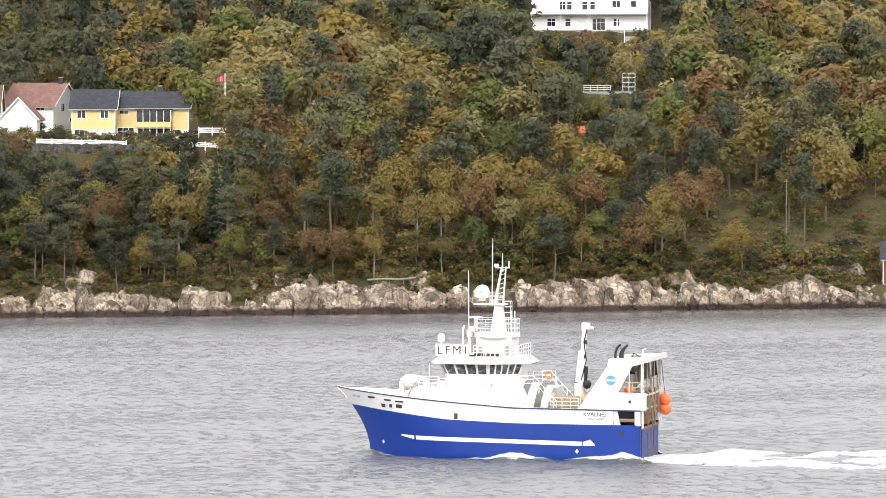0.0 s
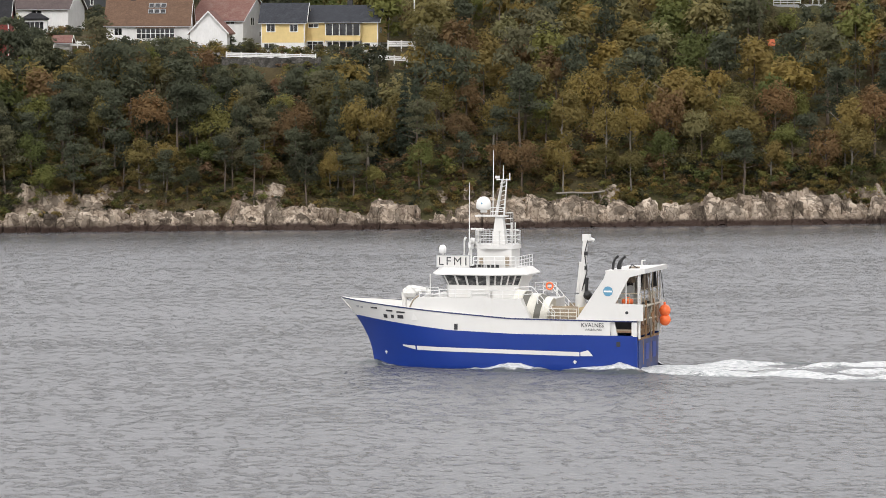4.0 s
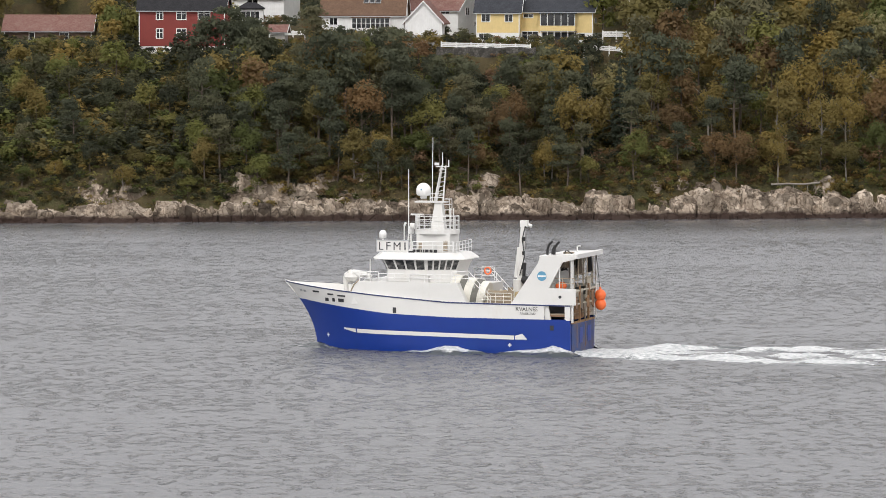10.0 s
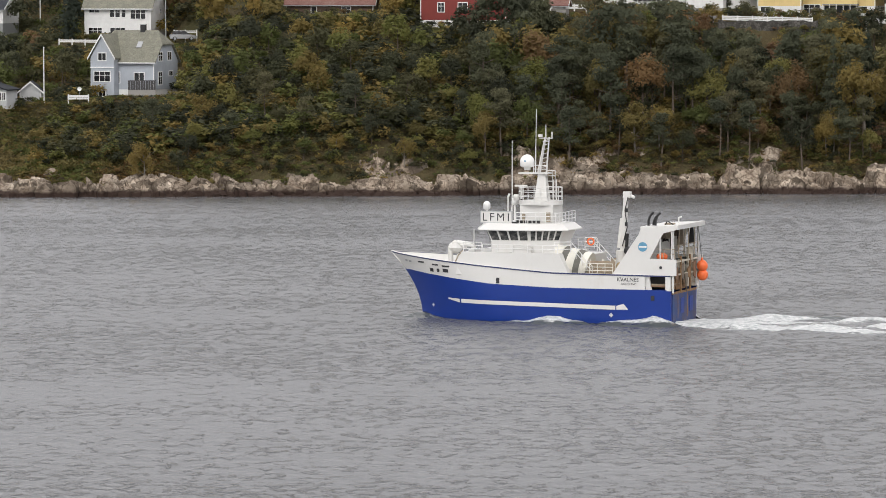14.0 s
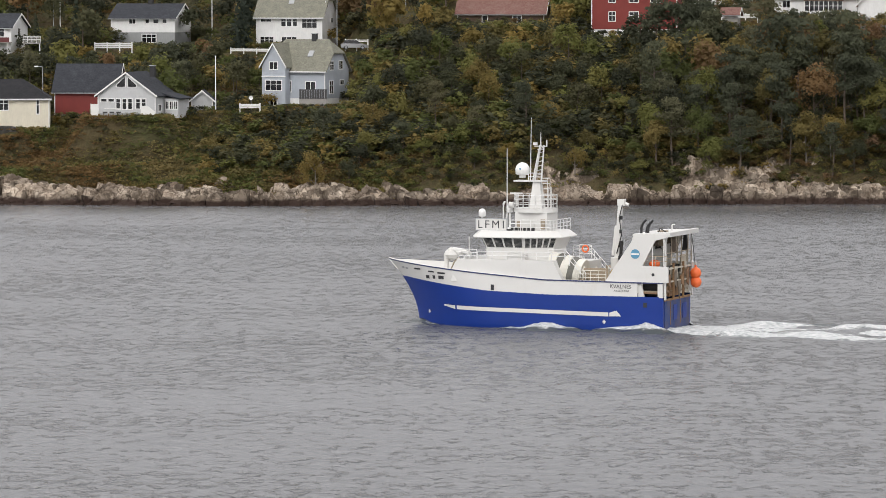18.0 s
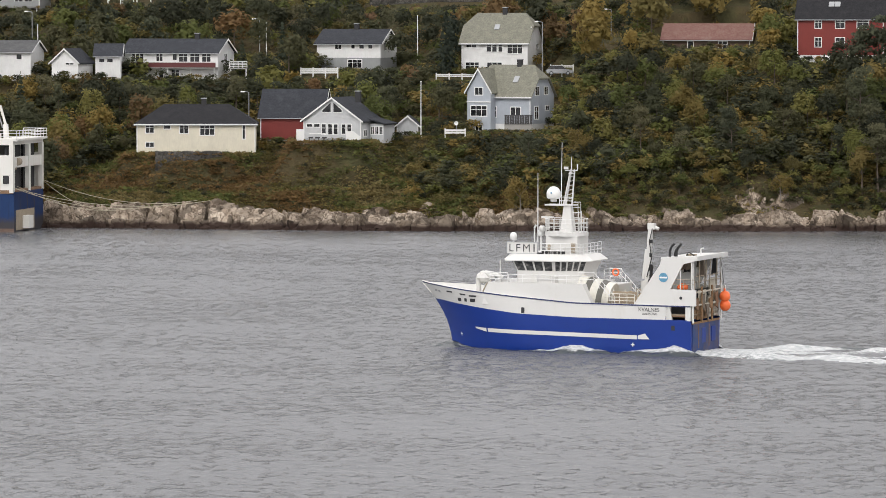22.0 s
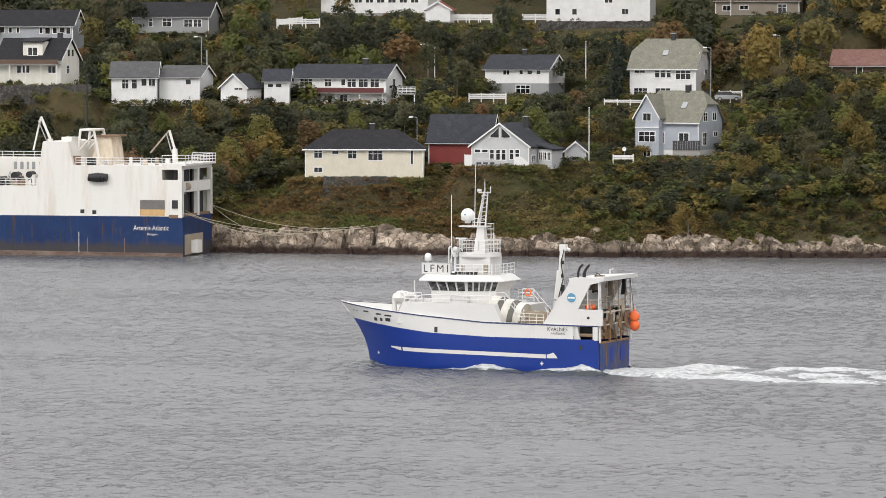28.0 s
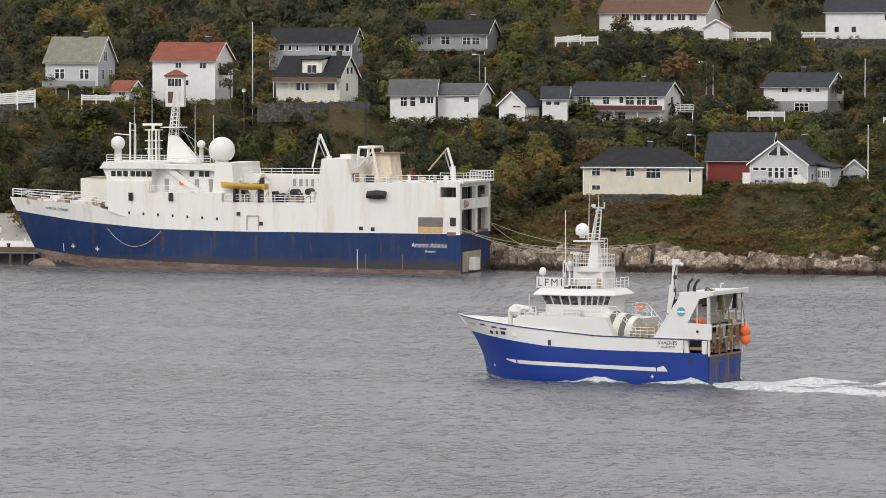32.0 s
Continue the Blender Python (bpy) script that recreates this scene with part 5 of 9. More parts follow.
    house("boathouse", 169.6, 668.8, 3.4, -14.2, 6.7, 5.0, 4.05, 2.24, "gable", RED, SLATE,
          [],
          [], label="small red boathouse by the shore")



# ---- gardens, poles, fences, walls ----
FENCEWOOD = paint("white_fence_boards", (0.72, 0.72, 0.7), 0.6, 0.1, 1.5)
FLAGRED = paint("flag_red", (0.45, 0.03, 0.04), 0.8, 0.1, 2)
FLAGBLUE = paint("flag_blue", (0.02, 0.04, 0.2), 0.8, 0.1, 2)
SILVER = paint("silver_car_paint", (0.45, 0.46, 0.47), 0.25, 0.05, 2, 0.0, 0.6)
TENTCLOTH = paint("orange_tarpaulin", (0.5, 0.13, 0.05), 0.7, 0.15, 1.5)


def stone_mat():
    m, nt, b = base_mat("dry_stone", 0.9)
    co = nt.nodes.new("ShaderNodeNewGeometry").outputs["Position"]
    v = nt.nodes.new("ShaderNodeTexVoronoi")
    v.inputs["Scale"].default_value = 2.4
    nt.links.new(co, v.inputs["Vector"])
    e = nt.nodes.new("ShaderNodeTexVoronoi")
    e.feature = "DISTANCE_TO_EDGE"
    e.inputs["Scale"].default_value = 2.4
    nt.links.new(co, e.inputs["Vector"])
    bw = nt.nodes.new("ShaderNodeRGBToBW")
    nt.links.new(v.outputs["Color"], bw.inputs[0])
    col = ramp(nt, bw.outputs[0], [(0.2, (0.045, 0.041, 0.036)), (0.8, (0.105, 0.098, 0.088))])
    col = mixc(nt, ramp(nt, e.outputs["Distance"], [(0.0, (0.85, 0.85, 0.85)), (0.12, (0, 0, 0))]), col, (0.025, 0.025, 0.02))
    nt.links.new(col, b.inputs["Base Color"])
    bumped(nt, b, e.outputs["Distance"], 0.8, 0.2)
    return m


DRYSTONE = stone_mat()


def keep_view(a, b, z):
    u, v = sorted((math.degrees(math.atan2(a[0], a[1])), math.degrees(math.atan2(b[0], b[1]))))
    VIEWS.append((u, v, min(math.hypot(a[0], a[1]), math.hypot(b[0], b[1])), z))


def foot(x, y, z):
    return min(float(height(x, y)), z) - 0.3


def clear_post(x, y, z):
    POSTS.append((math.degrees(math.atan2(x, y)), math.hypot(x, y), z + 1.0))


def wire_post(x, y, z, tall):
    r = thing("post", pose(x, y, foot(x, y, z)), "thin grey wooden line post standing in the wood", "post", "poles on the hillside")
    Mesh().tube((0, 0, 0), (0, 0, z + tall - r.location.z), 0.07, 0.05, 7).part("pole", PALEBARK, r)
    Mesh().box(-0.35, 0.35, -0.04, 0.04, z + tall - r.location.z - 0.4, z + tall - r.location.z - 0.3).part("crossarm", PALEBARK, r)


def bare_pole(x, y, z, tall):
    clear_post(x, y, z)
    r = thing("flagpole", pose(x, y, foot(x, y, z)), "slim white flagpole without a flag", "flagpole", "poles on the hillside")
    top = z + tall - r.location.z
    Mesh().tube((0, 0, 0), (0, 0, top), 0.1, 0.06, 8).part("pole", TRIM, r)
    Mesh().ball((0, 0, top + 0.06), 0.11, 8).part("finial", TRIM, r)


def flagpole(x, y, z, tall):
    r = thing("flagpole", pose(x, y, foot(x, y, z)), "white flagpole with a red and blue flag", "flagpole", "poles on the hillside")
    top = z + tall - r.location.z
    Mesh().tube((0, 0, 0), (0, 0, top), 0.1, 0.06, 8).part("pole", TRIM, r)
    Mesh().ball((0, 0, top + 0.06), 0.12, 8).part("finial", TRIM, r)
    fl = Mesh().prism([(-0.06, 0, top - 0.15), (-1.25, 0.12, top - 0.5), (-1.3, 0.12, top - 1.15), (-0.06, 0, top - 1.0)], (0, 0.02, 0)).part("flag", FLAGRED, r)
    Mesh().prism([(-0.45, -0.02, top - 0.28), (-0.68, 0.0, top - 0.36), (-0.68, 0.0, top - 1.07), (-0.45, -0.02, top - 1.03)], (0, 0.12, 0)).part("cross", TRIM, fl)
    Mesh().prism([(-0.52, -0.04, top - 0.3), (-0.61, -0.03, top - 0.34), (-0.61, -0.03, top - 1.06), (-0.52, -0.04, top - 1.04)], (0, 0.16, 0)).part("inner_cross", FLAGBLUE, fl)


def street_lamp(x, y, z, tall):
    clear_post(x, y, z)
    r = thing("street_lamp", pose(x, y, foot(x, y, z)), "grey steel street lamp beside the hill road", "street lamp", "poles on the hillside")
    top = z + tall - r.location.z
    Mesh().tube((0, 0, 0), (0, 0, top), 0.09, 0.06, 8).part("pole", STEEL, r)
    Mesh().tube((0, 0, top), (-0.7, -0.2, top + 0.12), 0.05).part("arm", STEEL, r)
    Mesh().hexa([(-1.25, -0.42, top), (-0.6, -0.35, top), (-0.6, -0.05, top), (-1.25, -0.1, top)], [(-1.2, -0.38, top + 0.18), (-0.65, -0.32, top + 0.2), (-0.65, -0.08, top + 0.2), (-1.2, -0.14, top + 0.18)]).part("lantern", TRIM, r)


def board_fence(a, b, tall):
    a, b = Vector(a), Vector(b)
    keep_view(a, b, min(a.z, b.z))
    plot((a.x + b.x) / 2, (a.y + b.y) / 2 + 1.5, (a.z + b.z) / 2, max(2.0, (b - a).length * 0.6))
    r = thing("fence", Matrix.Translation(a), "white painted board fence round a garden", "fence", "garden fences")
    d = b - a
    n = max(1, round(d.length / 2.2))
    for i in range(n + 1):
        p = d * (i / n)
        Mesh().box(p.x - 0.09, p.x + 0.09, p.y - 0.09, p.y + 0.09, p.z - 1.6, p.z + tall + 0.12).part("post", FENCEWOOD, r)
    k = max(2, round(tall / 0.28))
    for j in range(k):
        z0 = tall * j / k + 0.04
        Mesh().prism([(0, -0.04, z0), (d.x, d.y - 0.04, d.z + z0), (d.x, d.y - 0.04, d.z + z0 + tall / k - 0.06), (0, -0.04, z0 + tall / k - 0.06)], (0, 0.05, 0)).part("board", FENCEWOOD, r)


def stone_wall(a, b, tall):
    a, b = Vector(a), Vector(b)
    keep_view(a, b, a.z + tall * 0.55)
    d = b - a
    n = max(4, int(d.length / 0.7))
    m = Mesh()
    rng = random.Random(int(a.x * 10))
    rows = max(2, int(tall / 0.45))
    grid = [[(d.x * i / n, d.y * i / n + rng.uniform(-0.12, 0.12) + 0.25 * j / rows, d.z * i / n - 1.5 + (tall + 1.5) * j / rows + (rng.uniform(-0.15, 0.15) if j == rows else 0)) for i in range(n + 1)] for j in range(rows + 1)]
    vs = [p for row in grid for p in row] + [(x, y + 1.0, z) for x, y, z in grid[-1]]
    fs = [(j * (n + 1) + i, j * (n + 1) + i + 1, (j + 1) * (n + 1) + i + 1, (j + 1) * (n + 1) + i) for j in range(rows + 1) for i in range(n)]
    ob = m.add(vs, fs).part("retaining_wall", DRYSTONE)
    ob.matrix_basis = Matrix.Translation(a)
    tagged(ob, "grey dry-stone retaining wall below a garden", "stone wall", "stone walls")
    plot((a.x + b.x) / 2, (a.y + b.y) / 2 + 3.0, a.z + tall - 0.1, max(3.0, d.length * 0.5))


def build_gardens():
    board_fence((36.5, 701.0, 24.57), (50.3, 700.2, 24.21), 0.75)
    board_fence((58.6, 699.5, 24.21), (64.4, 699.0, 23.85), 0.75)
    board_fence((62.0, 705.3, 26.08), (66.2, 704.9, 26.07), 0.90)
    board_fence((-129.7, 771.2, 33.36), (-125.4, 771.9, 33.75), 0.90)
    board_fence((-101.5, 781.4, 34.17), (-93.7, 782.4, 34.17), 1.00)
    board_fence((-88.6, 785.0, 34.18), (-84.2, 785.5, 34.18), 1.00)
    board_fence((-90.2, 722.4, 21.35), (-84.3, 723.1, 21.35), 0.90)
    board_fence((-67.6, 714.8, 20.99), (-61.5, 715.4, 20.91), 0.50)
    board_fence((-49.8, 720.3, 22.39), (-46.2, 720.5, 22.39), 0.40)
    board_fence((-62.7, 677.1, 13.04), (-59.7, 677.4, 13.04), 0.70)
    board_fence((-206.9, 695.9, 23.30), (-204.4, 696.6, 23.48), 1.80)
    board_fence((-203.7, 694.8, 23.50), (-201.0, 695.5, 23.68), 2.00)
    board_fence((-194.4, 699.5, 24.01), (-190.0, 700.7, 23.92), 0.90)
    board_fence((-130.0, 774.2, 33.30), (-122.9, 775.3, 33.50), 0.90)
    board_fence((-100.5, 783.6, 34.10), (-94.1, 784.4, 34.11), 0.90)
    board_fence((10.0, 711.9, 26.25), (15.6, 711.8, 26.25), 0.70)
    stone_wall((-85.3, 779.3, 31.24), (-64.6, 781.3, 31.25), 2.74)
    stone_wall((-166.8, 704.5, 22.04), (-149.2, 708.5, 22.04), 1.63)
    stone_wall((-105.0, 665.8, 9.3), (-95.2, 667.2, 9.3), 1.3)
    stone_wall((35.7, 700.1, 23.18), (51.1, 699.1, 23.17), 1.31)
    stone_wall((-206.4, 694.0, 22.07), (-200.7, 695.6, 22.06), 1.27)
    flagpole(66.1, 704.9, 26.34, 8.9)
    bare_pole(-66.7, 680.7, 12.75, 8.0)
    bare_pole(-72.9, 738.4, 22.63, 7.9)
    street_lamp(-94.7, 693.6, 13.74, 5.2)
    street_lamp(-99.4, 741.4, 24.39, 5.6)
    bare_pole(-98.3, 741.5, 24.39, 5.0)
    street_lamp(-136.7, 737.4, 26.04, 5.2)
    bare_pole(-135.8, 737.6, 26.04, 3.0)
    street_lamp(-40.9, 733.9, 24.60, 7.0)
    street_lamp(-51.1, 720.2, 21.13, 8.5)
    bare_pole(-172.6, 725.8, 24.88, 11.6)
    wire_post(157.6, 704.6, 17.54, 9.2)
    wire_post(151.0, 683.5, 11.89, 7.2)
    bare_pole(-52.5, 788.3, 31.84, 5.9)
    plot(-66.7, 680.7, 12.6, 2.6)
    plot(-212, 672, 2.6, 14.0)
    plot(-79.0, 667.6, 12.1, 6.0)
    plot(-52.0, 682.6, 14.4, 2.6)
    # parked car above the blue-grey house
    keep_view((-49.8, 720.4), (-46.5, 720.4), 21.2)
    plot(-48.4, 721.5, 21.25, 4.0)
    c = thing("car", pose(-48.4, 720.4, 21.2, rz=8), "silver hatchback parked on the road above the house", "car")
    Mesh().prism([(-2.1, -0.85, 0.3), (2.1, -0.85, 0.3), (2.15, -0.85, 0.75), (1.2, -0.85, 0.95), (-2.0, -0.85, 1.0), (-2.15, -0.85, 0.7)], (0, 1.7, 0)).part("body", SILVER, c)
    Mesh().hexa([(-1.9, -0.8, 0.98), (1.15, -0.8, 0.95), (1.15, 0.8, 0.95), (-1.9, 0.8, 0.98)], [(-1.5, -0.62, 1.48), (0.35, -0.62, 1.5), (0.35, 0.62, 1.5), (-1.5, 0.62, 1.48)]).part("cabin", GLASS, c)
    Mesh().box(-1.55, 0.4, -0.64, 0.64, 1.48, 1.54).part("roof", SILVER, c)
    for x in (-1.35, 1.3):
        for y in (-0.88, 0.68):
            w = Mesh().tube((x, y, 0.32), (x, y + 0.2, 0.32), 0.32, 0.32, 16).part("wheel", BLACK, c)
            Mesh().tube((x, y - 0.012, 0.32), (x, y + 0.212, 0.32), 0.19, 0.19, 12).part("rim", STEEL, w)
    for y in (-0.6, 0.6):
        Mesh().box(2.1, 2.17, y - 0.2, y + 0.2, 0.6, 0.75).part("headlight", TRIM, c)
    # orange tarpaulin shelter in the wood
    keep_view((124.0, 717.2), (125.8, 717.2), 26.1)
    t = thing("tent", pose(124.9, 717.2, foot(124.9, 717.2, 26.1)), "small orange tarpaulin shelter among the trees", "tent")
    h0 = 26.0 - t.location.z
    Mesh().prism([(-0.6, 0, h0), (0.6, 0, h0), (0.6, 1.0, h0 + 1.0), (-0.6, 1.0, h0 + 1.0)], (0, 0.05, 0.02)).part("sheet", TENTCLOTH, t)
    for x in (-0.55, 0.55):
        Mesh().tube((x, 1.0, 0), (x, 1.0, h0 + 1.0), 0.04).part("pole", BARK, t)
    # terrace with white railing below the villa
    keep_view((127.0, 730.4), (136.0, 729.5), 32.8)
    r = thing("terrace", pose(130.9, 730.4, 32.6, rz=-10), "white railed timber terrace below the villa", "terrace")
    plot(131.5, 732.0, 32.6, 5.0)
    Mesh().box(-3.5, 5.0, 0, 3, -1.2, 0.0).part("deck", GREY, r)
    railing(r, [(-3.4, 0.1, 0), (1.0, 0.1, 0)], 1.0, 3, 1.1, 0.05, FENCEWOOD)
    railing(r, [(3.0, 2.8, 0), (5.0, 2.8, 0)], 3.0, 4, 1.0, 0.05, FENCEWOOD)
    # garden steps of the villa
    st = thing("steps", pose(143.7, 776.8, 39.9, rz=-10), "concrete garden steps with white rails below the villa", "steps")
    for k in range(14):
        Mesh().box(-0.9, 0.9, k * 0.36, k * 0.36 + 0.4, k * 0.18 - 1.2, k * 0.18).part("tread", CONCRETE, st)
    railing(st, [(-0.95, 0, 0), (-0.95, 5.0, 2.5)], 0.9, 2, 1.2, 0.05, FENCEWOOD)
    # satellite dishes
    for x, y, z in ((-61.2, 679.2, 13.0), (-171.4, 714.7, 23.9)):
        d = thing("satellite_dish", pose(x, y, foot(x, y, z)), "white satellite dish on a garden post", "satellite dish", "dishes")
        h1 = z + 1.4 - d.location.z
        Mesh().tube((0, 0, 0), (0, 0, h1), 0.05).part("post", STEEL, d)
        dm = Mesh().lathe((0, 0, 0), [(0.01, -0.08), (0.16, -0.05), (0.3, 0.02), (0.32, 0.03)], 16)
        dm.v = [(px, -0.15 - pz, h1 + 0.2 + py) for px, py, pz in dm.v]
        dm.part("dish", TRIM, d)
    # porches
    for x, y, z, rz, w, roofm, word in ((-180.2, 704.6, 25.6, 5, 3.4, REDTILE, "white porch with red tiled hipped roof"), (7.3, 729.6, 28.1, -4, 4.4, BLACKTILE, "white porch with dark hipped roof")):
        p = thing("porch", pose(x, y, z, rz=rz), word, "porch")
        Mesh().box(-w / 2 + 0.2, w / 2 - 0.2, -1.2, 1.0, -2.6, 2.3).part("wall", WHITE, p)
        Mesh().box(-1.1, -0.2, -1.25, -1.2, -2.0, -0.2).part("door", BROWN, p)
        rr = Mesh()
        roof_slopes(rr, "hip", -w / 2, w / 2, -1.6, 1.6, 2.4, 3.3)
        rr.part("roof", roofm, p)
        window(p, -w / 3, -1.2, 0.6, w / 1.5, 1.3, bars=3)


def build_house_details():
    """Outworks of single houses: a side wing, a glazed veranda and its deck, a bay of small panes."""
    w = thing("side_wing", pose(-74.8, 671.8, 12.5, rz=-14.7) @ pose(0.1, 3.4, 0), "low pale grey side wing with dark tiled lean-to roof", "house wing")
    Mesh().box(0.0, 2.2, 0.0, 4.6, -0.8, 2.1).part("wall", PALEGREY, w)
    Mesh().hexa([(-0.3, -0.4, 2.75), (2.6, -0.4, 1.95), (2.6, 5.0, 1.95), (-0.3, 5.0, 2.75)], [(-0.3, -0.4, 2.95), (2.6, -0.4, 2.15), (2.6, 5.0, 2.15), (-0.3, 5.0, 2.95)]).part("roof", SLATE, w)
    for k in range(3):
        window(w, 0.15 + k * 0.68, 0.0, 0.5, 0.56, 1.2, bars=1)
    v = thing("veranda", pose(60.9, 710.4, 25.2, rz=-15.2), "glazed veranda with yellow parapet over a cellar bay with painted shade", "veranda")
    Mesh().box(-8.2, -2.6, -1.5, -0.01, 1.6, 1.8).part("deck", CONCRETE, v)
    Mesh().box(-8.2, -2.6, -1.52, -1.42, 1.8, 2.6).part("parapet", YELLOW, v)
    Mesh().box(-8.3, -2.5, -1.7, -0.01, 4.5, 4.66).part("roof", SLATE, v)
    for k in range(6):
        x = -8.2 + k * 1.1
        Mesh().box(x, x + 0.1, -1.5, -1.4, -1.2, 4.5).part("post", TRIM, v)
        if k < 5:
            Mesh().box(x + 0.14, x + 1.06, -1.46, -1.43, 2.64, 4.4).part("pane", GLASS, v)
    # dark panel on the wall; its colour stands for the shaded cellar recess
    Mesh().box(-8.1, -2.7, -0.06, -0.012, -0.6, 1.55).part("cellar_dark_panel", DARKGREY, v)
    b = thing("window_bay", pose(31.2, 713.3, 26.7, rz=-7.1), "white window bay with rows of small panes", "window bay")
    Mesh().box(-8.2, -2.2, -0.7, -0.01, -0.6, 0.66).part("apron", WHITE, b)
    Mesh().box(-8.3, -2.1, -0.85, -0.01, 2.3, 2.45).part("roof", BROWNTILE, b)
    for k in range(9):
        x = -8.2 + k * 0.745
        Mesh().box(x, x + 0.09, -0.7, -0.6, 0.66, 2.3).part("mullion", TRIM, b)
        if k < 8:
            for z in (0.72, 1.52):
                Mesh().box(x + 0.11, x + 0.72, -0.66, -0.63, z, z + 0.7).part("pane", GLASS, b)
    Mesh().box(-8.2, -2.15, -0.68, -0.61, 1.44, 1.5).part("transom", TRIM, b)


build_houses()
build_house_details()
build_gardens()
build_water()
build_ground()
build_shore()
build_trees()
build_scrub()


# ---- the fishing vessel: x forward from amidships, y to port, z up from the waterline ----
HULLBLUE = paint("blue_hull_paint", (0.001, 0.028, 0.225), 0.4, 0.14, 0.5, 0.05, dirt=(0.003, 0.042, 0.2), amount=0.4)
SHIPWHITE = paint("white_ship_paint", (0.66, 0.655, 0.635), 0.4, 0.06, 0.6, 0.04, dirt=(0.52, 0.46, 0.37), amount=0.35)
DECKWOOD = paint("worn_deck_planks", (0.3, 0.24, 0.17), 0.8, 0.3, 1.5, 0.4, stretch=(0.2, 3, 1))
RUST = paint("rusty_steel", (0.2, 0.12, 0.07), 0.8, 0.4, 1.4, 0.4, dirt=(0.3, 0.24, 0.16))
GEAR = paint("weathered_gear_steel", (0.32, 0.27, 0.2), 0.7, 0.3, 1.5, 0.3, dirt=(0.14, 0.09, 0.06))
NET = paint("brown_netting", (0.16, 0.13, 0.1), 0.95, 0.4, 5, 0.8)
RAMPRUST = paint("worn_ramp_paint", (0.014, 0.045, 0.17), 0.6, 0.4, 0.8, 0.3, dirt=(0.13, 0.085, 0.055), stretch=(1, 0.7, 0.7), amount=1.0)
GATERUST = paint("ochre_rusted_steel", (0.22, 0.125, 0.06), 0.75, 0.5, 1.6, 0.4, dirt=(0.42, 0.33, 0.22))
NETHEAP = paint("ochre_trawl_net", (0.36, 0.28, 0.15), 0.95, 0.5, 4, 0.9)
OLDBOARD = paint("pale_scuffed_board", (0.5, 0.46, 0.38), 0.8, 0.3, 1.5, 0.2, dirt=(0.2, 0.13, 0.08))
NETGREEN = paint("grey_netting", (0.15, 0.148, 0.13), 0.95, 0.3, 5, 0.8)
ORANGE = paint("orange_buoy_vinyl", (0.85, 0.16, 0.04), 0.4, 0.1, 2)
TEAL = paint("teal_badge", (0.1, 0.28, 0.42), 0.5, 0.3, 3)
LETTER = paint("black_lettering", (0.03, 0.03, 0.035), 0.5, 0.1, 3)
NAVYLINE = paint("navy_line", (0.03, 0.04, 0.13), 0.4, 0.1, 2)


def wheelhouse_glass():
    """Tinted panes; pale noise in the colour stands in for the lit wheelhouse behind."""
    m, nt, b = base_mat("wheelhouse_glass", 0.05)
    co = nt.nodes.new("ShaderNodeTexCoord").outputs["Object"]
    n = noise_at(nt, co, 1.3, 3, 0.6, (1, 1, 2.2))
    nt.links.new(ramp(nt, n, [(0.4, (0.022, 0.024, 0.027)), (0.56, (0.09, 0.09, 0.088)), (0.68, (0.26, 0.25, 0.24))]), b.inputs["Base Color"])
    return m


SHIPGLASS = wheelhouse_glass()


def lerp(x, xs, ys):
    return float(np.interp(x, xs, ys))


def sheer(x):
    return lerp(x, [-15, -12.7, -3.1, 3.1, 6.2, 10, 13.9], [4.58, 4.6, 4.67, 5.14, 5.42, 5.75, 6.08])


def boot(x):
    return lerp(x, [-15, -3.1, 3.1, 8.6, 12.5], [3.28, 3.28, 3.5, 4.05, 4.42])


def half_beam(x, z):
    zc = max(0.0, min(z, 6.1))
    xs = 10.7 + 3.2 * (zc / 6.08) ** 1.9 + (0.0 if z >= 0 else 0.2 * z)
    x0 = 1.0 + 2.2 * zc / 6
    b = 4.15 + 0.15 * min(1, zc / 3)
    b = b * (1 - 0.05 * max(0.0, (-x - 11) / 4) ** 2) * (1 if z >= 0 else 1 + 0.12 * z)
    if x <= x0:
        return b
    u = min(1.0, (x - x0) / (xs - x0))
    return b * (1 - u ** (1.9 + 0.5 * zc / 6))


def stem(z):
    return 10.7 + 3.2 * (max(0.0, z) / 6.08) ** 1.9 + min(0.0, z) * 0.2


def hull_band(zlow, zhigh, rows, x_end=-15.0, cols=44, off=0.0):
    """Both sides of the hull between two heights given as functions of x."""
    m = Mesh()
    for sgn in (1, -1):
        vs = []
        for k in range(rows + 1):
            for i in range(cols + 1):
                u = 1 - (1 - i / cols) ** 1.5
                xa = x_end + u * (13.2 - x_end)
                z = zlow(xa) + (zhigh(xa) - zlow(xa)) * k / rows
                xx = min(x_end + u * (stem(z) - x_end), stem(z))
                vs.append((xx, sgn * (half_beam(xx, z) + off), z))
        fs = []
        for k in range(rows):
            for i in range(cols):
                q = (k * (cols + 1) + i, k * (cols + 1) + i + 1, (k + 1) * (cols + 1) + i + 1, (k + 1) * (cols + 1) + i)
                fs.append(q if sgn < 0 else q[::-1])
        m.add(vs, fs, True)
    return m


def on_hull(x, z, off=0.03):
    return (x, half_beam(x, z) + off, z)


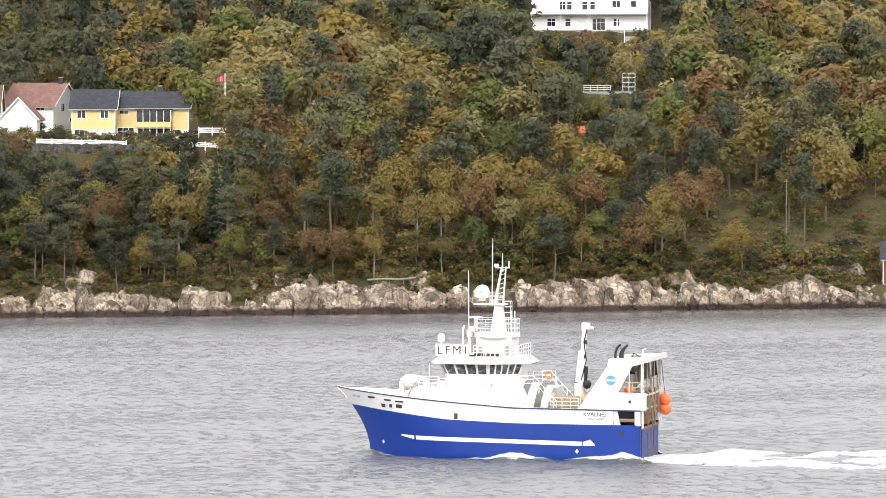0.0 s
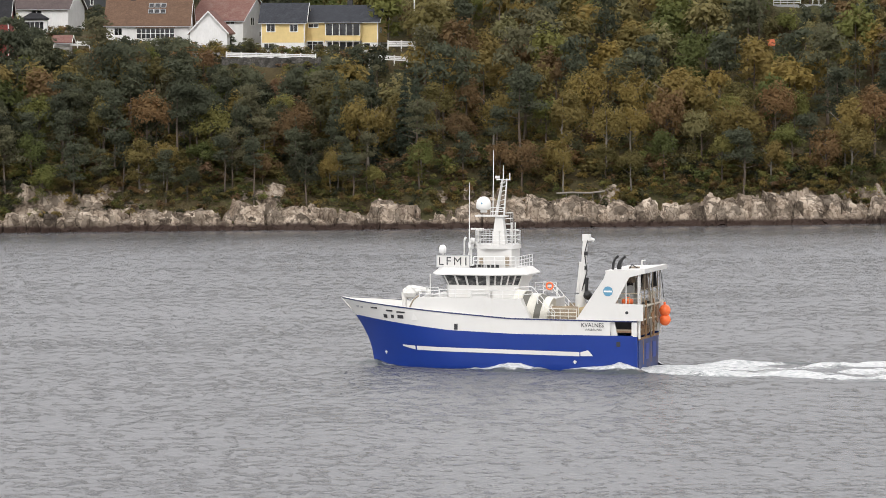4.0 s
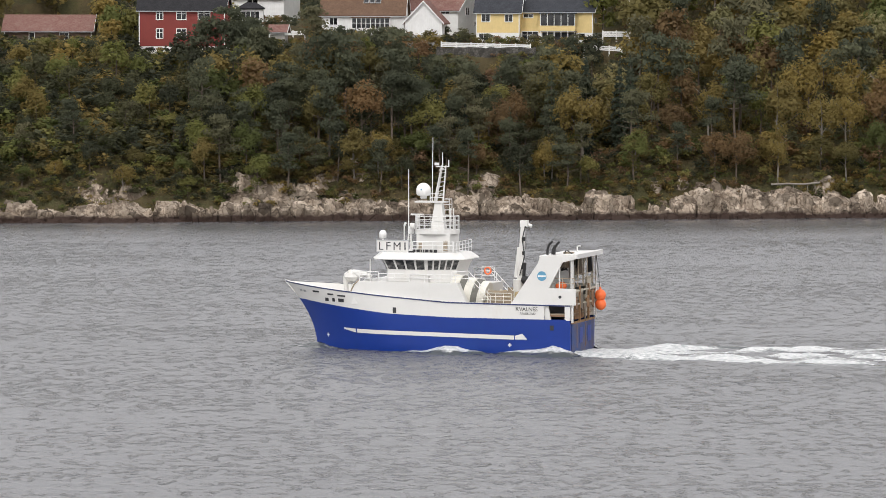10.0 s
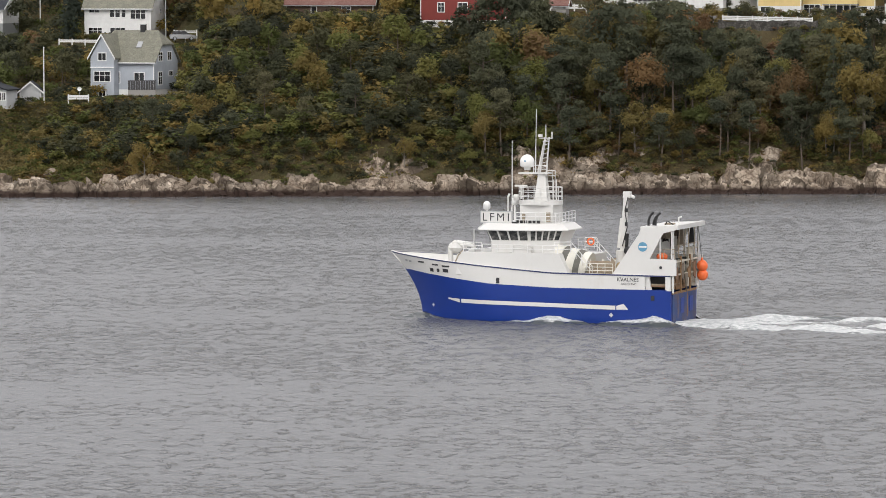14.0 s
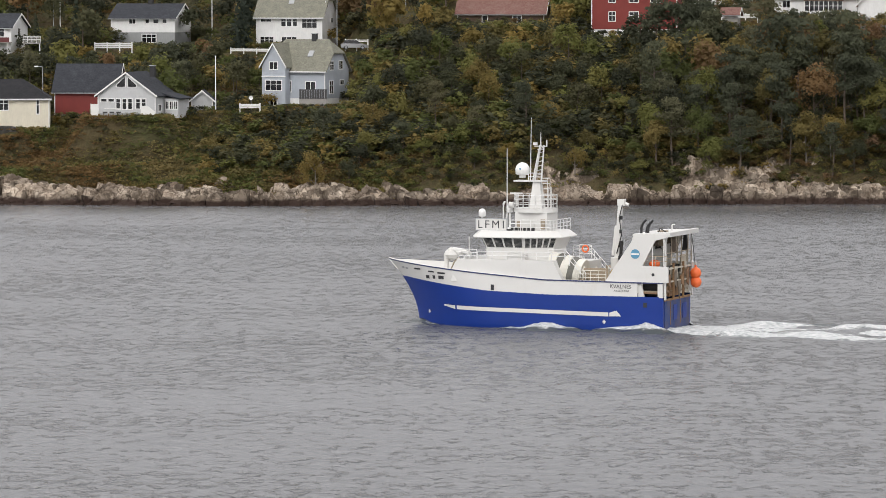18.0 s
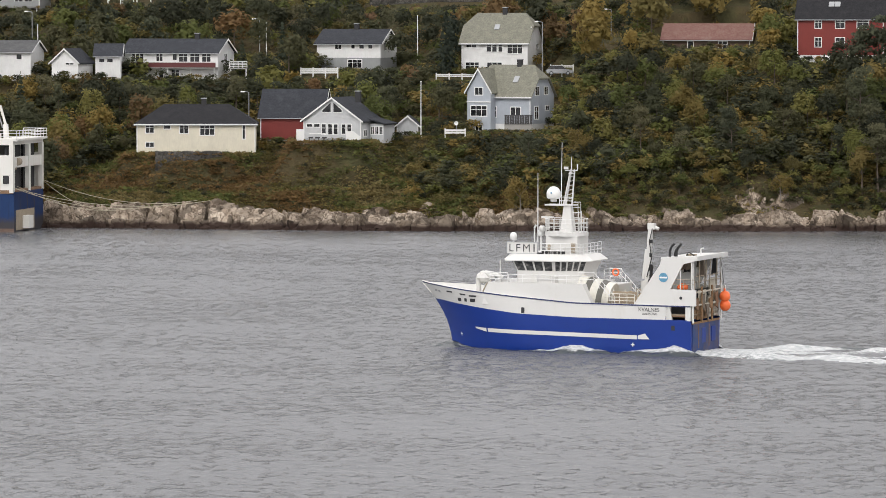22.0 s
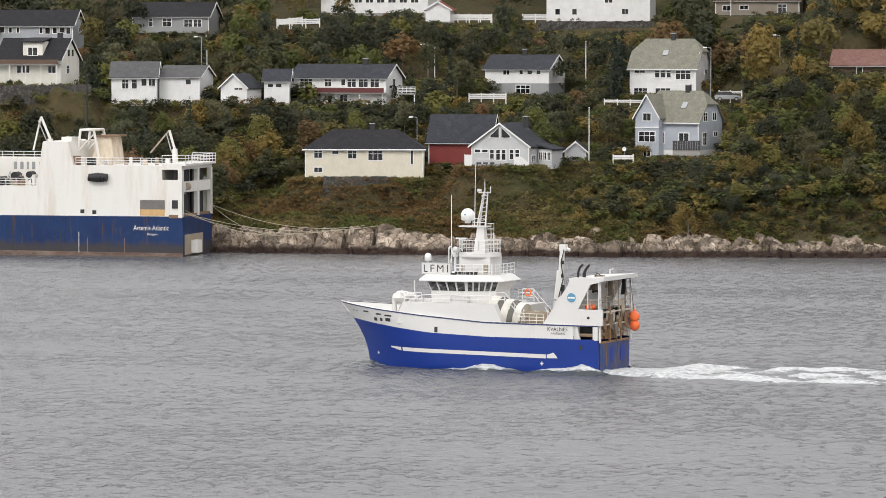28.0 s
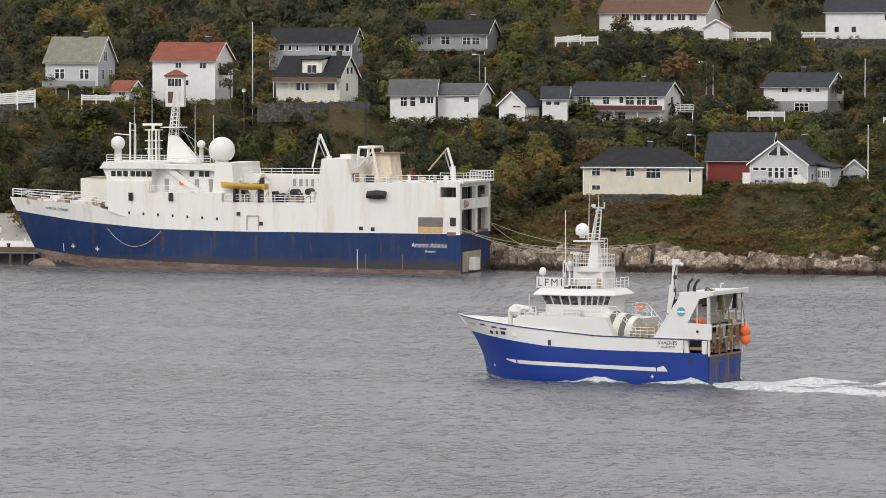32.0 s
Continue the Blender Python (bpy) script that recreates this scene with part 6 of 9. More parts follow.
def patch(m, pts, off=0.035, steps=6):
    """A four-cornered mark lying on the port side, (x, z) corners lower left, lower right, upper right, upper left."""
    a, b, c, d = pts
    vs = []
    for i in range(steps + 1):
        u = i / steps
        for p, q in ((a, b), (d, c)):
            vs.append(on_hull(p[0] + (q[0] - p[0]) * u, p[1] + (q[1] - p[1]) * u, off))
    m.add(vs, [(2 * i, 2 * i + 1, 2 * i + 3, 2 * i + 2) for i in range(steps)])
    return m


def lettering(text, width, tall, wrap):
    """Built-in font letters as a flat mesh, laid where wrap(u, v) says."""
    cu = bpy.data.curves.new("letters", "FONT")
    cu.body, cu.size, cu.resolution_u = text, 1.0, 3
    ob = new("letters", cu)
    dg = bpy.context.evaluated_depsgraph_get()
    me = ob.evaluated_get(dg).to_mesh()
    vs = [v.co.copy() for v in me.vertices]
    fs = [tuple(p.vertices) for p in me.polygons]
    ob.evaluated_get(dg).to_mesh_clear()
    bpy.data.objects.remove(ob)
    bpy.data.curves.remove(cu)
    xs, ys = [v.x for v in vs], [v.y for v in vs]
    kx, ky = width / (max(xs) - min(xs)), tall / (max(ys) - min(ys))
    return Mesh().add([wrap((v.x - min(xs)) * kx, (v.y - min(ys)) * ky) for v in vs], fs)


def build_vessel():
    v = thing("fishing_vessel", pose(*SHIP_ROWS[0][1:3], 0, rz=SHIP_ROWS[0][3]), "blue and white steel trawler under way with orange stern buoys", "fishing boat")
    hb = hull_band(lambda x: -1.3, boot, 9)
    zt = 3.05
    hb.add([(-15, s * half_beam(-15, z), z) for z in (-1.3, 0, zt) for s in (1, -1)], [(0, 1, 3, 2), (2, 3, 5, 4)])
    hb.part("lower_hull", HULLBLUE, v, "glossy cobalt blue lower hull")
    up = hull_band(boot, sheer, 3, -12.6)
    inner = hull_band(lambda x: sheer(x) - 1.0, sheer, 1, -12.6, off=-0.14)
    inner.f = [f[::-1] for f in inner.f]
    up.add(inner.v, inner.f)
    up.part("upper_hull", SHIPWHITE, v, "white upper hull with bulwark")
    for s in (1, -1):
        Mesh().hexa(*[[(-15, s * 4.12, z), (-14.5, s * 4.12, z), (-14.5, s * 3.8, z), (-15, s * 3.8, z)][::s] for z in (3.2, 4.62)]).part("stern_post", SHIPWHITE, v)
        Mesh().prism([(-12.6, s * 4.1, 3.25), (-12.6, s * 4.1, 4.62), (-12.9, s * 4.1, 4.62), (-13.2, s * 4.1, 3.25)], (0, -s * 0.2, 0)).part("quarter_plate", SHIPWHITE, v)
    hull_band(lambda x: sheer(x) - 0.09, lambda x: sheer(x) + 0.03, 1, -15, off=0.05).part("rubbing_strake", NAVYLINE, v, "thin navy line along the sheer")
    cap = Mesh()
    for sgn in (1, -1):
        vs, n = [], 40
        for i in range(n + 1):
            x = -12.6 + (13.88 + 12.6) * (1 - (1 - i / n) ** 1.6)
            y = max(0.02, half_beam(x, sheer(x)))
            vs += [(x, sgn * (y + 0.06), sheer(x) + 0.035), (x, sgn * max(0.0, y - 0.2), sheer(x) + 0.045)]
        cap.add(vs, [(2 * i, 2 * i + 2, 2 * i + 3, 2 * i + 1)[::sgn] for i in range(n)])
    cap.part("bulwark_cap", SHIPWHITE, v)
    # decks
    fd, n = Mesh(), 16
    vs = []
    for i in range(n + 1):
        x = 5.3 + 8.1 * i / n
        y = max(0.03, half_beam(x, sheer(x) - 0.75) - 0.1)
        vs += [(x, y, sheer(x) - 0.75), (x, -y, sheer(x) - 0.75)]
    fd.add(vs, [(2 * i, 2 * i + 1, 2 * i + 3, 2 * i + 2) for i in range(n)])
    fd.part("foredeck", paint("pale_deck_paint", (0.5, 0.49, 0.45), 0.7, 0.2, 1.2, 0.2, dirt=(0.3, 0.22, 0.15)), v)
    for k in range(14):
        y = -4.0 + k * 8.0 / 14
        Mesh().box(-14.9, -5.0, y + 0.02, y + 8.0 / 14 - 0.02, 3.7, 3.78).part("deck_plank", DECKWOOD, v)
    Mesh().box(-14.9, -4.2, -4.05, 4.05, 3.55, 3.69).part("deck_plate", RUST, v)
    # marks on the side
    st = Mesh()
    patch(st, [(5.55, 1.62), (-9.75, 1.38), (-9.75, 1.76), (5.55, 1.98)], steps=20)
    patch(st, [(7.05, 1.9), (5.72, 1.62), (5.72, 1.98), (7.05, 2.03)], steps=4)
    patch(st, [(-9.85, 1.4), (-11.0, 1.42), (-10.55, 1.95), (-9.85, 1.74)], steps=3)
    st.part("arrow_stripe", SHIPWHITE, v, "long white arrow stripe on blue hull")
    cr = Mesh()
    patch(cr, [(-9.15, 0.82), (-9.5, 0.82), (-9.5, 0.94), (-9.15, 0.94)])
    patch(cr, [(-9.27, 0.7), (-9.39, 0.7), (-9.39, 1.06), (-9.27, 1.06)], 0.039)
    cr.part("load_mark", SHIPWHITE, v)
    cb = Mesh()
    patch(cb, [(9.25, 1.15), (8.95, 1.15), (8.95, 1.25), (9.25, 1.25)])
    patch(cb, [(9.15, 1.02), (9.06, 1.02), (9.06, 1.38), (9.15, 1.38)], 0.039)
    cb.part("bow_mark", SHIPWHITE, v)
    patch(Mesh(), [(1.85, 3.55), (1.52, 3.55), (1.52, 4.08), (1.85, 4.08)]).part("side_port", LETTER, v, "dark opening in the side")
    for x, z, l in ((9.95, 5.28, 0.75), (8.25, 5.1, 0.7), (7.05, 5.0, 0.85)):
        sp = patch(Mesh(), [(x + l / 2 + 0.06, z - 0.12), (x - l / 2 - 0.06, z - 0.14), (x - l / 2 - 0.06, z + 0.1), (x + l / 2 + 0.06, z + 0.12)], 0.03).part("fairlead", SHIPWHITE, v)
        patch(Mesh(), [(x + l / 2, z - 0.08), (x - l / 2, z - 0.1), (x - l / 2, z + 0.05), (x + l / 2, z + 0.07)], 0.045).part("slot", LETTER, sp)
    for x, l in ((8.72, 0.42), (7.95, 0.3), (7.1, 0.62)):
        patch(Mesh(), [(x + l / 2, 4.42), (x - l / 2, 4.4), (x - l / 2, 4.72), (x + l / 2, 4.74)], 0.04).part("registration_bar", LETTER, v)
    lettering("KVALNES", 2.05, 0.36, lambda a, b: on_hull(-9.95 - a, 4.02 + b, 0.04)).part("name_letters", LETTER, v)
    lettering("AALESUND", 1.5, 0.19, lambda a, b: on_hull(-10.3 - a, 3.7 + b, 0.04)).part("port_letters", LETTER, v)
    patch(Mesh(), [(-13.15, 2.3), (-13.5, 2.3), (-13.5, 2.75), (-13.15, 2.75)]).part("hatch", LETTER, v)
    for x, z in ((11.9, 5.3), (11.4, 5.25)):
        patch(Mesh(), [(x + 0.16, z - 0.1), (x - 0.16, z - 0.1), (x - 0.16, z + 0.08), (x + 0.16, z + 0.08)], 0.035).part("mooring_pipe", STEEL, v)
    # deckhouse
    Mesh().prism([(5.95, 4.05, 4.3), (5.35, 4.05, 6.36), (-4.25, 4.2, 6.38), (-5.3, 4.2, 4.3)][::-1], (0, -8.2, 0)).part("deckhouse", SHIPWHITE, v, "white full-width deckhouse")
    for s in (1, -1):
        Mesh().prism([(5.9, s * 3.93, 5.3), (5.3, s * 3.93, 6.42), (-4.3, s * 4.24, 6.42), (-5.25, s * 4.24, 4.6)], (0, s * 0.05, 0)).part("side_plating", SHIPWHITE, v)
    # wheelhouse: an eight-sided house with outward-leaning windows and a wide brim
    def loft(levels):
        """Stacked eight-sided rings, each given by its half plan and height."""
        m, n = Mesh(), 8
        rings = [[(x, y, z) for x, y in plan] + [(x, -y, z) for x, y in plan[::-1]] for plan, z in levels]
        m.add([p for r in rings for p in r], [(k * n + i, (k + 1) * n + i, (k + 1) * n + (i + 1) % n, k * n + (i + 1) % n) for k in range(len(levels) - 1) for i in range(n)])
        m.add(rings[0], [tuple(range(n))])
        return m.add(rings[-1], [tuple(range(n))[::-1]])
    low = [(3.3, 1.7), (2.75, 3.0), (-0.95, 3.0), (-3.5, 1.7)]
    high = [(3.85, 1.85), (3.15, 3.3), (-1.0, 3.3), (-3.95, 1.85)]
    brim = [(4.5, 2.0), (3.75, 3.7), (-1.1, 3.7), (-4.45, 2.1)]
    crown = [(3.9, 1.7), (3.3, 2.95), (-0.9, 2.95), (-3.8, 1.7)]
    loft([(low, 6.38), (low, 7.45)]).part("wheelhouse", SHIPWHITE, v, "white wheelhouse")
    loft([(low, 7.45), (high, 8.44)]).part("window_band", SHIPWHITE, v)
    loft([(brim, 8.42), (brim, 8.5), (crown, 9.05)]).part("wheelhouse_roof", SHIPWHITE, v)
    def pane(a, b, u0, u1):
        """A dark window on the leaning face between two plan corners."""
        (la, ha), (lb, hb_) = a, b
        at = lambda u, w: tuple((la[i] + (lb[i] - la[i]) * u) * (1 - w) + (ha[i] + (hb_[i] - ha[i]) * u) * w for i in (0, 1))
        nx, ny = lb[1] - la[1], la[0] - lb[0]
        k = 0.03 / math.hypot(nx, ny)
        if (la[0] + lb[0]) * nx + (la[1] + lb[1]) * ny < 0:
            k = -k
        q = [(*at(u, w), 7.45 + 0.99 * w) for u, w in ((u0, 0.06), (u1, 0.06), (u1, 0.93), (u0, 0.93))]
        Mesh().prism([(x + nx * k * 0.2, y + ny * k * 0.2, z) for x, y, z in q], (nx * k, ny * k, 0)).part("wheelhouse_window", SHIPGLASS, v, "dark wheelhouse window")
    for sy in (1, -1):
        c = [((lx, sy * ly), (hx, sy * hy)) for (lx, ly), (hx, hy) in zip(low, high)]
        pane(c[0], c[1], 0.1, 0.9)
        for k in range(4):
            pane(c[1], c[2], 0.03 + 0.245 * k, 0.225 + 0.245 * k)
        for k in range(5):
            pane(c[2], c[3], 0.05 + 0.19 * k, 0.19 + 0.19 * k)
    for k in range(3):
        pane(((3.3, -1.7), (3.85, -1.85)), ((3.3, 1.7), (3.85, 1.85)), 0.03 + 0.325 * k, 0.32 + 0.325 * k)
    for s in (1, -1):
        Mesh().tube((4.35, s * 3.4, 6.4), (4.35, s * 3.4, 8.45), 0.05).part("roof_stanchion", SHIPWHITE, v)
    # call sign board on the roof
    bd = Mesh().box(0.95, 4.0, 2.44, 2.5, 9.08, 10.12).part("call_sign_board", SHIPWHITE, v, "white board with black call sign letters")
    fr = Mesh().box(0.9, 4.05, 2.42, 2.53, 9.03, 9.09).box(0.9, 4.05, 2.42, 2.53, 10.11, 10.17).box(0.9, 0.96, 2.42, 2.53, 9.09, 10.11).box(3.99, 4.05, 2.42, 2.53, 9.09, 10.11)
    fr.part("frame", STEEL, bd)
    for ch, at, wd in (("L", 0.0, 0.42), ("F", 0.7, 0.42), ("M", 1.4, 0.68), ("I", 2.45, 0.12)):
        lettering(ch, wd, 0.72, lambda a, b: (3.78 - at - a, 2.512, 9.24 + b)).part("letter", LETTER, bd)
    # upper bridge and mast
    Mesh().box(-2.7, 0.5, -1.45, 1.45, 9.05, 10.72).part("upper_house", SHIPWHITE, v)
    ring = [(-1.05 + 2.1 * math.cos(6.2832 * k / 20), 1.95 * math.sin(6.2832 * k / 20)) for k in range(20)]
    Mesh().prism([(x, y, 10.72) for x, y in ring], (0, 0, 0.36)).part("mast_platform", SHIPWHITE, v, "rounded white mast platform")
    railing(v, [(-3.2, 2.0, 9.05), (0.5, 2.6, 9.05)], 1.0, 3, 0.9, 0.035)
    railing(v, [(-3.5, 2.8, 9.05), (-3.5, -2.8, 9.05)], 1.0, 3, 0.9, 0.035)
    railing(v, [(x * 0.97 - 0.03, y * 0.97, 11.08) for x, y in ring + ring[:1]], 1.25, 3, 0.5, 0.03)
    for x, y, w, h in ((0.1, 1.5, 0.3, 0.7), (-2.3, 1.48, 0.4, 0.9), (-1.2, 1.48, 0.5, 0.5)):
        Mesh().box(x - w / 2, x + w / 2, y - 0.05, y + 0.12, 9.2, 9.2 + h).part("deck_box", GEAR if w < 0.45 else SHIPWHITE, v)
    Mesh().tube((0.75, 1.2, 11.4), (1.15, 1.2, 11.4), 0.28, 0.3, 10).part("horn", SHIPWHITE, v)
    for x in (-2.6, -2.9):
        Mesh().tube((x, 0.9, 11.1), (x, 0.9, 13.1), 0.07, 0.05, 6).part("light_post", SHIPWHITE, v)
    for k in range(6):
        Mesh().box(0.35 - k * 0.42, 0.62 - k * 0.42, 2.2, 2.4, 9.07, 9.32).part("deck_battery", BLACK, v)
    Mesh().hexa([(-1.85, -0.5, 11.05), (-0.55, -0.5, 11.05), (-0.55, 0.5, 11.05), (-1.85, 0.5, 11.05)], [(-1.55, -0.3, 13.7), (-0.9, -0.3, 13.7), (-0.9, 0.3, 13.7), (-1.55, 0.3, 13.7)]).part("mast", SHIPWHITE, v, "tapered white mast")
    Mesh().box(-1.9, 1.0, -0.75, 0.5, 13.55, 13.68).part("radome_platform", SHIPWHITE, v)
    rd = Mesh().lathe((0.42, -0.4, 13.68), [(0.001, 0.22), (0.3, 0.22), (0.3, 0.45), (0.55, 0.5), (0.66, 0.6), (0.68, 0.95)], 20)
    rd.ball((0.42, -0.4, 14.63), 0.68, 20, 1.05, 0.0).part("radome", paint("radome_shell", (0.82, 0.82, 0.8), 0.4, 0.03), v, "large white satellite dome")
    Mesh().ball((0.42, 0.26, 14.75), 0.09, 8, 1.0).part("dome_badge", TEAL, v)
    railing(v, [(-1.8, 0.45, 13.68), (-0.5, 0.45, 13.68)], 0.7, 2, 0.6)
    lt = Mesh()
    for dx, dy in ((0.0, 0.28), (0.0, -0.28), (-0.75, 0.0)):
        lt.tube((-0.85 + dx, dy, 13.6), (-1.5 + dx * 0.5, dy * 0.5, 17.0), 0.09, 0.06, 6)
    for k in range(7):
        z = 14.1 + k * 0.42
        t = (z - 13.6) / 3.4
        lt.tube((-0.85 - 0.65 * t, 0.28, z), (-1.6 - 0.28 * t, 0, z + 0.2), 0.03, 0.03, 4)
    lt.tube((-0.9, 0, 16.9), (-2.2, 0, 16.9), 0.05).tube((-1.5, -0.7, 16.6), (-1.5, 0.7, 16.6), 0.05)
    lt.tube((-1.55, 0, 17.0), (-1.55, 0, 18.2), 0.06, 0.03).tube((-2.15, 0, 16.9), (-2.15, 0, 17.5), 0.06)
    lt.box(-1.2, -0.8, -0.1, 0.1, 17.0, 17.25).part("lattice_mast", SHIPWHITE, v)
    cg = Mesh()
    for z in (11.9, 12.4, 12.9, 13.4, 13.9):
        cg.path([(-1.7, 0.35, z), (-2.35, 0.35, z), (-2.35, -0.35, z), (-1.7, -0.35, z)], 0.03, 4)
    for y in (0.35, -0.35):
        cg.tube((-2.35, y, 11.3), (-2.35, y, 13.9), 0.03, 0.03, 4)
    cg.part("ladder_cage", SHIPWHITE, v)
    Mesh().tube((-0.7, 0.5, 13.7), (-0.78, 0.5, 19.6), 0.05, 0.025, 5).part("whip_antenna", TRIM, v)
    Mesh().tube((1.08, 2.0, 9.1), (1.08, 2.0, 16.7), 0.06, 0.03, 5).part("whip_antenna", TRIM, v)
    Mesh().tube((0.9, 0.4, 12.0), (0.9, -0.2, 12.0), 0.07).box(0.3, 1.5, -0.1, 0.1, 12.35, 12.5).tube((0.85, 0, 11.2), (0.85, 0, 12.4), 0.1).part("radar_scanner", SHIPWHITE, v)
    for x, y, z, r in ((3.65, 1.8, 10.35, 0.34), (1.3, 0.6, 10.75, 0.3)):
        Mesh().tube((x, y, 9.05), (x, y, z), 0.1).lathe((x, y, z), [(0.2, -0.1), (r, 0.0), (r, 0.35)], 12).ball((x, y, z + 0.35), r, 12, 1.0, 0.0).part("small_dome", TRIM, v)
    Mesh().tube((1.9, 0.8, 9.05), (1.9, 0.8, 11.4), 0.07).tube((1.9, 0.8, 11.4), (1.75, 0.8, 11.7), 0.1).part("searchlight_pole", SHIPWHITE, v)
    Mesh().tube((1.3, 2.3, 9.05), (0.8, 2.3, 11.6), 0.04).part("stay", SHIPWHITE, v)
    Mesh().box(0.35, 0.85, 2.55, 2.75, 8.95, 9.2).part("floodlight", BLACK, v)
    # foredeck gear
    wn_ = Mesh().tube((6.2, -1.6, 5.6), (6.2, 1.9, 5.6), 0.55, 0.55, 14).box(5.6, 6.9, -1.2, 1.4, 4.9, 5.5)
    wn_.part("anchor_winch", SHIPWHITE, v)
    Mesh().path([(7.3, 1.5, 4.9), (7.4, 1.5, 6.7), (6.7, 1.5, 7.1), (5.3, 1.4, 6.9), (5.0, 1.4, 6.6)], 0.24, 8).ball((6.9, 1.5, 6.95), 0.36, 10).part("deck_crane", SHIPWHITE, v, "folded white foredeck crane")
    Mesh().path([(6.9, 1.9, 5.0), (6.4, 1.9, 6.0), (5.9, 1.9, 6.4)], 0.07, 6).part("hose", GEAR, v)
    cv, rc = Mesh(), random.Random(12)
    for px, py, pz, pr in ((6.85, 1.5, 6.6, 0.62), (6.1, 1.4, 6.85, 0.42)):
        lump = Mesh().ball((0, 0, 0), 1.0, 9, 1.0)
        cv.add([(px + pr * 1.2 * x * rc.uniform(0.72, 1.1), py + pr * y * rc.uniform(0.75, 1.1), pz + pr * 0.9 * z * rc.uniform(0.75, 1.12)) for x, y, z in lump.v], lump.f)
    cv.part("crane_cover", SHIPWHITE, v, "lumpy white tarpaulin over the foredeck crane")
    railing(v, [(5.2, 3.9, 6.4), (3.4, 3.9, 6.4)], 0.9)
    railing(v, [(3.3, 4.0, 6.4), (-4.1, 4.1, 6.4)], 0.75, 2, 1.5)
    for x in (4.6, 3.9):
        Mesh().tube((x, 3.4, 6.4), (x, 2.9, 6.4), 0.3, 0.3, 10).box(x - 0.3, x + 0.3, 2.9, 3.4, 6.38, 6.6).part("life_raft", TRIM, v)
    Mesh().box(-1.4, 0.4, 3.2, 3.9, 6.4, 7.0).part("deck_locker", SHIPWHITE, v)
    # net drums abaft the wheelhouse
    for i, (x0, x1, mt, r) in enumerate(((-3.2, -4.0, CREAMW, 1.5), (-4.0, -4.55, NETGREEN, 1.53), (-4.55, -5.3, CREAMW, 1.5), (-5.3, -5.85, NETGREEN, 1.53), (-5.85, -6.5, CREAMW, 1.48))):
        Mesh().tube((x0, 1.8, 5.65 - i * 0.14), (x1, 1.8, 5.53 - i * 0.14), r, r * 0.98, 26).part("net_drum", mt, v)
    Mesh().box(-6.4, -3.4, -3.4, 0.5, 3.8, 6.2).part("drum_housing", SHIPWHITE, v)
    for y in (3.6, -3.4):
        railing(v, [(-3.6, y, 6.4), (-5.2, y, 6.5)], 1.0)
        railing(v, [(-5.2, y, 6.5), (-7.3, y, 4.3)], 1.0, 2, 0.7)
    railing(v, [(-4.9, -1.5, 6.4), (-6.1, -1.5, 6.4)], 1.2)
    lr = Mesh()
    for i in range(16):
        a, b = 2 * math.pi * i / 16, 2 * math.pi * (i + 1) / 16
        lr.tube((-5.5 + 0.3 * math.cos(a), -1.4, 7.25 + 0.3 * math.sin(a)), (-5.5 + 0.3 * math.cos(b), -1.4, 7.25 + 0.3 * math.sin(b)), 0.085, 0.085, 6)
    lr.part("lifebuoy", ORANGE, v, "orange lifebuoy")
    for k in range(4):
        Mesh().box(-9.9, -6.8, -3.7, -3.62, 3.9 + k * 0.45, 4.25 + k * 0.45).part("wooden_board", DECKWOOD, v)
    for k in range(5):
        Mesh().box(-9.6 + k * 0.62, -9.1 + k * 0.62, 0.4, 3.2, 3.85, 4.75 - 0.1 * (k % 2)).part("fish_hatch", DECKWOOD, v)
    railing(v, [(-6.4, 3.95, 4.62), (-9.4, 3.95, 4.62)], 0.95, 3, 0.8, mat=CREAMW)
    for k in range(3):
        Mesh().box(-9.3, -6.9, 2.9, 2.98, 4.7 + k * 0.36, 5.02 + k * 0.36).part("pound_board", DECKWOOD, v)
    for x in (-6.9, -8.1, -9.3):
        Mesh().box(x - 0.07, x + 0.07, 2.84, 2.9, 3.8, 5.9).part("pound_post", CREAMW, v)
    rn = random.Random(8)
    heap = Mesh()
    for _ in range(16):
        heap.ball((rn.uniform(-9.6, -6.6), rn.uniform(-1.5, 1.8), rn.uniform(4.3, 5.5)), rn.uniform(0.35, 0.7), 8, 0.7)
    heap.part("net_heap", NETHEAP, v, "heaped ochre trawl net on deck")
    for i, x in enumerate((-6.6, -7.1)):
        Mesh().tube((x, 2.6, 3.8), (x - 0.1, 2.6, 5.3), 0.1, 0.08, 8).box(x - 0.3, x + 0.12, 2.45, 2.75, 5.2, 5.6).part("net_block", GEAR, v)
    railing(v, [(-7.4, 0.6, 3.8), (-9.6, 0.6, 3.8)], 1.3, 3, 0.8)
    # dark sheet stands in for the shade inside the quarter opening
    Mesh().box(-14.85, -12.7, 2.9, 3.0, 3.3, 4.6).part("well_dark_sheet", MASONRY, v)
    # deck crane
    ck = thing_part(v, "crane")
    Mesh().tube((-8.0, -3.0, 3.7), (-8.0, -3.0, 6.4), 0.55, 0.5, 12).part("pedestal", SHIPWHITE, ck)
    Mesh().hexa([(-8.4, -3.25, 6.3), (-7.9, -3.25, 6.3), (-7.9, -2.75, 6.3), (-8.4, -2.75, 6.3)], [(-8.6, -3.2, 11.4), (-8.25, -3.2, 11.4), (-8.25, -2.8, 11.4), (-8.6, -2.8, 11.4)]).part("boom", SHIPWHITE, ck)
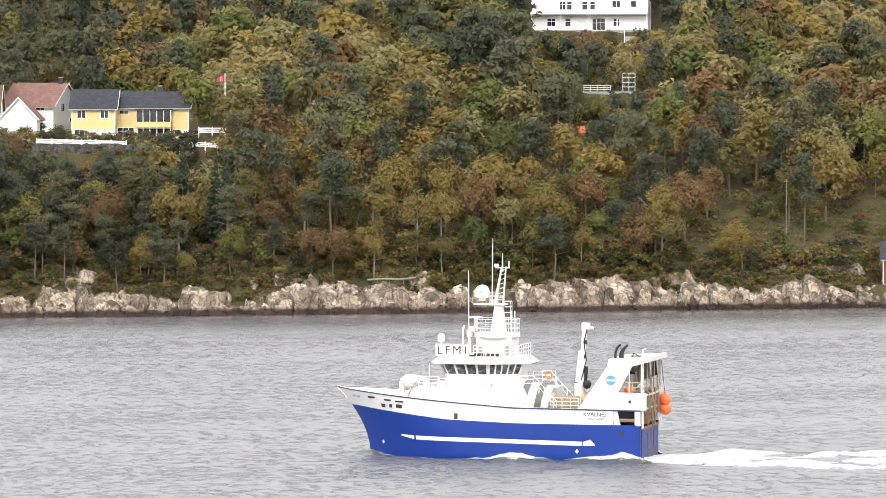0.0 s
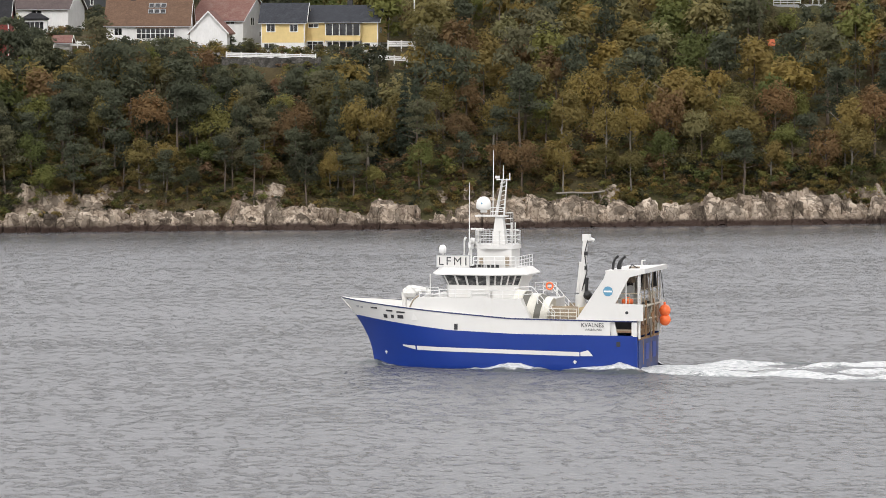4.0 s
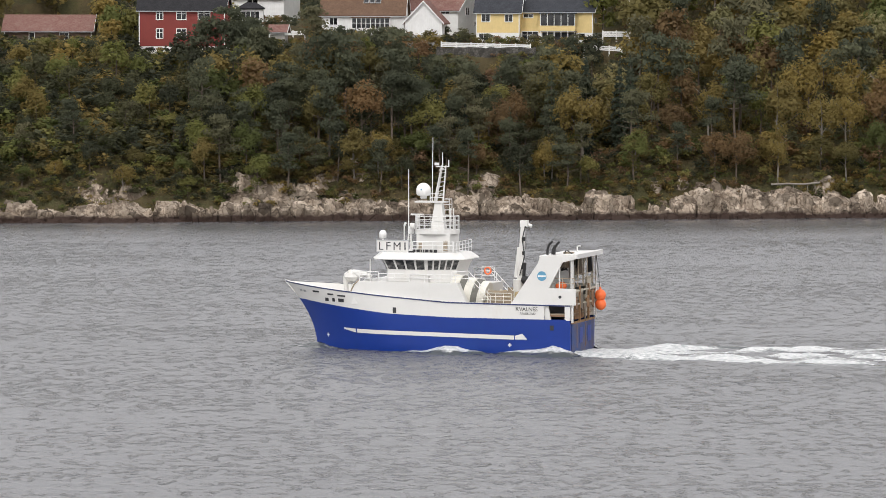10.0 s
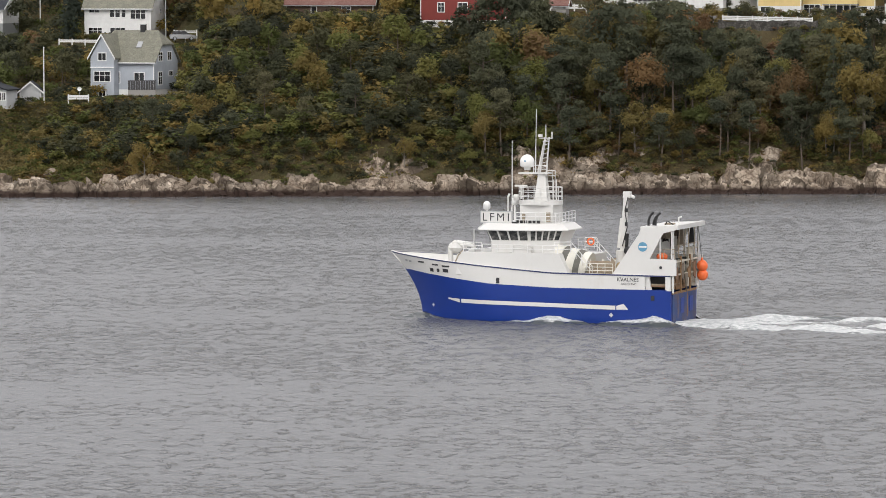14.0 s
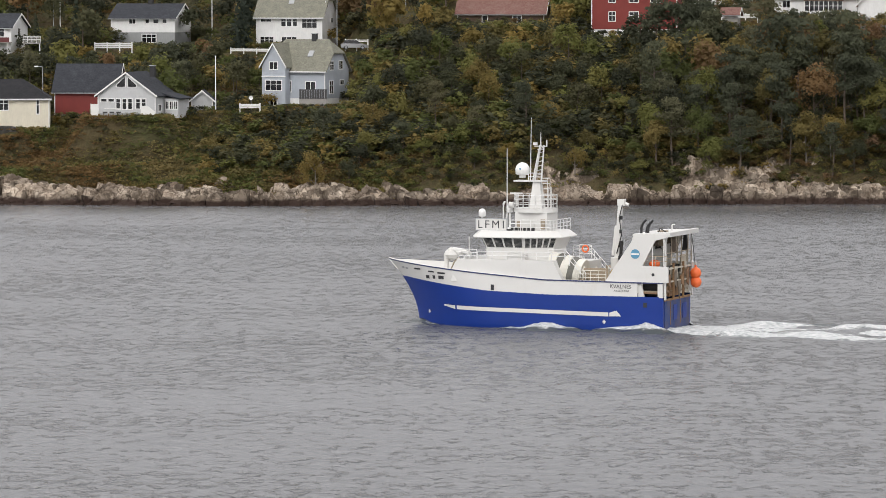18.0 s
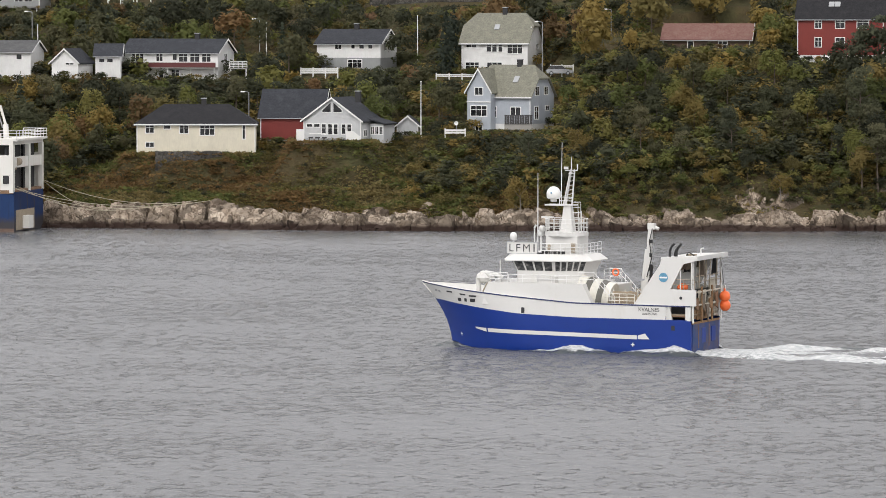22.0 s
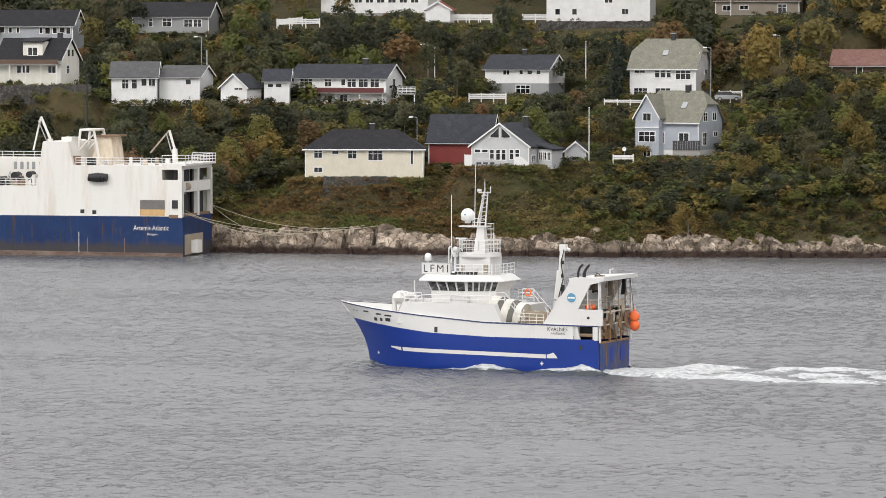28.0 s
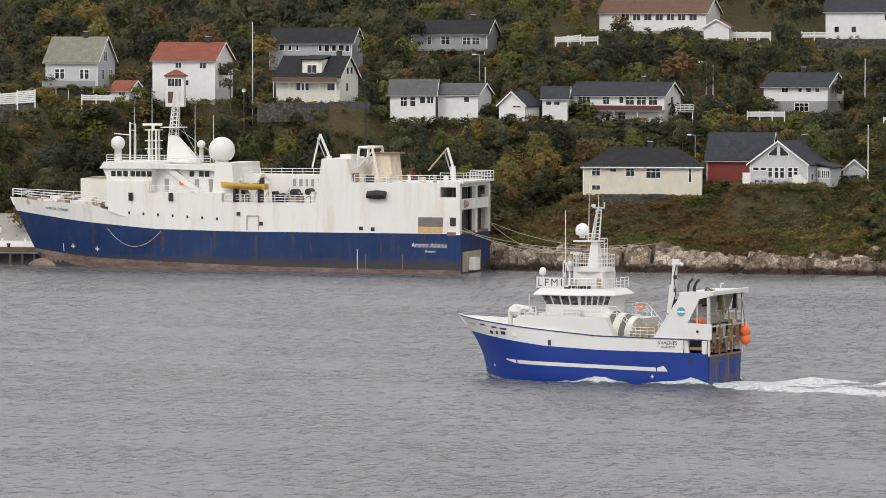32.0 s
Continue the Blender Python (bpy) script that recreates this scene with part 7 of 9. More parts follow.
    Mesh().hexa([(-7.85, -3.15, 6.6), (-7.6, -3.15, 6.6), (-7.6, -2.85, 6.6), (-7.85, -2.85, 6.6)], [(-8.1, -3.1, 9.4), (-7.9, -3.1, 9.4), (-7.9, -2.9, 9.4), (-8.1, -2.9, 9.4)]).part("lower_arm", SHIPWHITE, ck)
    Mesh().box(-8.9, -8.2, -3.25, -2.75, 11.3, 11.9).tube((-8.9, -3, 11.5), (-9.25, -3, 11.35), 0.16).part("boom_head", SHIPWHITE, ck)
    Mesh().tube((-8.6, -2.6, 6.6), (-8.7, -2.6, 8.0), 0.16).ball((-8.75, -2.6, 6.4), 0.42, 10).part("hydraulic_ram", BLACK, ck)
    for k in range(3):
        Mesh().box(-8.62 - 0.06 * k, -8.38 - 0.06 * k, -2.74, -2.62, 7.4 + 1.3 * k, 7.75 + 1.3 * k).part("hose_clamp", BLACK, ck)
    Mesh().path([(-8.2, -2.6, 6.8), (-8.7, -2.55, 8.6), (-8.45, -2.6, 10.2), (-8.75, -2.6, 11.4)], 0.05, 5).part("hydraulic_hose", BLACK, ck)
    # stern gantry
    for s in (1, -1):
        poly = [(-9.4, 4.6), (-12.0, 8.4), (-12.2, 9.0), (-15.5, 9.1), (-15.5, 8.8), (-14.3, 8.5), (-13.05, 6.15), (-15.55, 6.1), (-15.55, 4.62)]
        Mesh().prism([(x, s * 4.02, z) for x, z in (poly if s > 0 else poly)], (0, s * 0.22, 0)).part("gantry_side", SHIPWHITE, v, "sloping white gantry side plate")
    Mesh().hexa([(-15.6, -4.2, 9.0), (-12.1, -4.2, 8.92), (-12.1, 4.2, 8.92), (-15.6, 4.2, 9.0)], [(-15.6, -4.2, 9.2), (-12.1, -4.2, 9.08), (-12.1, 4.2, 9.08), (-15.6, 4.2, 9.2)]).part("gantry_roof", SHIPWHITE, v)
    Mesh().box(-15.75, -15.35, -4.3, 4.3, 8.85, 9.25).part("gantry_beam", SHIPWHITE, v)
    Mesh().tube((-12.37, 4.23, 7.23), (-12.37, 4.275, 7.23), 0.44, 0.44, 24).part("badge", TEAL, v, "round teal badge")
    Mesh().box(-12.75, -12.0, 4.27, 4.285, 7.15, 7.3).part("badge_wave", TRIM, v)
    Mesh().tube((-14.1, 4.23, 5.35), (-14.1, 4.28, 5.35), 0.14, 0.14, 12).part("scupper", LETTER, v)
    for x, y, z in ((-12.5, 2.9, 10.4), (-12.8, 2.3, 10.15), (-13.1, 2.7, 10.35)):
        Mesh().path([(x, y, 9.0), (x - 0.02, y, z - 0.75), (x - 0.18, y, z - 0.35), (x - 0.5, y, z - 0.05)], 0.115, 10).part("exhaust_pipe", BLACK, v, "black curved exhaust pipe")
    Mesh().path([(-13.7, 1.6, 9.1), (-13.9, 1.6, 9.5), (-14.5, 1.6, 9.15)], 0.05).part("roof_hose", BLACK, v)
    Mesh().box(-14.5, -13.6, 1.0, 1.5, 9.1, 9.3).part("roof_locker", GEAR, v)
    Mesh().path([(-14.2, -1, 9.1), (-14.2, -1, 9.7), (-14.5, -1, 9.75)], 0.06).part("roof_lamp", SHIPWHITE, v)
    for y in (3.9, 1.5, -1.4, -3.9):
        Mesh().box(-15.25, -15.1, y - 0.1, y + 0.1, 3.0, 6.3 if abs(y) < 3.5 else 9.0).part("gate_post", GATERUST if abs(y) < 3.5 else SHIPWHITE, v)
    for z in (4.55, 5.75):
        Mesh().box(-15.22, -15.08, -3.7, 3.7, z, z + 0.14).part("gate_rail", OLDBOARD, v)
    for y0, y1, z0, z1 in ((3.7, 2.4, 3.3, 4.2), (2.0, 0.8, 3.2, 4.9), (0.4, -0.8, 3.2, 4.3), (-1.2, -2.4, 3.3, 5.3), (-2.8, -3.8, 3.3, 4.6), (1.3, -0.6, 4.75, 5.9), (-1.6, -3.2, 4.8, 6.9)):
        Mesh().box(-14.9, -14.75, y1, y0, z0, z1).part("gate_panel", GATERUST if z0 < 3.25 or y0 > 3 else OLDBOARD, v)
    # black sheet put in for the shaded void behind the gate posts
    Mesh().box(-14.5, -14.4, -3.9, 3.9, 3.8, 6.0).part("stern_void_sheet", BLACK, v)
    Mesh().box(-12.7, -12.6, -3.9, 3.9, 5.6, 8.9).part("gantry_bulkhead", SHIPWHITE, v)
    for x, y, z, h in ((-14.6, 2.5, 7.6, 0.75), (-14.2, -1.2, 7.9, 0.6)):
        Mesh().prism([(x, y, z - h), (x - 0.25, y + h * 0.8, z), (x, y, z + h), (x + 0.25, y - h * 0.8, z)], (0.1, 0.06, 0)).part("trawl_board", NETGREEN, v, "dark hanging trawl board")
    railing(v, [(-15.2, 3.8, 6.3), (-15.2, -3.8, 6.3)], 1.0, 2, 1.5, mat=GEAR)
    railing(v, [(-13.2, 4.1, 6.15), (-15.4, 4.1, 6.15)], 0.9, 2, 1.0, mat=GEAR)
    rng = random.Random(4)
    for k in range(9):
        y, x, z = 3.0 - k * 0.75, -13.6 - rng.uniform(0, 1.5), 8.9
        l = rng.uniform(0.9, 2.0)
        Mesh().hexa([(x - 0.25, y - 0.25, z - l), (x + 0.3, y - 0.2, z - l + 0.2), (x + 0.25, y + 0.25, z - l), (x - 0.3, y + 0.2, z - l + 0.15)],
                    [(x - 0.12, y - 0.1, z), (x + 0.12, y - 0.1, z), (x + 0.12, y + 0.1, z), (x - 0.12, y + 0.1, z)]).part("hanging_net", (NET, GEAR, BLACK)[k % 3], v)
    for y in (2.6, 0.7, -0.4, -2.3):
        Mesh().tube((-15.3, y, 6.2), (-15.35, y, 8.9), 0.05, 0.05, 6).part("gantry_strut", GEAR, v)
    for y, z, l in ((2.9, 5.1, 1.0), (1.1, 5.4, 1.4), (-0.9, 5.0, 0.9), (-2.6, 5.5, 1.5)):
        Mesh().prism([(-15.28, y - 0.35, z - l), (-15.28, y + 0.3, z - l * 0.8), (-15.28, y + 0.38, z), (-15.28, y - 0.3, z + 0.2)], (0.14, 0, 0)).part("hung_net", (GATERUST, NET, RUST, NETHEAP)[int(y) % 4], v)
    for x in (-12.9, -14.0, -15.1):
        Mesh().tube((x, 4.1, 6.15), (x, 4.1, 8.75), 0.06, 0.06, 6).part("gantry_strut", SHIPWHITE, v)
    Mesh().ball((-13.9, 3.2, 6.3), 0.55, 12, 0.7).part("deck_buoy", ORANGE, v, "orange buoy on deck")
    for y, z in ((-3.4, 5.1), (-3.5, 4.25)):
        Mesh().ball((-15.75, y, z), 0.52, 18, 1.05).tube((-15.75, y, z + 0.5), (-15.7, y, z + 0.75), 0.1).part("stern_buoy", ORANGE, v, "orange net buoy hung at the stern")
    Mesh().path([(-15.7, -3.4, 5.8), (-15.6, -3.3, 6.9), (-15.4, -3.2, 8.8)], 0.03, 4).part("buoy_line", BLACK, v)
    Mesh().box(-15.06, -15.004, -3.6, 3.6, 0.1, 2.85).part("stern_ramp", RAMPRUST, v, "rust-stained stern ramp")
    Mesh().box(-15.12, -15.0, -3.7, 3.7, 2.86, 3.06).part("ramp_sill", GATERUST, v)
    # a scrap of net over the gate, and the worn hawse pipe on the quarter
    Mesh().prism([(-15.3, 0.6, 4.6), (-15.3, -0.4, 4.6), (-15.3, -0.1, 2.9)], (0.1, 0, 0)).part("net_scrap", NET, v)
    for y, w in ((0.6, 0.5), (-2.1, 0.55)):
        Mesh().box(-15.1, -15.06, y - w, y + w, 1.0, 2.4).part("ramp_panel", HULLBLUE, v)
    for y in (-0.9, 2.0):
        Mesh().box(-15.09, -15.06, y - 0.05, y + 0.05, 0.6, 2.75).part("ramp_rib", GATERUST, v)
    return v


def thing_part(parent, name):
    """An empty part that gathers the pieces of one fitting."""
    return Mesh().box(-8.5, -7.5, -3.5, -2.5, 3.7, 3.8).part(name, SHIPWHITE, parent)


def foam_mat():
    """Broken water: white foam where it is thick, dark water between."""
    m, nt, b = base_mat("sea_foam", 0.75)
    co = nt.nodes.new("ShaderNodeTexCoord").outputs["Object"]
    n1 = noise_at(nt, co, 0.5, 8, 0.74, (0.22, 1.1, 1))
    n2 = noise_at(nt, co, 2.6, 5, 0.7, (0.6, 1, 1))
    nt.links.new(ramp(nt, n2, [(0.35, (0.36, 0.39, 0.4)), (0.62, (0.78, 0.79, 0.79))]), b.inputs["Base Color"])
    bumped(nt, b, n2, 1.0, 0.3)
    sea = nt.nodes.new("ShaderNodeBsdfPrincipled")
    sea.inputs["Base Color"].default_value, sea.inputs["Roughness"].default_value, sea.inputs["IOR"].default_value = (0.07, 0.08, 0.083, 1), 0.08, 1.333
    bp = nt.nodes.new("ShaderNodeBump")
    bp.inputs["Distance"].default_value = 0.15
    nt.links.new(noise_at(nt, co, 1.2, 3, 0.5), bp.inputs["Height"])
    nt.links.new(bp.outputs["Normal"], sea.inputs["Normal"])
    at = nt.nodes.new("ShaderNodeAttribute")
    at.attribute_name = "thick"
    s = nt.nodes.new("ShaderNodeMath")
    s.operation = "ADD"
    nt.links.new(mixc(nt, 0.3, n1, n2), s.inputs[0])
    nt.links.new(at.outputs["Fac"], s.inputs[1])
    fac = ramp(nt, s.outputs[0], [(0.88, (0, 0, 0)), (1.06, (1, 1, 1))])
    mx = nt.nodes.new("ShaderNodeMixShader")
    nt.links.new(fac, mx.inputs[0])
    nt.links.new(sea.outputs[0], mx.inputs[1])
    nt.links.new(b.outputs[0], mx.inputs[2])
    nt.links.new(mx.outputs[0], nt.nodes["Material Output"].inputs["Surface"])
    return m


def build_wake():
    """Churned water astern and along the side, carried along with the vessel; its rims dip under the sea."""
    root = thing("wake", pose(*SHIP_ROWS[0][1:3], 0, rz=SHIP_ROWS[0][3]), "white churned wake and bow wave of the moving trawler", "wake")
    foam = foam_mat()

    def sheet(name, X, Y, Z, thick, flip=False):
        q = grid_quads(X.shape[1], X.shape[0])
        me = quick_mesh(name, np.stack([X, Y, Z], -1).reshape(-1, 3), q[:, ::-1] if flip else q, foam, True)
        me.attributes.new("thick", "FLOAT", "POINT").data.foreach_set("value", thick.astype(np.float32).ravel())
        new(name, me).parent = root

    X, Y = np.meshgrid(np.arange(-110, -14.6, 0.4), np.arange(-16, 16.1, 0.4))
    back = -X - 15
    half = np.minimum(3.4 + 4.2 * (1 - np.exp(-back / 8)) + 0.14 * back, 13.2)
    rim = np.clip((half + 1.5 - np.abs(Y)) / 2.5, 0, 1)
    fade = np.clip((X + 110) / 40, 0, 1) * rim
    crest = 0.17 * np.sin(2 * math.pi * (back - 0.9 * np.abs(Y)) / 8.5 + 0.8 * fractal(X, Y, 9, 2, 6)) * np.exp(-back / 70)
    Z = -0.25 + fade * (0.32 + crest + 0.4 * fractal(X * 0.6, Y, 2.2, 4, 2) + 0.2 * np.exp(-(back / 6) ** 2))
    arms = np.exp(-((np.abs(Y) - half * 0.72) / 1.7) ** 2)
    Z = Z + fade * 0.5 * np.exp(-((np.abs(Y) - half * 0.95) / 1.2) ** 2) * np.clip(back / 8, 0, 1) * np.clip(0.3 + 1.6 * fractal(X, Y, 6, 2, 15), 0, 1)
    core = np.exp(-(Y / 3.2) ** 2)
    thick = 0.3 + 0.16 * np.exp(-back / 12) + 0.23 * arms + 0.14 * core * np.exp(-back / 30) - 0.0003 * back + 0.25 * crest + 0.4 * np.exp(-back / 3.5)
    thick = thick - 0.6 * np.clip(np.abs(Y) / half - 0.72, 0, 1)
    thick = thick + 0.2 * fractal(X * 0.45, Y, 3.2, 3, 27) + 0.05
    sheet("stern_wash", X, Y - 0.13 * back, Z, thick)
    xs = np.arange(-16, 13.4, 0.3)
    for s in (1, -1):
        X, O = np.meshgrid(xs, np.arange(-0.3, 3.4, 0.2))
        hbv = np.array([half_beam(float(a), 0.2) for a in xs])[None, :]
        Y = s * (hbv + O)
        lump = np.exp(-((X + 3.4) / 2.4) ** 2) * 0.72 + np.exp(-((X - 10.3) / 1.5) ** 2) * 0.5 + np.clip((-X - 8.5) / 5, 0, 1) * 0.72 * np.clip((X + 15.8) / 2.2, 0, 1)
        Z = -0.16 + (0.1 + 0.22 * np.clip((-X - 3) / 7, 0, 1) + lump * 0.9) * np.exp(-(np.clip(O, 0, 9) / 1.5) ** 2) + 0.22 * fractal(X, O * 3, 1.2, 3, 7) * np.clip(3 - O, 0, 1)
        thick = 0.28 + 0.6 * lump - 0.52 * np.exp(-((X - 11.2) / 1.8) ** 2) - 0.3 * np.clip(O - 0.2, 0, 9) + 0.12 * np.exp(-((O - 0.5) / 0.5) ** 2)
        sheet("side_wash", X, Y, Z, thick, s < 0)
    return root


vessel = build_vessel()
wake = build_wake()


# ---- the moored survey ship: x forward from the transom, y to port from the middle line ----
OLDWHITE = paint("worn_white_ship_paint", (0.72, 0.71, 0.67), 0.5, 0.07, 0.3, 0.08, dirt=(0.46, 0.34, 0.22), stretch=(1.8, 1.8, 0.2), amount=0.55)
def hull_mat():
    """Navy ship paint, faded in patches, with rust runs under the deck line and scuffed grey-brown near the water."""
    m, nt, b = base_mat("worn_navy_hull", 0.55, 0, 0.3)
    co = nt.nodes.new("ShaderNodeTexCoord").outputs["Object"]
    n1 = noise_at(nt, co, 0.22, 5, 0.65)
    n2 = noise_at(nt, co, 0.9, 6, 0.75, (1.4, 1.4, 0.12))
    n3 = noise_at(nt, co, 0.5, 6, 0.8)
    col = ramp(nt, n1, [(0.3, (0.005, 0.021, 0.085)), (0.7, (0.009, 0.036, 0.12))])
    col = mixc(nt, ramp(nt, n2, [(0.55, (0, 0, 0)), (0.66, (0.85, 0.85, 0.85))]), col, (0.075, 0.048, 0.03))
    col = mixc(nt, ramp(nt, n2, [(0.3, (0.75, 0.75, 0.75)), (0.42, (0, 0, 0))]), col, (0.009, 0.012, 0.02))
    col = mixc(nt, ramp(nt, n3, [(0.6, (0, 0, 0)), (0.7, (0.45, 0.45, 0.45))]), col, (0.03, 0.055, 0.1))
    sep = nt.nodes.new("ShaderNodeSeparateXYZ")
    nt.links.new(co, sep.inputs[0])
    k = nt.nodes.new("ShaderNodeMath")
    k.operation = "MULTIPLY_ADD"
    nt.links.new(n3, k.inputs[0])
    k.inputs[1].default_value = -2.6
    nt.links.new(sep.outputs["Z"], k.inputs[2])
    col = mixc(nt, ramp(nt, k.outputs[0], [(0.0, (0.85, 0.85, 0.85)), (0.9, (0, 0, 0))]), col, (0.05, 0.042, 0.036))
    nt.links.new(col, b.inputs["Base Color"])
    bumped(nt, b, n3, 0.2, 0.05)
    return m


BOOTTOP = paint("rusty_boot_topping", (0.115, 0.075, 0.058), 0.8, 0.6, 0.7, 0.3, dirt=(0.3, 0.25, 0.2), amount=0.9, stretch=(0.5, 0.5, 1.6))
OLDBLUE = hull_mat()
RUSTYCREAM = paint("rust_stained_cream", (0.62, 0.54, 0.42), 0.7, 0.2, 0.9, 0.2, dirt=(0.3, 0.13, 0.06), stretch=(1.4, 1.4, 0.4), amount=0.8)
YELLOWPAINT = paint("lifeboat_yellow", (0.6, 0.36, 0.05), 0.5, 0.15, 1)
HATCHGREY = paint("weathered_hatch_grey", (0.15, 0.14, 0.13), 0.7, 0.3, 1.2, 0.2)
SILLPAINT = paint("faded_ochre_paint", (0.55, 0.36, 0.16), 0.7, 0.3, 1.5, 0.1, dirt=(0.3, 0.14, 0.06))
ROPE = paint("pale_rope", (0.42, 0.38, 0.28), 0.9, 0.2, 4)
# near-black: shade inside openings as colour, also dark streaks and the quay wall
NEARBLACK = paint("near_black_paint", (0.03, 0.03, 0.032), 0.8, 0.3, 2)


def ship_beam(x, z):
    zc = max(0.0, min(z, 10.5))
    xs = 67.4 + 5.6 * (zc / 10.3) ** 0.9 + min(0.0, z) * 0.5
    x0 = 38 + 10 * zc / 10
    if x <= x0:
        return 7.5 * (1 - 0.04 * max(0.0, (4 - x) / 4) ** 2)
    return 7.5 * (1 - min(1.0, (x - x0) / (xs - x0)) ** 2.2)


def ship_band(zlow, zhigh, rows, off=0.0, x0=0.0, cols=50):
    m = Mesh()
    for sgn in (1, -1):
        vs = []
        for k in range(rows + 1):
            for i in range(cols + 1):
                u = 1 - (1 - i / cols) ** 1.3
                xa = x0 + u * (70 - x0)
                z = zlow(xa) + (zhigh(xa) - zlow(xa)) * k / rows
                xe = 67.4 + 5.6 * (max(0, z) / 10.3) ** 0.9 + min(0.0, z) * 0.5
                xx = x0 + u * (xe - x0)
                vs.append((xx, sgn * (ship_beam(xx, z) + off), z))
        fs = []
        for k in range(rows):
            for i in range(cols):
                q = (k * (cols + 1) + i, k * (cols + 1) + i + 1, (k + 1) * (cols + 1) + i + 1, (k + 1) * (cols + 1) + i)
                fs.append(q if sgn < 0 else q[::-1])
        m.add(vs, fs, True)
    return m


def mark(m, x0, x1, z0, z1, off=0.03):
    m.add([(x0, ship_beam(x0, z0) + off, z0), (x1, ship_beam(x1, z0) + off, z0), (x1, ship_beam(x1, z1) + off, z1), (x0, ship_beam(x0, z1) + off, z1)], [(0, 1, 2, 3)])
    return m


def dome(parent, x, y, z, r, base, label="white satellite dome"):
    """A radome with its foot; z is the middle of the ball."""
    m = Mesh().ball((x, y, z), r, 22, 1.0, -0.75)
    m.lathe((x, y, base), [(r * 0.55, 0), (r * 0.5, z - base - r * 0.7), (r * 0.66, z - base - r * 0.72)], 16)
    m.part("radome", SHIPWHITE, parent, label)


def build_ship():
    s = thing("survey_ship", pose(-120.14, 644.7, 0, rz=173.5), "large worn navy and white survey ship moored at the quay", "ship")
    blue = lambda x: lerp(x, [0, 34, 46, 58, 72], [5.75, 5.7, 5.9, 6.8, 8.3])
    top = lambda x: lerp(x, [0, 52, 55, 64, 73], [6.4, 8.2, 9.3, 9.7, 10.3])
    ship_band(lambda x: -2.0, lambda x: lerp(x, [0, 30, 60, 70], [0.5, 0.65, 1.5, 2.5]), 2, 0.012).part("boot_topping", BOOTTOP, s, "rust-red waterline band")
    lo = ship_band(lambda x: -2.0, blue, 8)
    lo.add([(0, y, z) for z in (-2.0, 5.7) for y in (7.2, -7.2)], [(0, 1, 3, 2)])
    lo.part("lower_hull", OLDBLUE, s, "navy hull streaked with rust")
    up = ship_band(blue, top, 4)
    inn = ship_band(lambda x: top(x) - 1.2, top, 1, -0.2)
    up.add(inn.v, [f[::-1] for f in inn.f])
    up.part("upper_hull", OLDWHITE, s)
    bulb, n = Mesh(), 14
    ring = [(x, r) for x, r in ((62.0, 1.5), (65.0, 1.75), (67.5, 1.7), (69.0, 1.35), (69.9, 0.75), (70.2, 0.05))]
    bulb.add([(x, r * 0.8 * math.cos(2 * math.pi * i / n), -0.55 + r * math.sin(2 * math.pi * i / n)) for x, r in ring for i in range(n)],
             [(k * n + i, k * n + (i + 1) % n, (k + 1) * n + (i + 1) % n, (k + 1) * n + i) for k in range(len(ring) - 1) for i in range(n)], True)
    bulb.part("bulbous_bow", BOOTTOP, s, "rust-stained bulbous forefoot at the waterline")
    fd = Mesh()
    vs = []
    for i in range(17):
        x = 52 + 20.3 * i / 16
        y = max(0.05, ship_beam(x, 9.0) - 0.15)
        vs += [(x, y, top(x) - 1.1), (x, -y, top(x) - 1.1)]
    fd.add(vs, [(2 * i, 2 * i + 1, 2 * i + 3, 2 * i + 2) for i in range(16)])
    fd.part("foredeck", CONCRETE, s)
    W = 7.42
    def block(name, prof, w=W, mat=None, label=""):
        Mesh().prism([(x, -w, z) for x, z in prof], (0, 2 * w, 0)).part(name, mat or OLDWHITE, s, label)
    block("forward_house", [(36.5, 6.6), (47.0, 7.4), (52.0, 7.7), (54.3, 8.5), (54.6, 12.9), (47.8, 12.9), (47.8, 11.2), (36.5, 11.2)], 7.3)
    block("wheelhouse", [(47.6, 11.2), (54.5, 12.9), (55.3, 14.7), (47.6, 14.7)], 6.9, label="white wheelhouse of the survey ship")
    block("after_cabin", [(38.2, 11.2), (47.6, 11.2), (47.6, 14.6), (38.4, 14.4)], 4.9)
    block("wheelhouse_roof", [(46.6, 14.7), (55.7, 14.7), (55.0, 15.7), (47.2, 15.6)], 7.3)
    block("after_roof", [(38.0, 14.45), (46.6, 14.7), (46.6, 15.3), (38.2, 15.2)], 5.9)
    Mesh().hexa([(40.0, 5.0, 11.2), (41.4, 5.0, 11.2), (41.4, 5.5, 11.2), (40.0, 5.5, 11.2)], [(45.4, 5.0, 15.2), (46.8, 5.0, 15.2), (46.8, 5.5, 15.2), (45.4, 5.5, 15.2)]).part("roof_brace", OLDWHITE, s)
    Mesh().tube((43.6, 4.9, 12.6), (43.6, 5.05, 12.6), 0.4, 0.4, 14).part("lifebuoy", ORANGE, s, "orange lifebuoy on the cabin wall")
    for x in (46.3, 41.6, 39.4):
        Mesh().box(x - 0.7, x, 4.88, 4.93, 11.3, 13.2).part("cabin_door", GREY, s)
    block("funnel_casing", [(34.8, 9.5), (38.6, 9.5), (38.0, 15.6), (35.4, 15.6)], 6.0)
    block("mid_deck", [(21.0, 5), (36.5, 5), (36.5, 9.95), (21.8, 9.95)])
    block("high_block", [(16.2, 5.0), (22.6, 5.0), (22.0, 9.95), (21.0, 16.4), (17.2, 16.4), (16.4, 13.0)], 7.46)
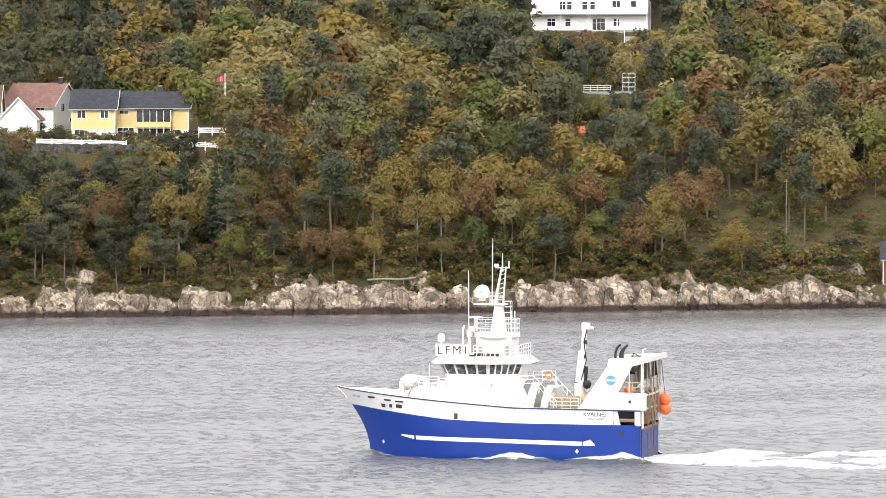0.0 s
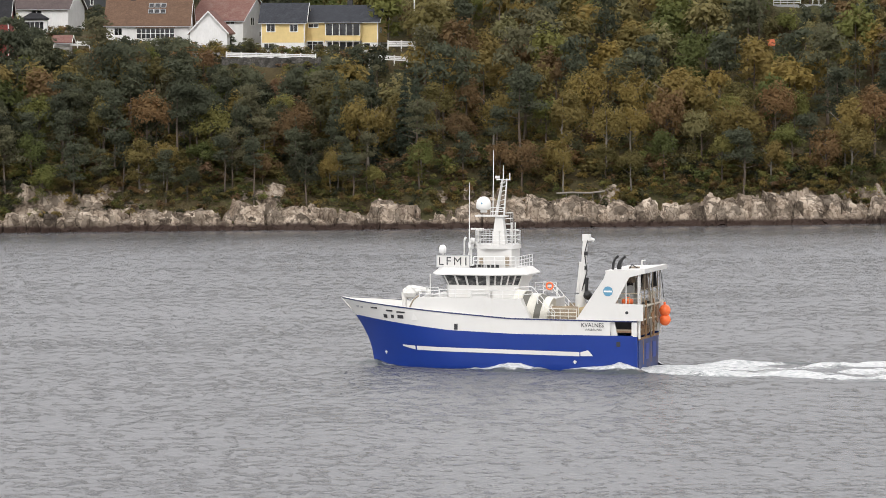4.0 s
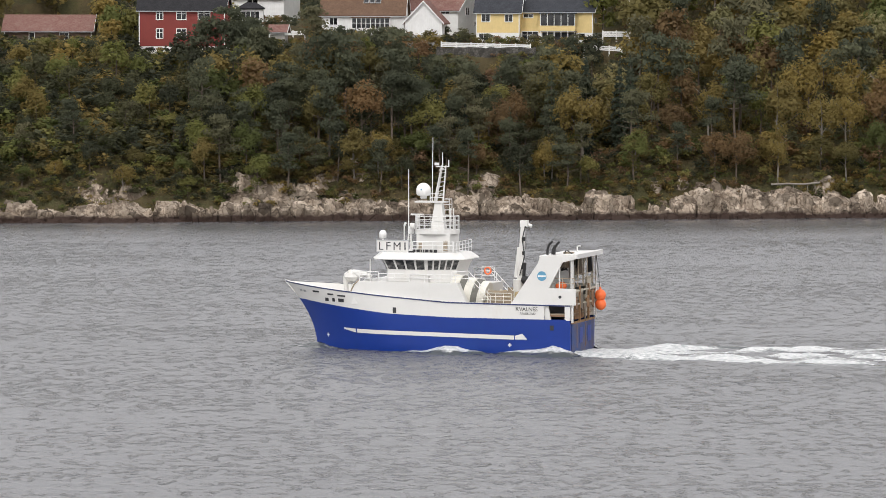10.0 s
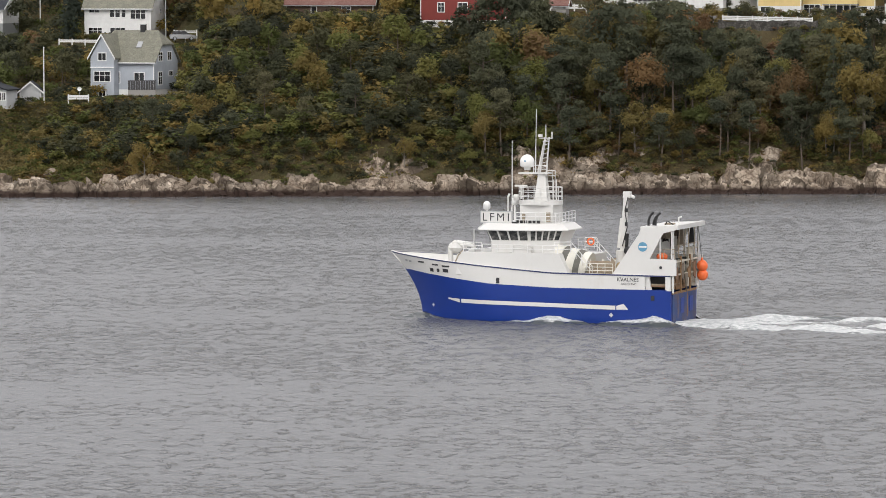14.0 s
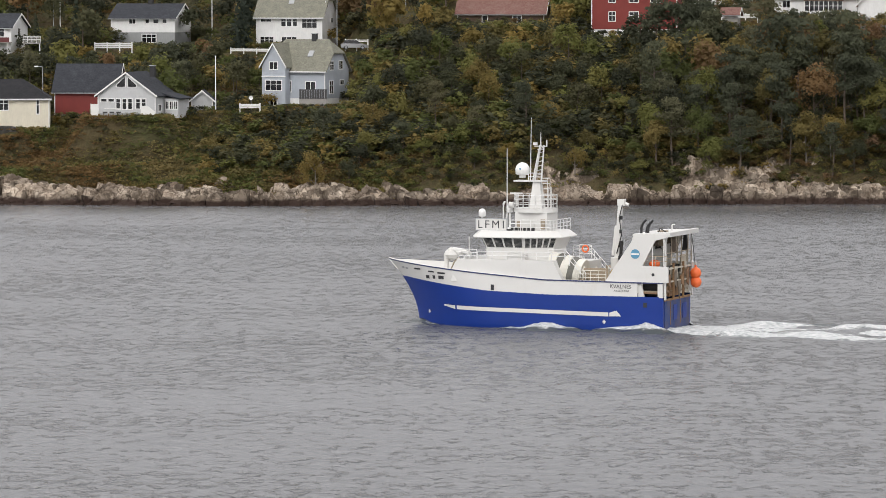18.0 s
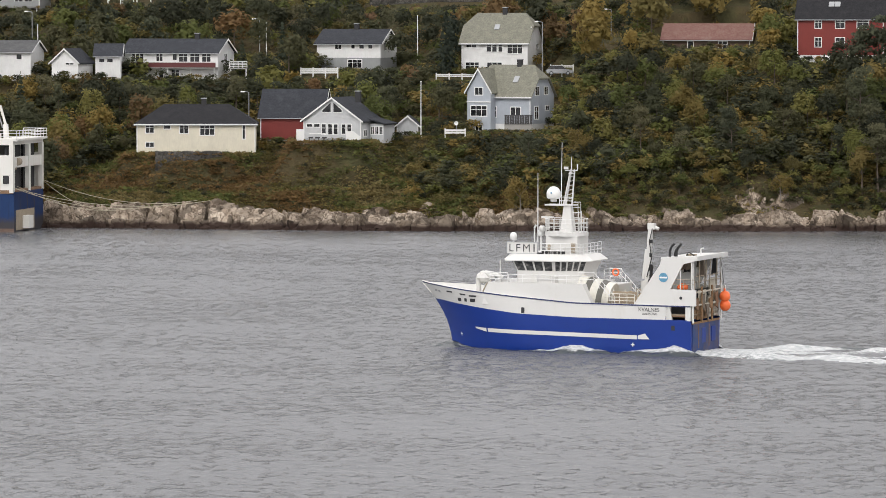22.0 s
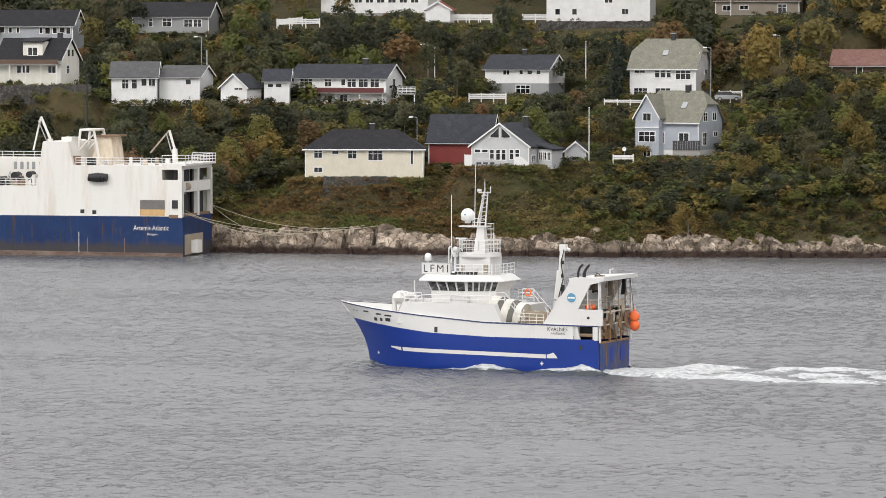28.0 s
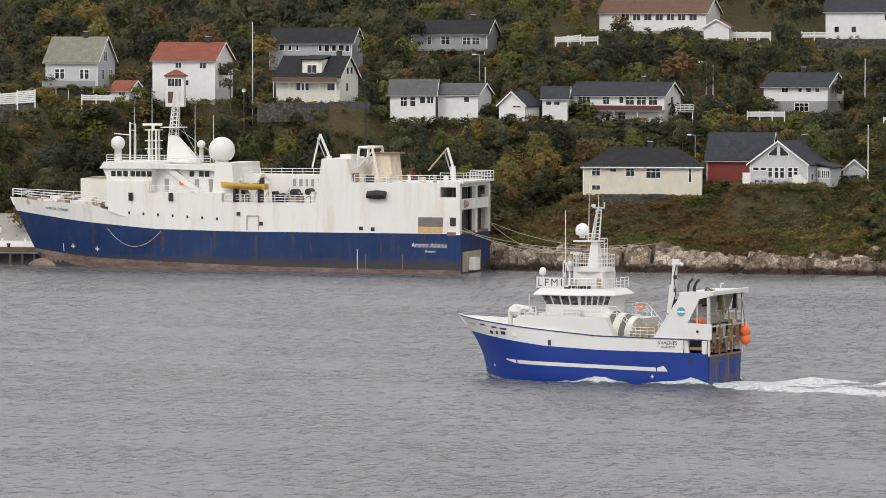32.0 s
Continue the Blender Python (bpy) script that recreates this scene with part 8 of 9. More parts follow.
    block("inner_house", [(22.0, 9.95), (36.0, 9.95), (36.0, 13.9), (22.0, 13.9)], 2.4)
    for i, (x, w) in enumerate(((27.2, 0.5), (26.2, 0.5), (25.2, 0.35), (24.4, 0.5), (23.3, 0.5))):
        Mesh().box(x - w, x, 2.4, 2.43, 12.2, 13.3).part("letter_bar", GREY, s)
    railing(s, [(35.5, 2.3, 13.9), (22.4, 2.3, 13.9)], 0.9, 2, 1.6, 0.05)
    block("aft_block", [(3.0, 5), (16.5, 5), (16.5, 13.0), (3.0, 13.0)])
    Mesh().box(0.05, 3.0, -W, W, 12.45, 13.0).part("aft_deck", OLDWHITE, s)
    Mesh().box(-0.6, 3.0, -W, W, 13.0, 13.3).part("stern_gallery", OLDWHITE, s)
    for y in (7.1, -0.6, -7.1):
        Mesh().box(0.0, 0.6, y - 0.45, y + 0.45, 5.6, 12.45).part("stern_pillar", OLDWHITE, s)
    Mesh().box(0.1, 3.0, -W, W, 5.5, 6.0).part("stern_floor", RUST, s)
    Mesh().box(0.08, 0.5, -W, W, 9.2, 10.7).part("stern_beam", OLDWHITE, s)
    for sg in (1, -1):
        Mesh().box(0.0, 3.0, sg * 7.2 - 0.2, sg * 7.2 + 0.2, 5.6, 11.0).part("quarter_plate", OLDWHITE, s)
    # near-black sheets in the stern bays stand in for the shade inside
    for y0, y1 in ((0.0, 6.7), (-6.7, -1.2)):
        Mesh().box(1.2, 1.5, y0, y1, 6.0, 9.0).part("stern_dark_sheet", NEARBLACK, s)
        Mesh().box(1.2, 1.5, y0, y1, 9.7, 12.3).part("stern_dark_sheet", NEARBLACK, s)
    Mesh().box(-0.05, 0.0, -2.6, 6.3, 0.2, 3.1).part("transom_panel", GEAR, s)
    Mesh().box(-1.0, 0.0, 1.0, 3.2, 0.4, 2.2).part("stern_door", OLDWHITE, s)
    mark(Mesh(), 2.6, 6.3, 6.75, 8.1, 0.06).part("side_hatch", HATCHGREY, s, "grey side hatch")
    mark(Mesh(), 2.6, 6.3, 5.85, 6.75, 0.06).part("yellow_sill", SILLPAINT, s)
    # flat near-black mark gives the side opening its inner shade
    mark(Mesh(), 0.4, 1.5, 6.9, 8.1, 0.225).part("side_opening", NEARBLACK, s)
    f = Mesh()
    rng = random.Random(3)
    for i in range(7):
        f.tube((13.9 - 0.4 * i, W + 0.45, 11.3), (13.55 - 0.4 * i, W + 0.45, 11.25), 0.72 - 0.05 * abs(i - 3), 0.7 - 0.05 * abs(i - 3.5), 10)
    f.part("fender", BLACK, s, "black tyre fender")
    for x in (15.5, 14.2, 8.6):
        for z in (3.0, 1.6):
            mark(Mesh(), x, x + 0.09, 0.4, 3.4 if x > 15 else 2.6, 0.05).part("rubbing_bar", OLDWHITE if x > 15 else RUST, s)
            break
    # flat near-black marks carry the shade inside these ports
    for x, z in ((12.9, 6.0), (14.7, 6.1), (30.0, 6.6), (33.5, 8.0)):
        mark(Mesh(), x, x + 0.6, z, z + 0.55, 0.05).part("freeing_port", NEARBLACK, s)
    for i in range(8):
        mark(Mesh(), 37.0 + i * 2.3, 37.3 + i * 2.3, 7.3 + i * 0.12, 7.7 + i * 0.12, 0.05).part("porthole", NEARBLACK, s)
    ld = Mesh()
    for a, b in ((30.6, 30.75), (32.4, 32.55)):
        mark(ld, a, b, 5.9, 8.0, 0.08)
    mark(ld, 30.6, 32.5, 7.9, 8.05, 0.085)
    ld.part("pilot_frame", GEAR, s)
    for x in (50.3, 44.0):
        mark(Mesh(), x, x + 0.7, 10.0, 11.2, 0.06).part("cabin_window", GLASS, s)
    lettering("Artemis Atlantic", 5.3, 0.7, lambda a, b: (7.3 - a, ship_beam(7.3 - a, 4) + 0.04, 3.75 + b)).part("name_letters", OLDWHITE, s)
    lettering("Bergen", 1.5, 0.42, lambda a, b: (5.2 - a, ship_beam(5 - a, 3) + 0.04, 2.95 + b)).part("port_letters", OLDWHITE, s)
    lettering("Artemis Atlantic", 4.4, 0.5, lambda a, b: (65.8 - a, ship_beam(65.8 - a, 8.6) + 0.06, 8.5 + b - 0.06 * a)).part("bow_letters", NAVYLINE, s)
    # wheelhouse windows
    for x, y in ((53.95, 6.9), (53.0, 6.9), (52.05, 6.9), (50.9, 6.9), (50.05, 6.9), (49.2, 6.9), (48.3, 6.9), (42.4, 4.9), (40.9, 4.9), (40.0, 4.9)):
        Mesh().box(x - 0.72, x, y - 0.02, y + 0.04, 13.55, 14.35).part("wheelhouse_window", GLASS, s)
    for i in range(8):
        y = -5.8 + i * 1.45
        Mesh().prism([(55.06, y, 13.6), (55.06, y + 1.2, 13.6), (55.22, y + 1.2, 14.35), (55.22, y, 14.35)], (0.05, 0, 0)).part("wheelhouse_window", GLASS, s)
    railing(s, [(54.8, 6.5, 15.6), (38.5, 6.5, 15.5)], 1.1, 3, 1.8, 0.05)
    railing(s, [(47.6, W, 11.25), (38.4, W, 11.25)], 1.0, 3, 1.5, 0.05)
    railing(s, [(36.0, W, 9.95), (22.0, W, 9.95)], 1.1, 3, 1.6, 0.05)
    railing(s, [(16.0, W, 13.0), (3.0, W, 13.0)], 1.1, 3, 1.6, 0.05)
    railing(s, [(3.0, W, 13.3), (-0.5, W, 13.3), (-0.5, -W, 13.3), (3.0, -W, 13.3)], 1.2, 3, 1.5, 0.05)
    pts = [(54.5 + 18.0 * i / 9, ship_beam(54.5 + 18.0 * i / 9, 10) - 0.1, top(54.5 + 18 * i / 9)) for i in range(10)]
    railing(s, pts, 1.1, 3, 2.2, 0.05)
    railing(s, [(x, -y, z) for x, y, z in pts], 1.1, 3, 2.2, 0.05)
    for i, (x, y, w) in enumerate(((69, 1, 1.2), (66, -1.5, 1.6), (63.5, 2, 1.5), (60.5, 0, 2.2), (57.5, 3, 1.4), (57, -3, 1.8))):
        Mesh().box(x - w / 2, x + w / 2, y - w / 2, y + w / 2, top(x) - 1.1, top(x) + 0.2 + 0.25 * (i % 2)).tube((x, y - w, top(x) - 0.5), (x, y + w, top(x) - 0.5), 0.45).part("deck_winch", OLDWHITE if i % 2 else GEAR, s)
    Mesh().box(56.0, 63.0, -6.0, -3.5, 8.6, 12.9).part("deck_container", CREAMW, s, "cream container on the foredeck")
    Mesh().box(54.4, 61.3, -6.1, -3.4, 12.9, 13.15).part("container_roof", GEAR, s)
    # masts and domes
    dome(s, 55.0, 1.5, 18.3, 1.05, 15.6)
    dome(s, 38.6, 1.5, 17.4, 1.95, 15.5, "very large white satellite dome")
    dome(s, 42.2, 0.5, 18.2, 0.62, 15.5)
    dome(s, 50.5, 0, 17.0, 0.42, 15.6)
    Mesh().hexa([(42.5, -0.8, 15.5), (47.6, -0.8, 15.5), (47.6, 0.8, 15.5), (42.5, 0.8, 15.5)], [(46.2, -0.5, 19.5), (47.4, -0.5, 19.5), (47.4, 0.5, 19.5), (46.2, 0.5, 19.5)]).part("mast_foot", OLDWHITE, s)
    lt = Mesh()
    for dx, dy in ((0, 0.5), (0, -0.5), (1.1, 0.5), (1.1, -0.5)):
        lt.tube((46.2 + dx, dy, 19.4), (45.8 + dx * 0.6, dy * 0.6, 26.6), 0.11, 0.08, 6)
    for k in range(11):
        z = 19.8 + k * 0.62
        t = (z - 19.4) / 7.2
        x0, x1, y = 46.2 - 0.4 * t, 47.3 - 0.84 * t, 0.5 - 0.2 * t
        lt.path([(x0, y, z), (x1, y, z), (x1, -y, z), (x0, -y, z), (x0, y, z)], 0.05, 4)
        lt.tube((x0, y, z), (x1, y, z + 0.6), 0.04, 0.04, 4)
    lt.part("lattice_mast", OLDWHITE, s)
    Mesh().box(45.2, 48.2, -1.6, 1.6, 20.6, 20.75).part("mast_platform", OLDWHITE, s)
    for x in (50.4, 49.3):
        Mesh().tube((x, 0.6, 15.6), (x, 0.6, 20.2), 0.2, 0.16).tube((x, -0.6, 15.6), (x, -0.6, 20.2), 0.2, 0.16).part("radar_post", OLDWHITE, s)
    for z in (17.4, 18.6, 20.2):
        Mesh().box(48.8, 51.0, -0.9, 0.9, z, z + 0.14).part("radar_shelf", OLDWHITE, s)
    Mesh().box(48.6, 51.6, -0.16, 0.16, 20.9, 21.25).tube((50, 0, 20.3), (50, 0, 20.9), 0.25).part("radar_scanner", OLDWHITE, s)
    Mesh().path([(53.5, 0.4, 15.6), (53.5, 0.4, 21.4)], 0.14).path([(52.6, 0.4, 15.6), (52.6, 0.4, 21.2)], 0.07).path([(53.5, 0.4, 19.5), (56.0, 0.4, 19.7)], 0.09).path([(53.5, 0.4, 20.2), (52.6, 0.4, 20.2)], 0.05).path([(53.5, 0.4, 21.2), (52.6, 0.4, 21.1)], 0.05).part("signal_mast", OLDWHITE, s)
    for x, y, z0, z1 in ((52.2, 2, 15.6, 24.5), (49.0, 3, 15.6, 26.5), (42.6, 2, 15.5, 24.0), (41.2, -2, 15.5, 22.5)):
        Mesh().tube((x, y, z0), (x, y, z1), 0.07, 0.03, 5).part("whip_antenna", OLDWHITE, s)
    Mesh().path([(46.0, 0, 20.5), (38.8, 0, 15.7)], 0.04, 4).path([(46, 0.3, 22.0), (42.0, 1.0, 15.6)], 0.04, 4).part("stay", STEEL, s)
    # boats and deck gear amidships
    lb, n = Mesh(), 14
    for sg in (1, -1):
        vs = []
        for i in range(n + 1):
            u = i / n
            x = 29.8 + 6.9 * u
            wd = 1.15 * (1 - max(0.0, (u - 0.35) / 0.65) ** 2.2) * (0.86 + 0.4 * min(u, 0.35))
            lift = 0.75 * max(0.0, u - 0.45) ** 1.5
            for fy, fz in ((0.05, 0.0), (0.62, 0.2), (0.95, 0.55), (1.0, 0.92), (0.82, 0.92), (0.7, 0.55)):
                vs.append((x, 6.9 + sg * max(0.03, wd * fy), 11.75 + lift + fz * (1 - 0.25 * lift)))
        lb.add(vs, [(6 * i + k, 6 * i + 6 + k, 6 * i + 7 + k, 6 * i + 1 + k)[::sg] for i in range(n) for k in range(5)])
    lb.hexa([(29.78, 5.9, 11.8), (29.95, 5.9, 11.8), (29.95, 7.9, 11.8), (29.78, 7.9, 11.8)], [(29.7, 5.85, 12.7), (29.9, 5.85, 12.7), (29.9, 7.95, 12.7), (29.7, 7.95, 12.7)])
    boat = lb.part("lifeboat", YELLOWPAINT, s, "open yellow work boat in davits")
    Mesh().box(30.2, 34.6, 6.2, 7.6, 12.4, 12.48).part("floor_board", DECKWOOD, boat)
    for x in (31.2, 33.0):
        Mesh().box(x, x + 0.3, 5.95, 7.85, 12.7, 12.76).part("thwart", DECKWOOD, boat)
    for x in (30.6, 34.4):
        Mesh().box(x - 0.15, x + 0.15, 5.9, 7.8, 9.95, 11.9).part("boat_cradle", BLACK, s)
    Mesh().box(30.1, 30.7, 6.6, 7.2, 12.6, 13.6).part("outboard_motor", BLACK, boat)
    # slack rope along the bow and painted marks
    pts = [(55.5 - 9.6 * i / 18, ship_beam(55.5 - 9.6 * i / 18, 5) + 0.12, 6.8 - 1.2 * i / 18 - 2.9 * (1 - (2 * i / 18 - 1) ** 2)) for i in range(19)]
    Mesh().path(pts, 0.04, 5).part("hanging_rope", ROPE, s, "slack pale rope along the bow")
    for x, z in ((60.8, 2.7), (56.4, 2.4)):
        mk = mark(Mesh(), x, x + 0.75, z + 0.25, z + 0.42, 0.05)
        mark(mk, x + 0.3, x + 0.47, z, z + 0.7, 0.055).part("thruster_mark", OLDWHITE, s)
    mark(Mesh(), 63.0, 63.12, 2.2, 3.4, 0.05).part("draught_mark", OLDWHITE, s)
    for i in range(3):
        x = 11.0 + 7.3 * i
        mark(Mesh(), x, x + 0.12, 0.6, 2.6 + 2.6 * ((i * 7) % 5) / 5, 0.02).part("weld_streak", NEARBLACK, s)
    Mesh().path([(29.2, 6.4, 10.0), (29.4, 6.4, 13.2), (30.2, 7.2, 14.2), (31.0, 7.2, 13.0)], 0.24, 6).part("davit", OLDWHITE, s)
    Mesh().path([(33.9, 6.4, 10.0), (34.1, 6.4, 12.8), (33.6, 6.9, 13.3)], 0.2, 6).part("davit", OLDWHITE, s)
    for i, (x, y, w, h, mt) in enumerate(((26.5, 3, 2.0, 2.2, GEAR), (24.0, 4, 1.6, 2.6, OLDWHITE), (27.8, 5, 1.2, 1.6, BLACK), (29.2, 4.4, 1.3, 2.0, BLACK), (25.2, 5.2, 1.2, 1.6, RUST), (34, 4.5, 1.4, 2.2, GEAR))):
        mc = Mesh().box(x - w / 2, x + w / 2, y - w / 2, y + w / 2, 9.95, 9.95 + h * 0.6).part("deck_machine", mt, s)
        Mesh().tube((x, y - w * 0.6, 9.95 + h * 0.6), (x, y + w * 0.6, 9.95 + h * 0.6), 0.3 * w, 0.3 * w, 12).part("drum", BLACK, mc)
    for name, pts in (("deck_crane", [(22.6, -0.5, 14.0), (22.6, -0.5, 16.6), (24.0, -0.5, 19.8), (25.2, -0.5, 14.9)]), ("stern_crane", [(3.8, -1.5, 13.0), (3.9, -1.5, 15.2), (4.7, -1.5, 17.9), (7.6, -1.5, 14.6)])):
        c = Mesh().path(pts[:2], 0.42, 8).part(name, OLDWHITE, s)
        Mesh().path(pts[1:3], 0.2, 6).part("boom", OLDWHITE, c)
        Mesh().path([tuple(q + d for q, d in zip(p, (0.35, 0.3, -0.5))) for p in pts[1:3]], 0.09, 5).part("ram", STEEL, c)
        Mesh().path(pts[2:], 0.14, 6).part("jib", GEAR if name == "stern_crane" else OLDWHITE, c)
    fr = Mesh()
    for y in (3.5, -1.0):
        fr.path([(17.2, y, 13.0), (16.6, y, 18.0), (14.6, y, 18.0), (13.6, y, 13.0)], 0.2, 6).path([(16.9, y, 15.0), (14.4, y, 17.6)], 0.12, 6)
    fr.path([(16.6, 3.5, 18.0), (16.6, -1, 18.0)], 0.2, 6).path([(14.6, 3.5, 18.0), (14.6, -1, 18.0)], 0.2, 6)
    fr.part("winch_frame", OLDWHITE, s)
    Mesh().hexa([(12.2, -3.5, 13.0), (15.5, -3.5, 13.0), (15.5, 1.5, 13.0), (12.2, 1.5, 13.0)], [(12.6, -3.2, 17.0), (15.0, -3.2, 17.0), (15.0, 1.2, 17.0), (12.6, 1.2, 17.0)]).part("winch_house", RUSTYCREAM, s, "rust-stained cream winch house")
    Mesh().box(11.8, 15.2, -3.4, 1.6, 17.0, 17.2).part("winch_roof", RUST, s)
    Mesh().box(13.6, 14.8, 5.5, 6.5, 13.0, 14.0).part("deck_box", BLACK, s)
    Mesh().tube((17.8, -3, 16.4), (17.8, -3, 26.0), 0.18, 0.1, 6).part("derrick_post", BLACK, s)
    Mesh().box(17.4, 19.0, 2.0, 5.0, 16.4, 17.0).part("top_hatch", OLDWHITE, s)
    rk = random.Random(21)
    for i in range(9):
        x, y, w, h = 3.6 + i * 1.25, rk.uniform(2.0, 6.4), rk.uniform(0.35, 0.7), rk.uniform(0.4, 1.3)
        Mesh().box(x - w / 2, x + w / 2, y - w / 2, y + w / 2, 13.0, 13.0 + h).part("deck_fitting", (OLDWHITE, GEAR, RUSTYCREAM, STEEL)[i % 4], s)
    for i in range(8):
        x = 23.2 + i * 1.6
        Mesh().path([(x, 5.9, 9.95), (x + 0.2, 5.7, 11.0 + 0.5 * (i % 3)), (x + 0.7, 5.8, 10.7)], 0.07, 5).part("deck_pipe", (BLACK, GEAR, STEEL)[i % 3], s)
    for i in range(7):
        x = 56.5 + i * 2.1
        Mesh().tube((x, ship_beam(x, 9) - 1.2, top(x) - 1.1), (x, ship_beam(x, 9) - 1.2, top(x) - 0.1 + 0.3 * (i % 2)), 0.22, 0.18, 8).part("bitt", (OLDWHITE, RUSTYCREAM)[i % 2], s)
    Mesh().box(16.2, 17.6, 4.6, 6.6, 13.0, 14.3).part("rusty_locker", RUST, s)
    Mesh().box(0.2, 0.9, 5.0, 6.6, 8.9, 9.6).tube((0.1, 4.4, 10.0), (0.1, 5.4, 10.0), 0.55, 0.55, 12).part("stern_winch", GEAR, s)
    # mooring lines to the rocks
    for y, z, ex, ey, ez in ((7.3, 6.3, -95.0, 654.0, 3.9), (7.0, 6.2, -100.0, 654.3, 3.4), (6.5, 6.6, -106.0, 654.5, 2.8), (-7.0, 6.9, -97.0, 654.6, 3.9), (-7.2, 6.7, -108.0, 654.8, 2.7)):
        a = s.matrix_basis @ Vector((-0.2, y, z))
        b = Vector((ex, ey, ez))
        sag = 1.6
        pts = [a.lerp(b, i / 14) - Vector((0, 0, sag * 4 * (i / 14) * (1 - i / 14))) for i in range(15)]
        tagged(Mesh().path(pts, 0.045, 5).part("mooring_line", ROPE), "slack pale mooring rope from ship to shore", "rope", "mooring lines")
    for bx, by, bz in ((-95, 654, 3.7), (-100, 654.3, 3.2), (-106, 654.5, 2.6)):
        tagged(Mesh().lathe((bx, by, bz - 1.2), [(0.3, 0), (0.2, 0.4), (0.2, 1.0), (0.28, 1.08), (0.26, 1.25), (0.01, 1.27)], 12).part("bollard", BLACK), "black mooring bollard on the shore rock", "bollard", "mooring bollards")



PALECONCRETE = paint("pale_worn_concrete", (0.3, 0.285, 0.255), 0.9, 0.25, 0.35, 0.3, dirt=(0.16, 0.14, 0.11), amount=0.6)
TARP = paint("dark_boat_cover", (0.035, 0.038, 0.04), 0.7, 0.3, 1.2, 0.3)


def build_cradled_boat():
    """A small boat under a dark cover, laid up on the apron."""
    b = thing("boat", pose(-200.5, 667.0, 4.0, rz=-14), "small laid-up boat under a dark cover on the concrete apron", "boat")
    hull, n = Mesh(), 10
    for sg in (1, -1):
        vs = []
        for i in range(n + 1):
            u = i / n
            w = 0.95 * (1 - max(0.0, (u - 0.4) / 0.6) ** 2)
            for fy, fz in ((0.05, 0.0), (0.7, 0.3), (1.0, 0.9)):
                vs.append((-2.6 + 5.2 * u, sg * max(0.03, w * fy), fz + 0.3 * max(0.0, u - 0.5)))
        hull.add(vs, [(3 * i + k, 3 * i + 3 + k, 3 * i + 4 + k, 3 * i + 1 + k)[::sg] for i in range(n) for k in range(2)])
    hull.part("hull", OLDWHITE, b)
    Mesh().hexa([(-2.6, -0.95, 0.9), (2.4, -0.4, 1.05), (2.4, 0.4, 1.05), (-2.6, 0.95, 0.9)], [(-2.2, -0.1, 1.55), (2.0, -0.06, 1.5), (2.0, 0.06, 1.5), (-2.2, 0.1, 1.55)]).part("cover", TARP, b)
    for x in (-1.4, 1.2):
        Mesh().box(x - 0.12, x + 0.12, -0.8, 0.8, -0.6, 0.25).part("chock", BARK, b)


def build_quay():
    """The low concrete quay at the ship's bow."""
    q = thing("quay", pose(-212, 656, 0, rz=-2), "low concrete quay on dark timber piles", "quay")
    Mesh().box(-28, 26, 0.0, 16, 1.5, 2.35).part("deck", CONCRETE, q)
    Mesh().box(-28, 26, 1.2, 16, -3, 1.5).part("wall", NEARBLACK, q)
    Mesh().box(-28, 26, -0.18, 0.0, 1.75, 2.45).part("timber_edge", BARK, q)
    for i in range(28):
        Mesh().tube((-27 + i * 1.9, 0.35, -3), (-27 + i * 1.9, 0.35, 1.5), 0.22, 0.2, 8).part("pile", BARK, q)
    Mesh().hexa([(-10, 5, -1.0), (24, 5, -1.0), (24, 24, 1.0), (-10, 24, 1.0)], [(-10, 5, 2.8), (22, 5, 2.8), (17, 24, 6.6), (-10, 24, 6.6)]).part("apron", PALECONCRETE, q, "pale cracked concrete apron sloping up from the quay")
    Mesh().box(-10, 23, 3.2, 3.6, 2.35, 3.25).part("kerb_wall", TRIM, q)
    for i in range(9):
        Mesh().box(-9 + i * 3.6, -8.7 + i * 3.6, 3.15, 3.65, 3.25, 3.6).part("kerb_post", TRIM, q)
    for i in range(5):
        Mesh().lathe((-22 + i * 10, 1.2, 2.35), [(0.25, 0), (0.2, 0.35), (0.32, 0.45), (0.3, 0.6), (0.01, 0.62)], 10).part("bollard", BLACK, q)


build_ship()
build_quay()
build_cradled_boat()


# ---- terraces and small garden things ----
DARKBOARD = paint("dark_terrace_boards", (0.05, 0.048, 0.05), 0.7, 0.25, 2, 0.2)


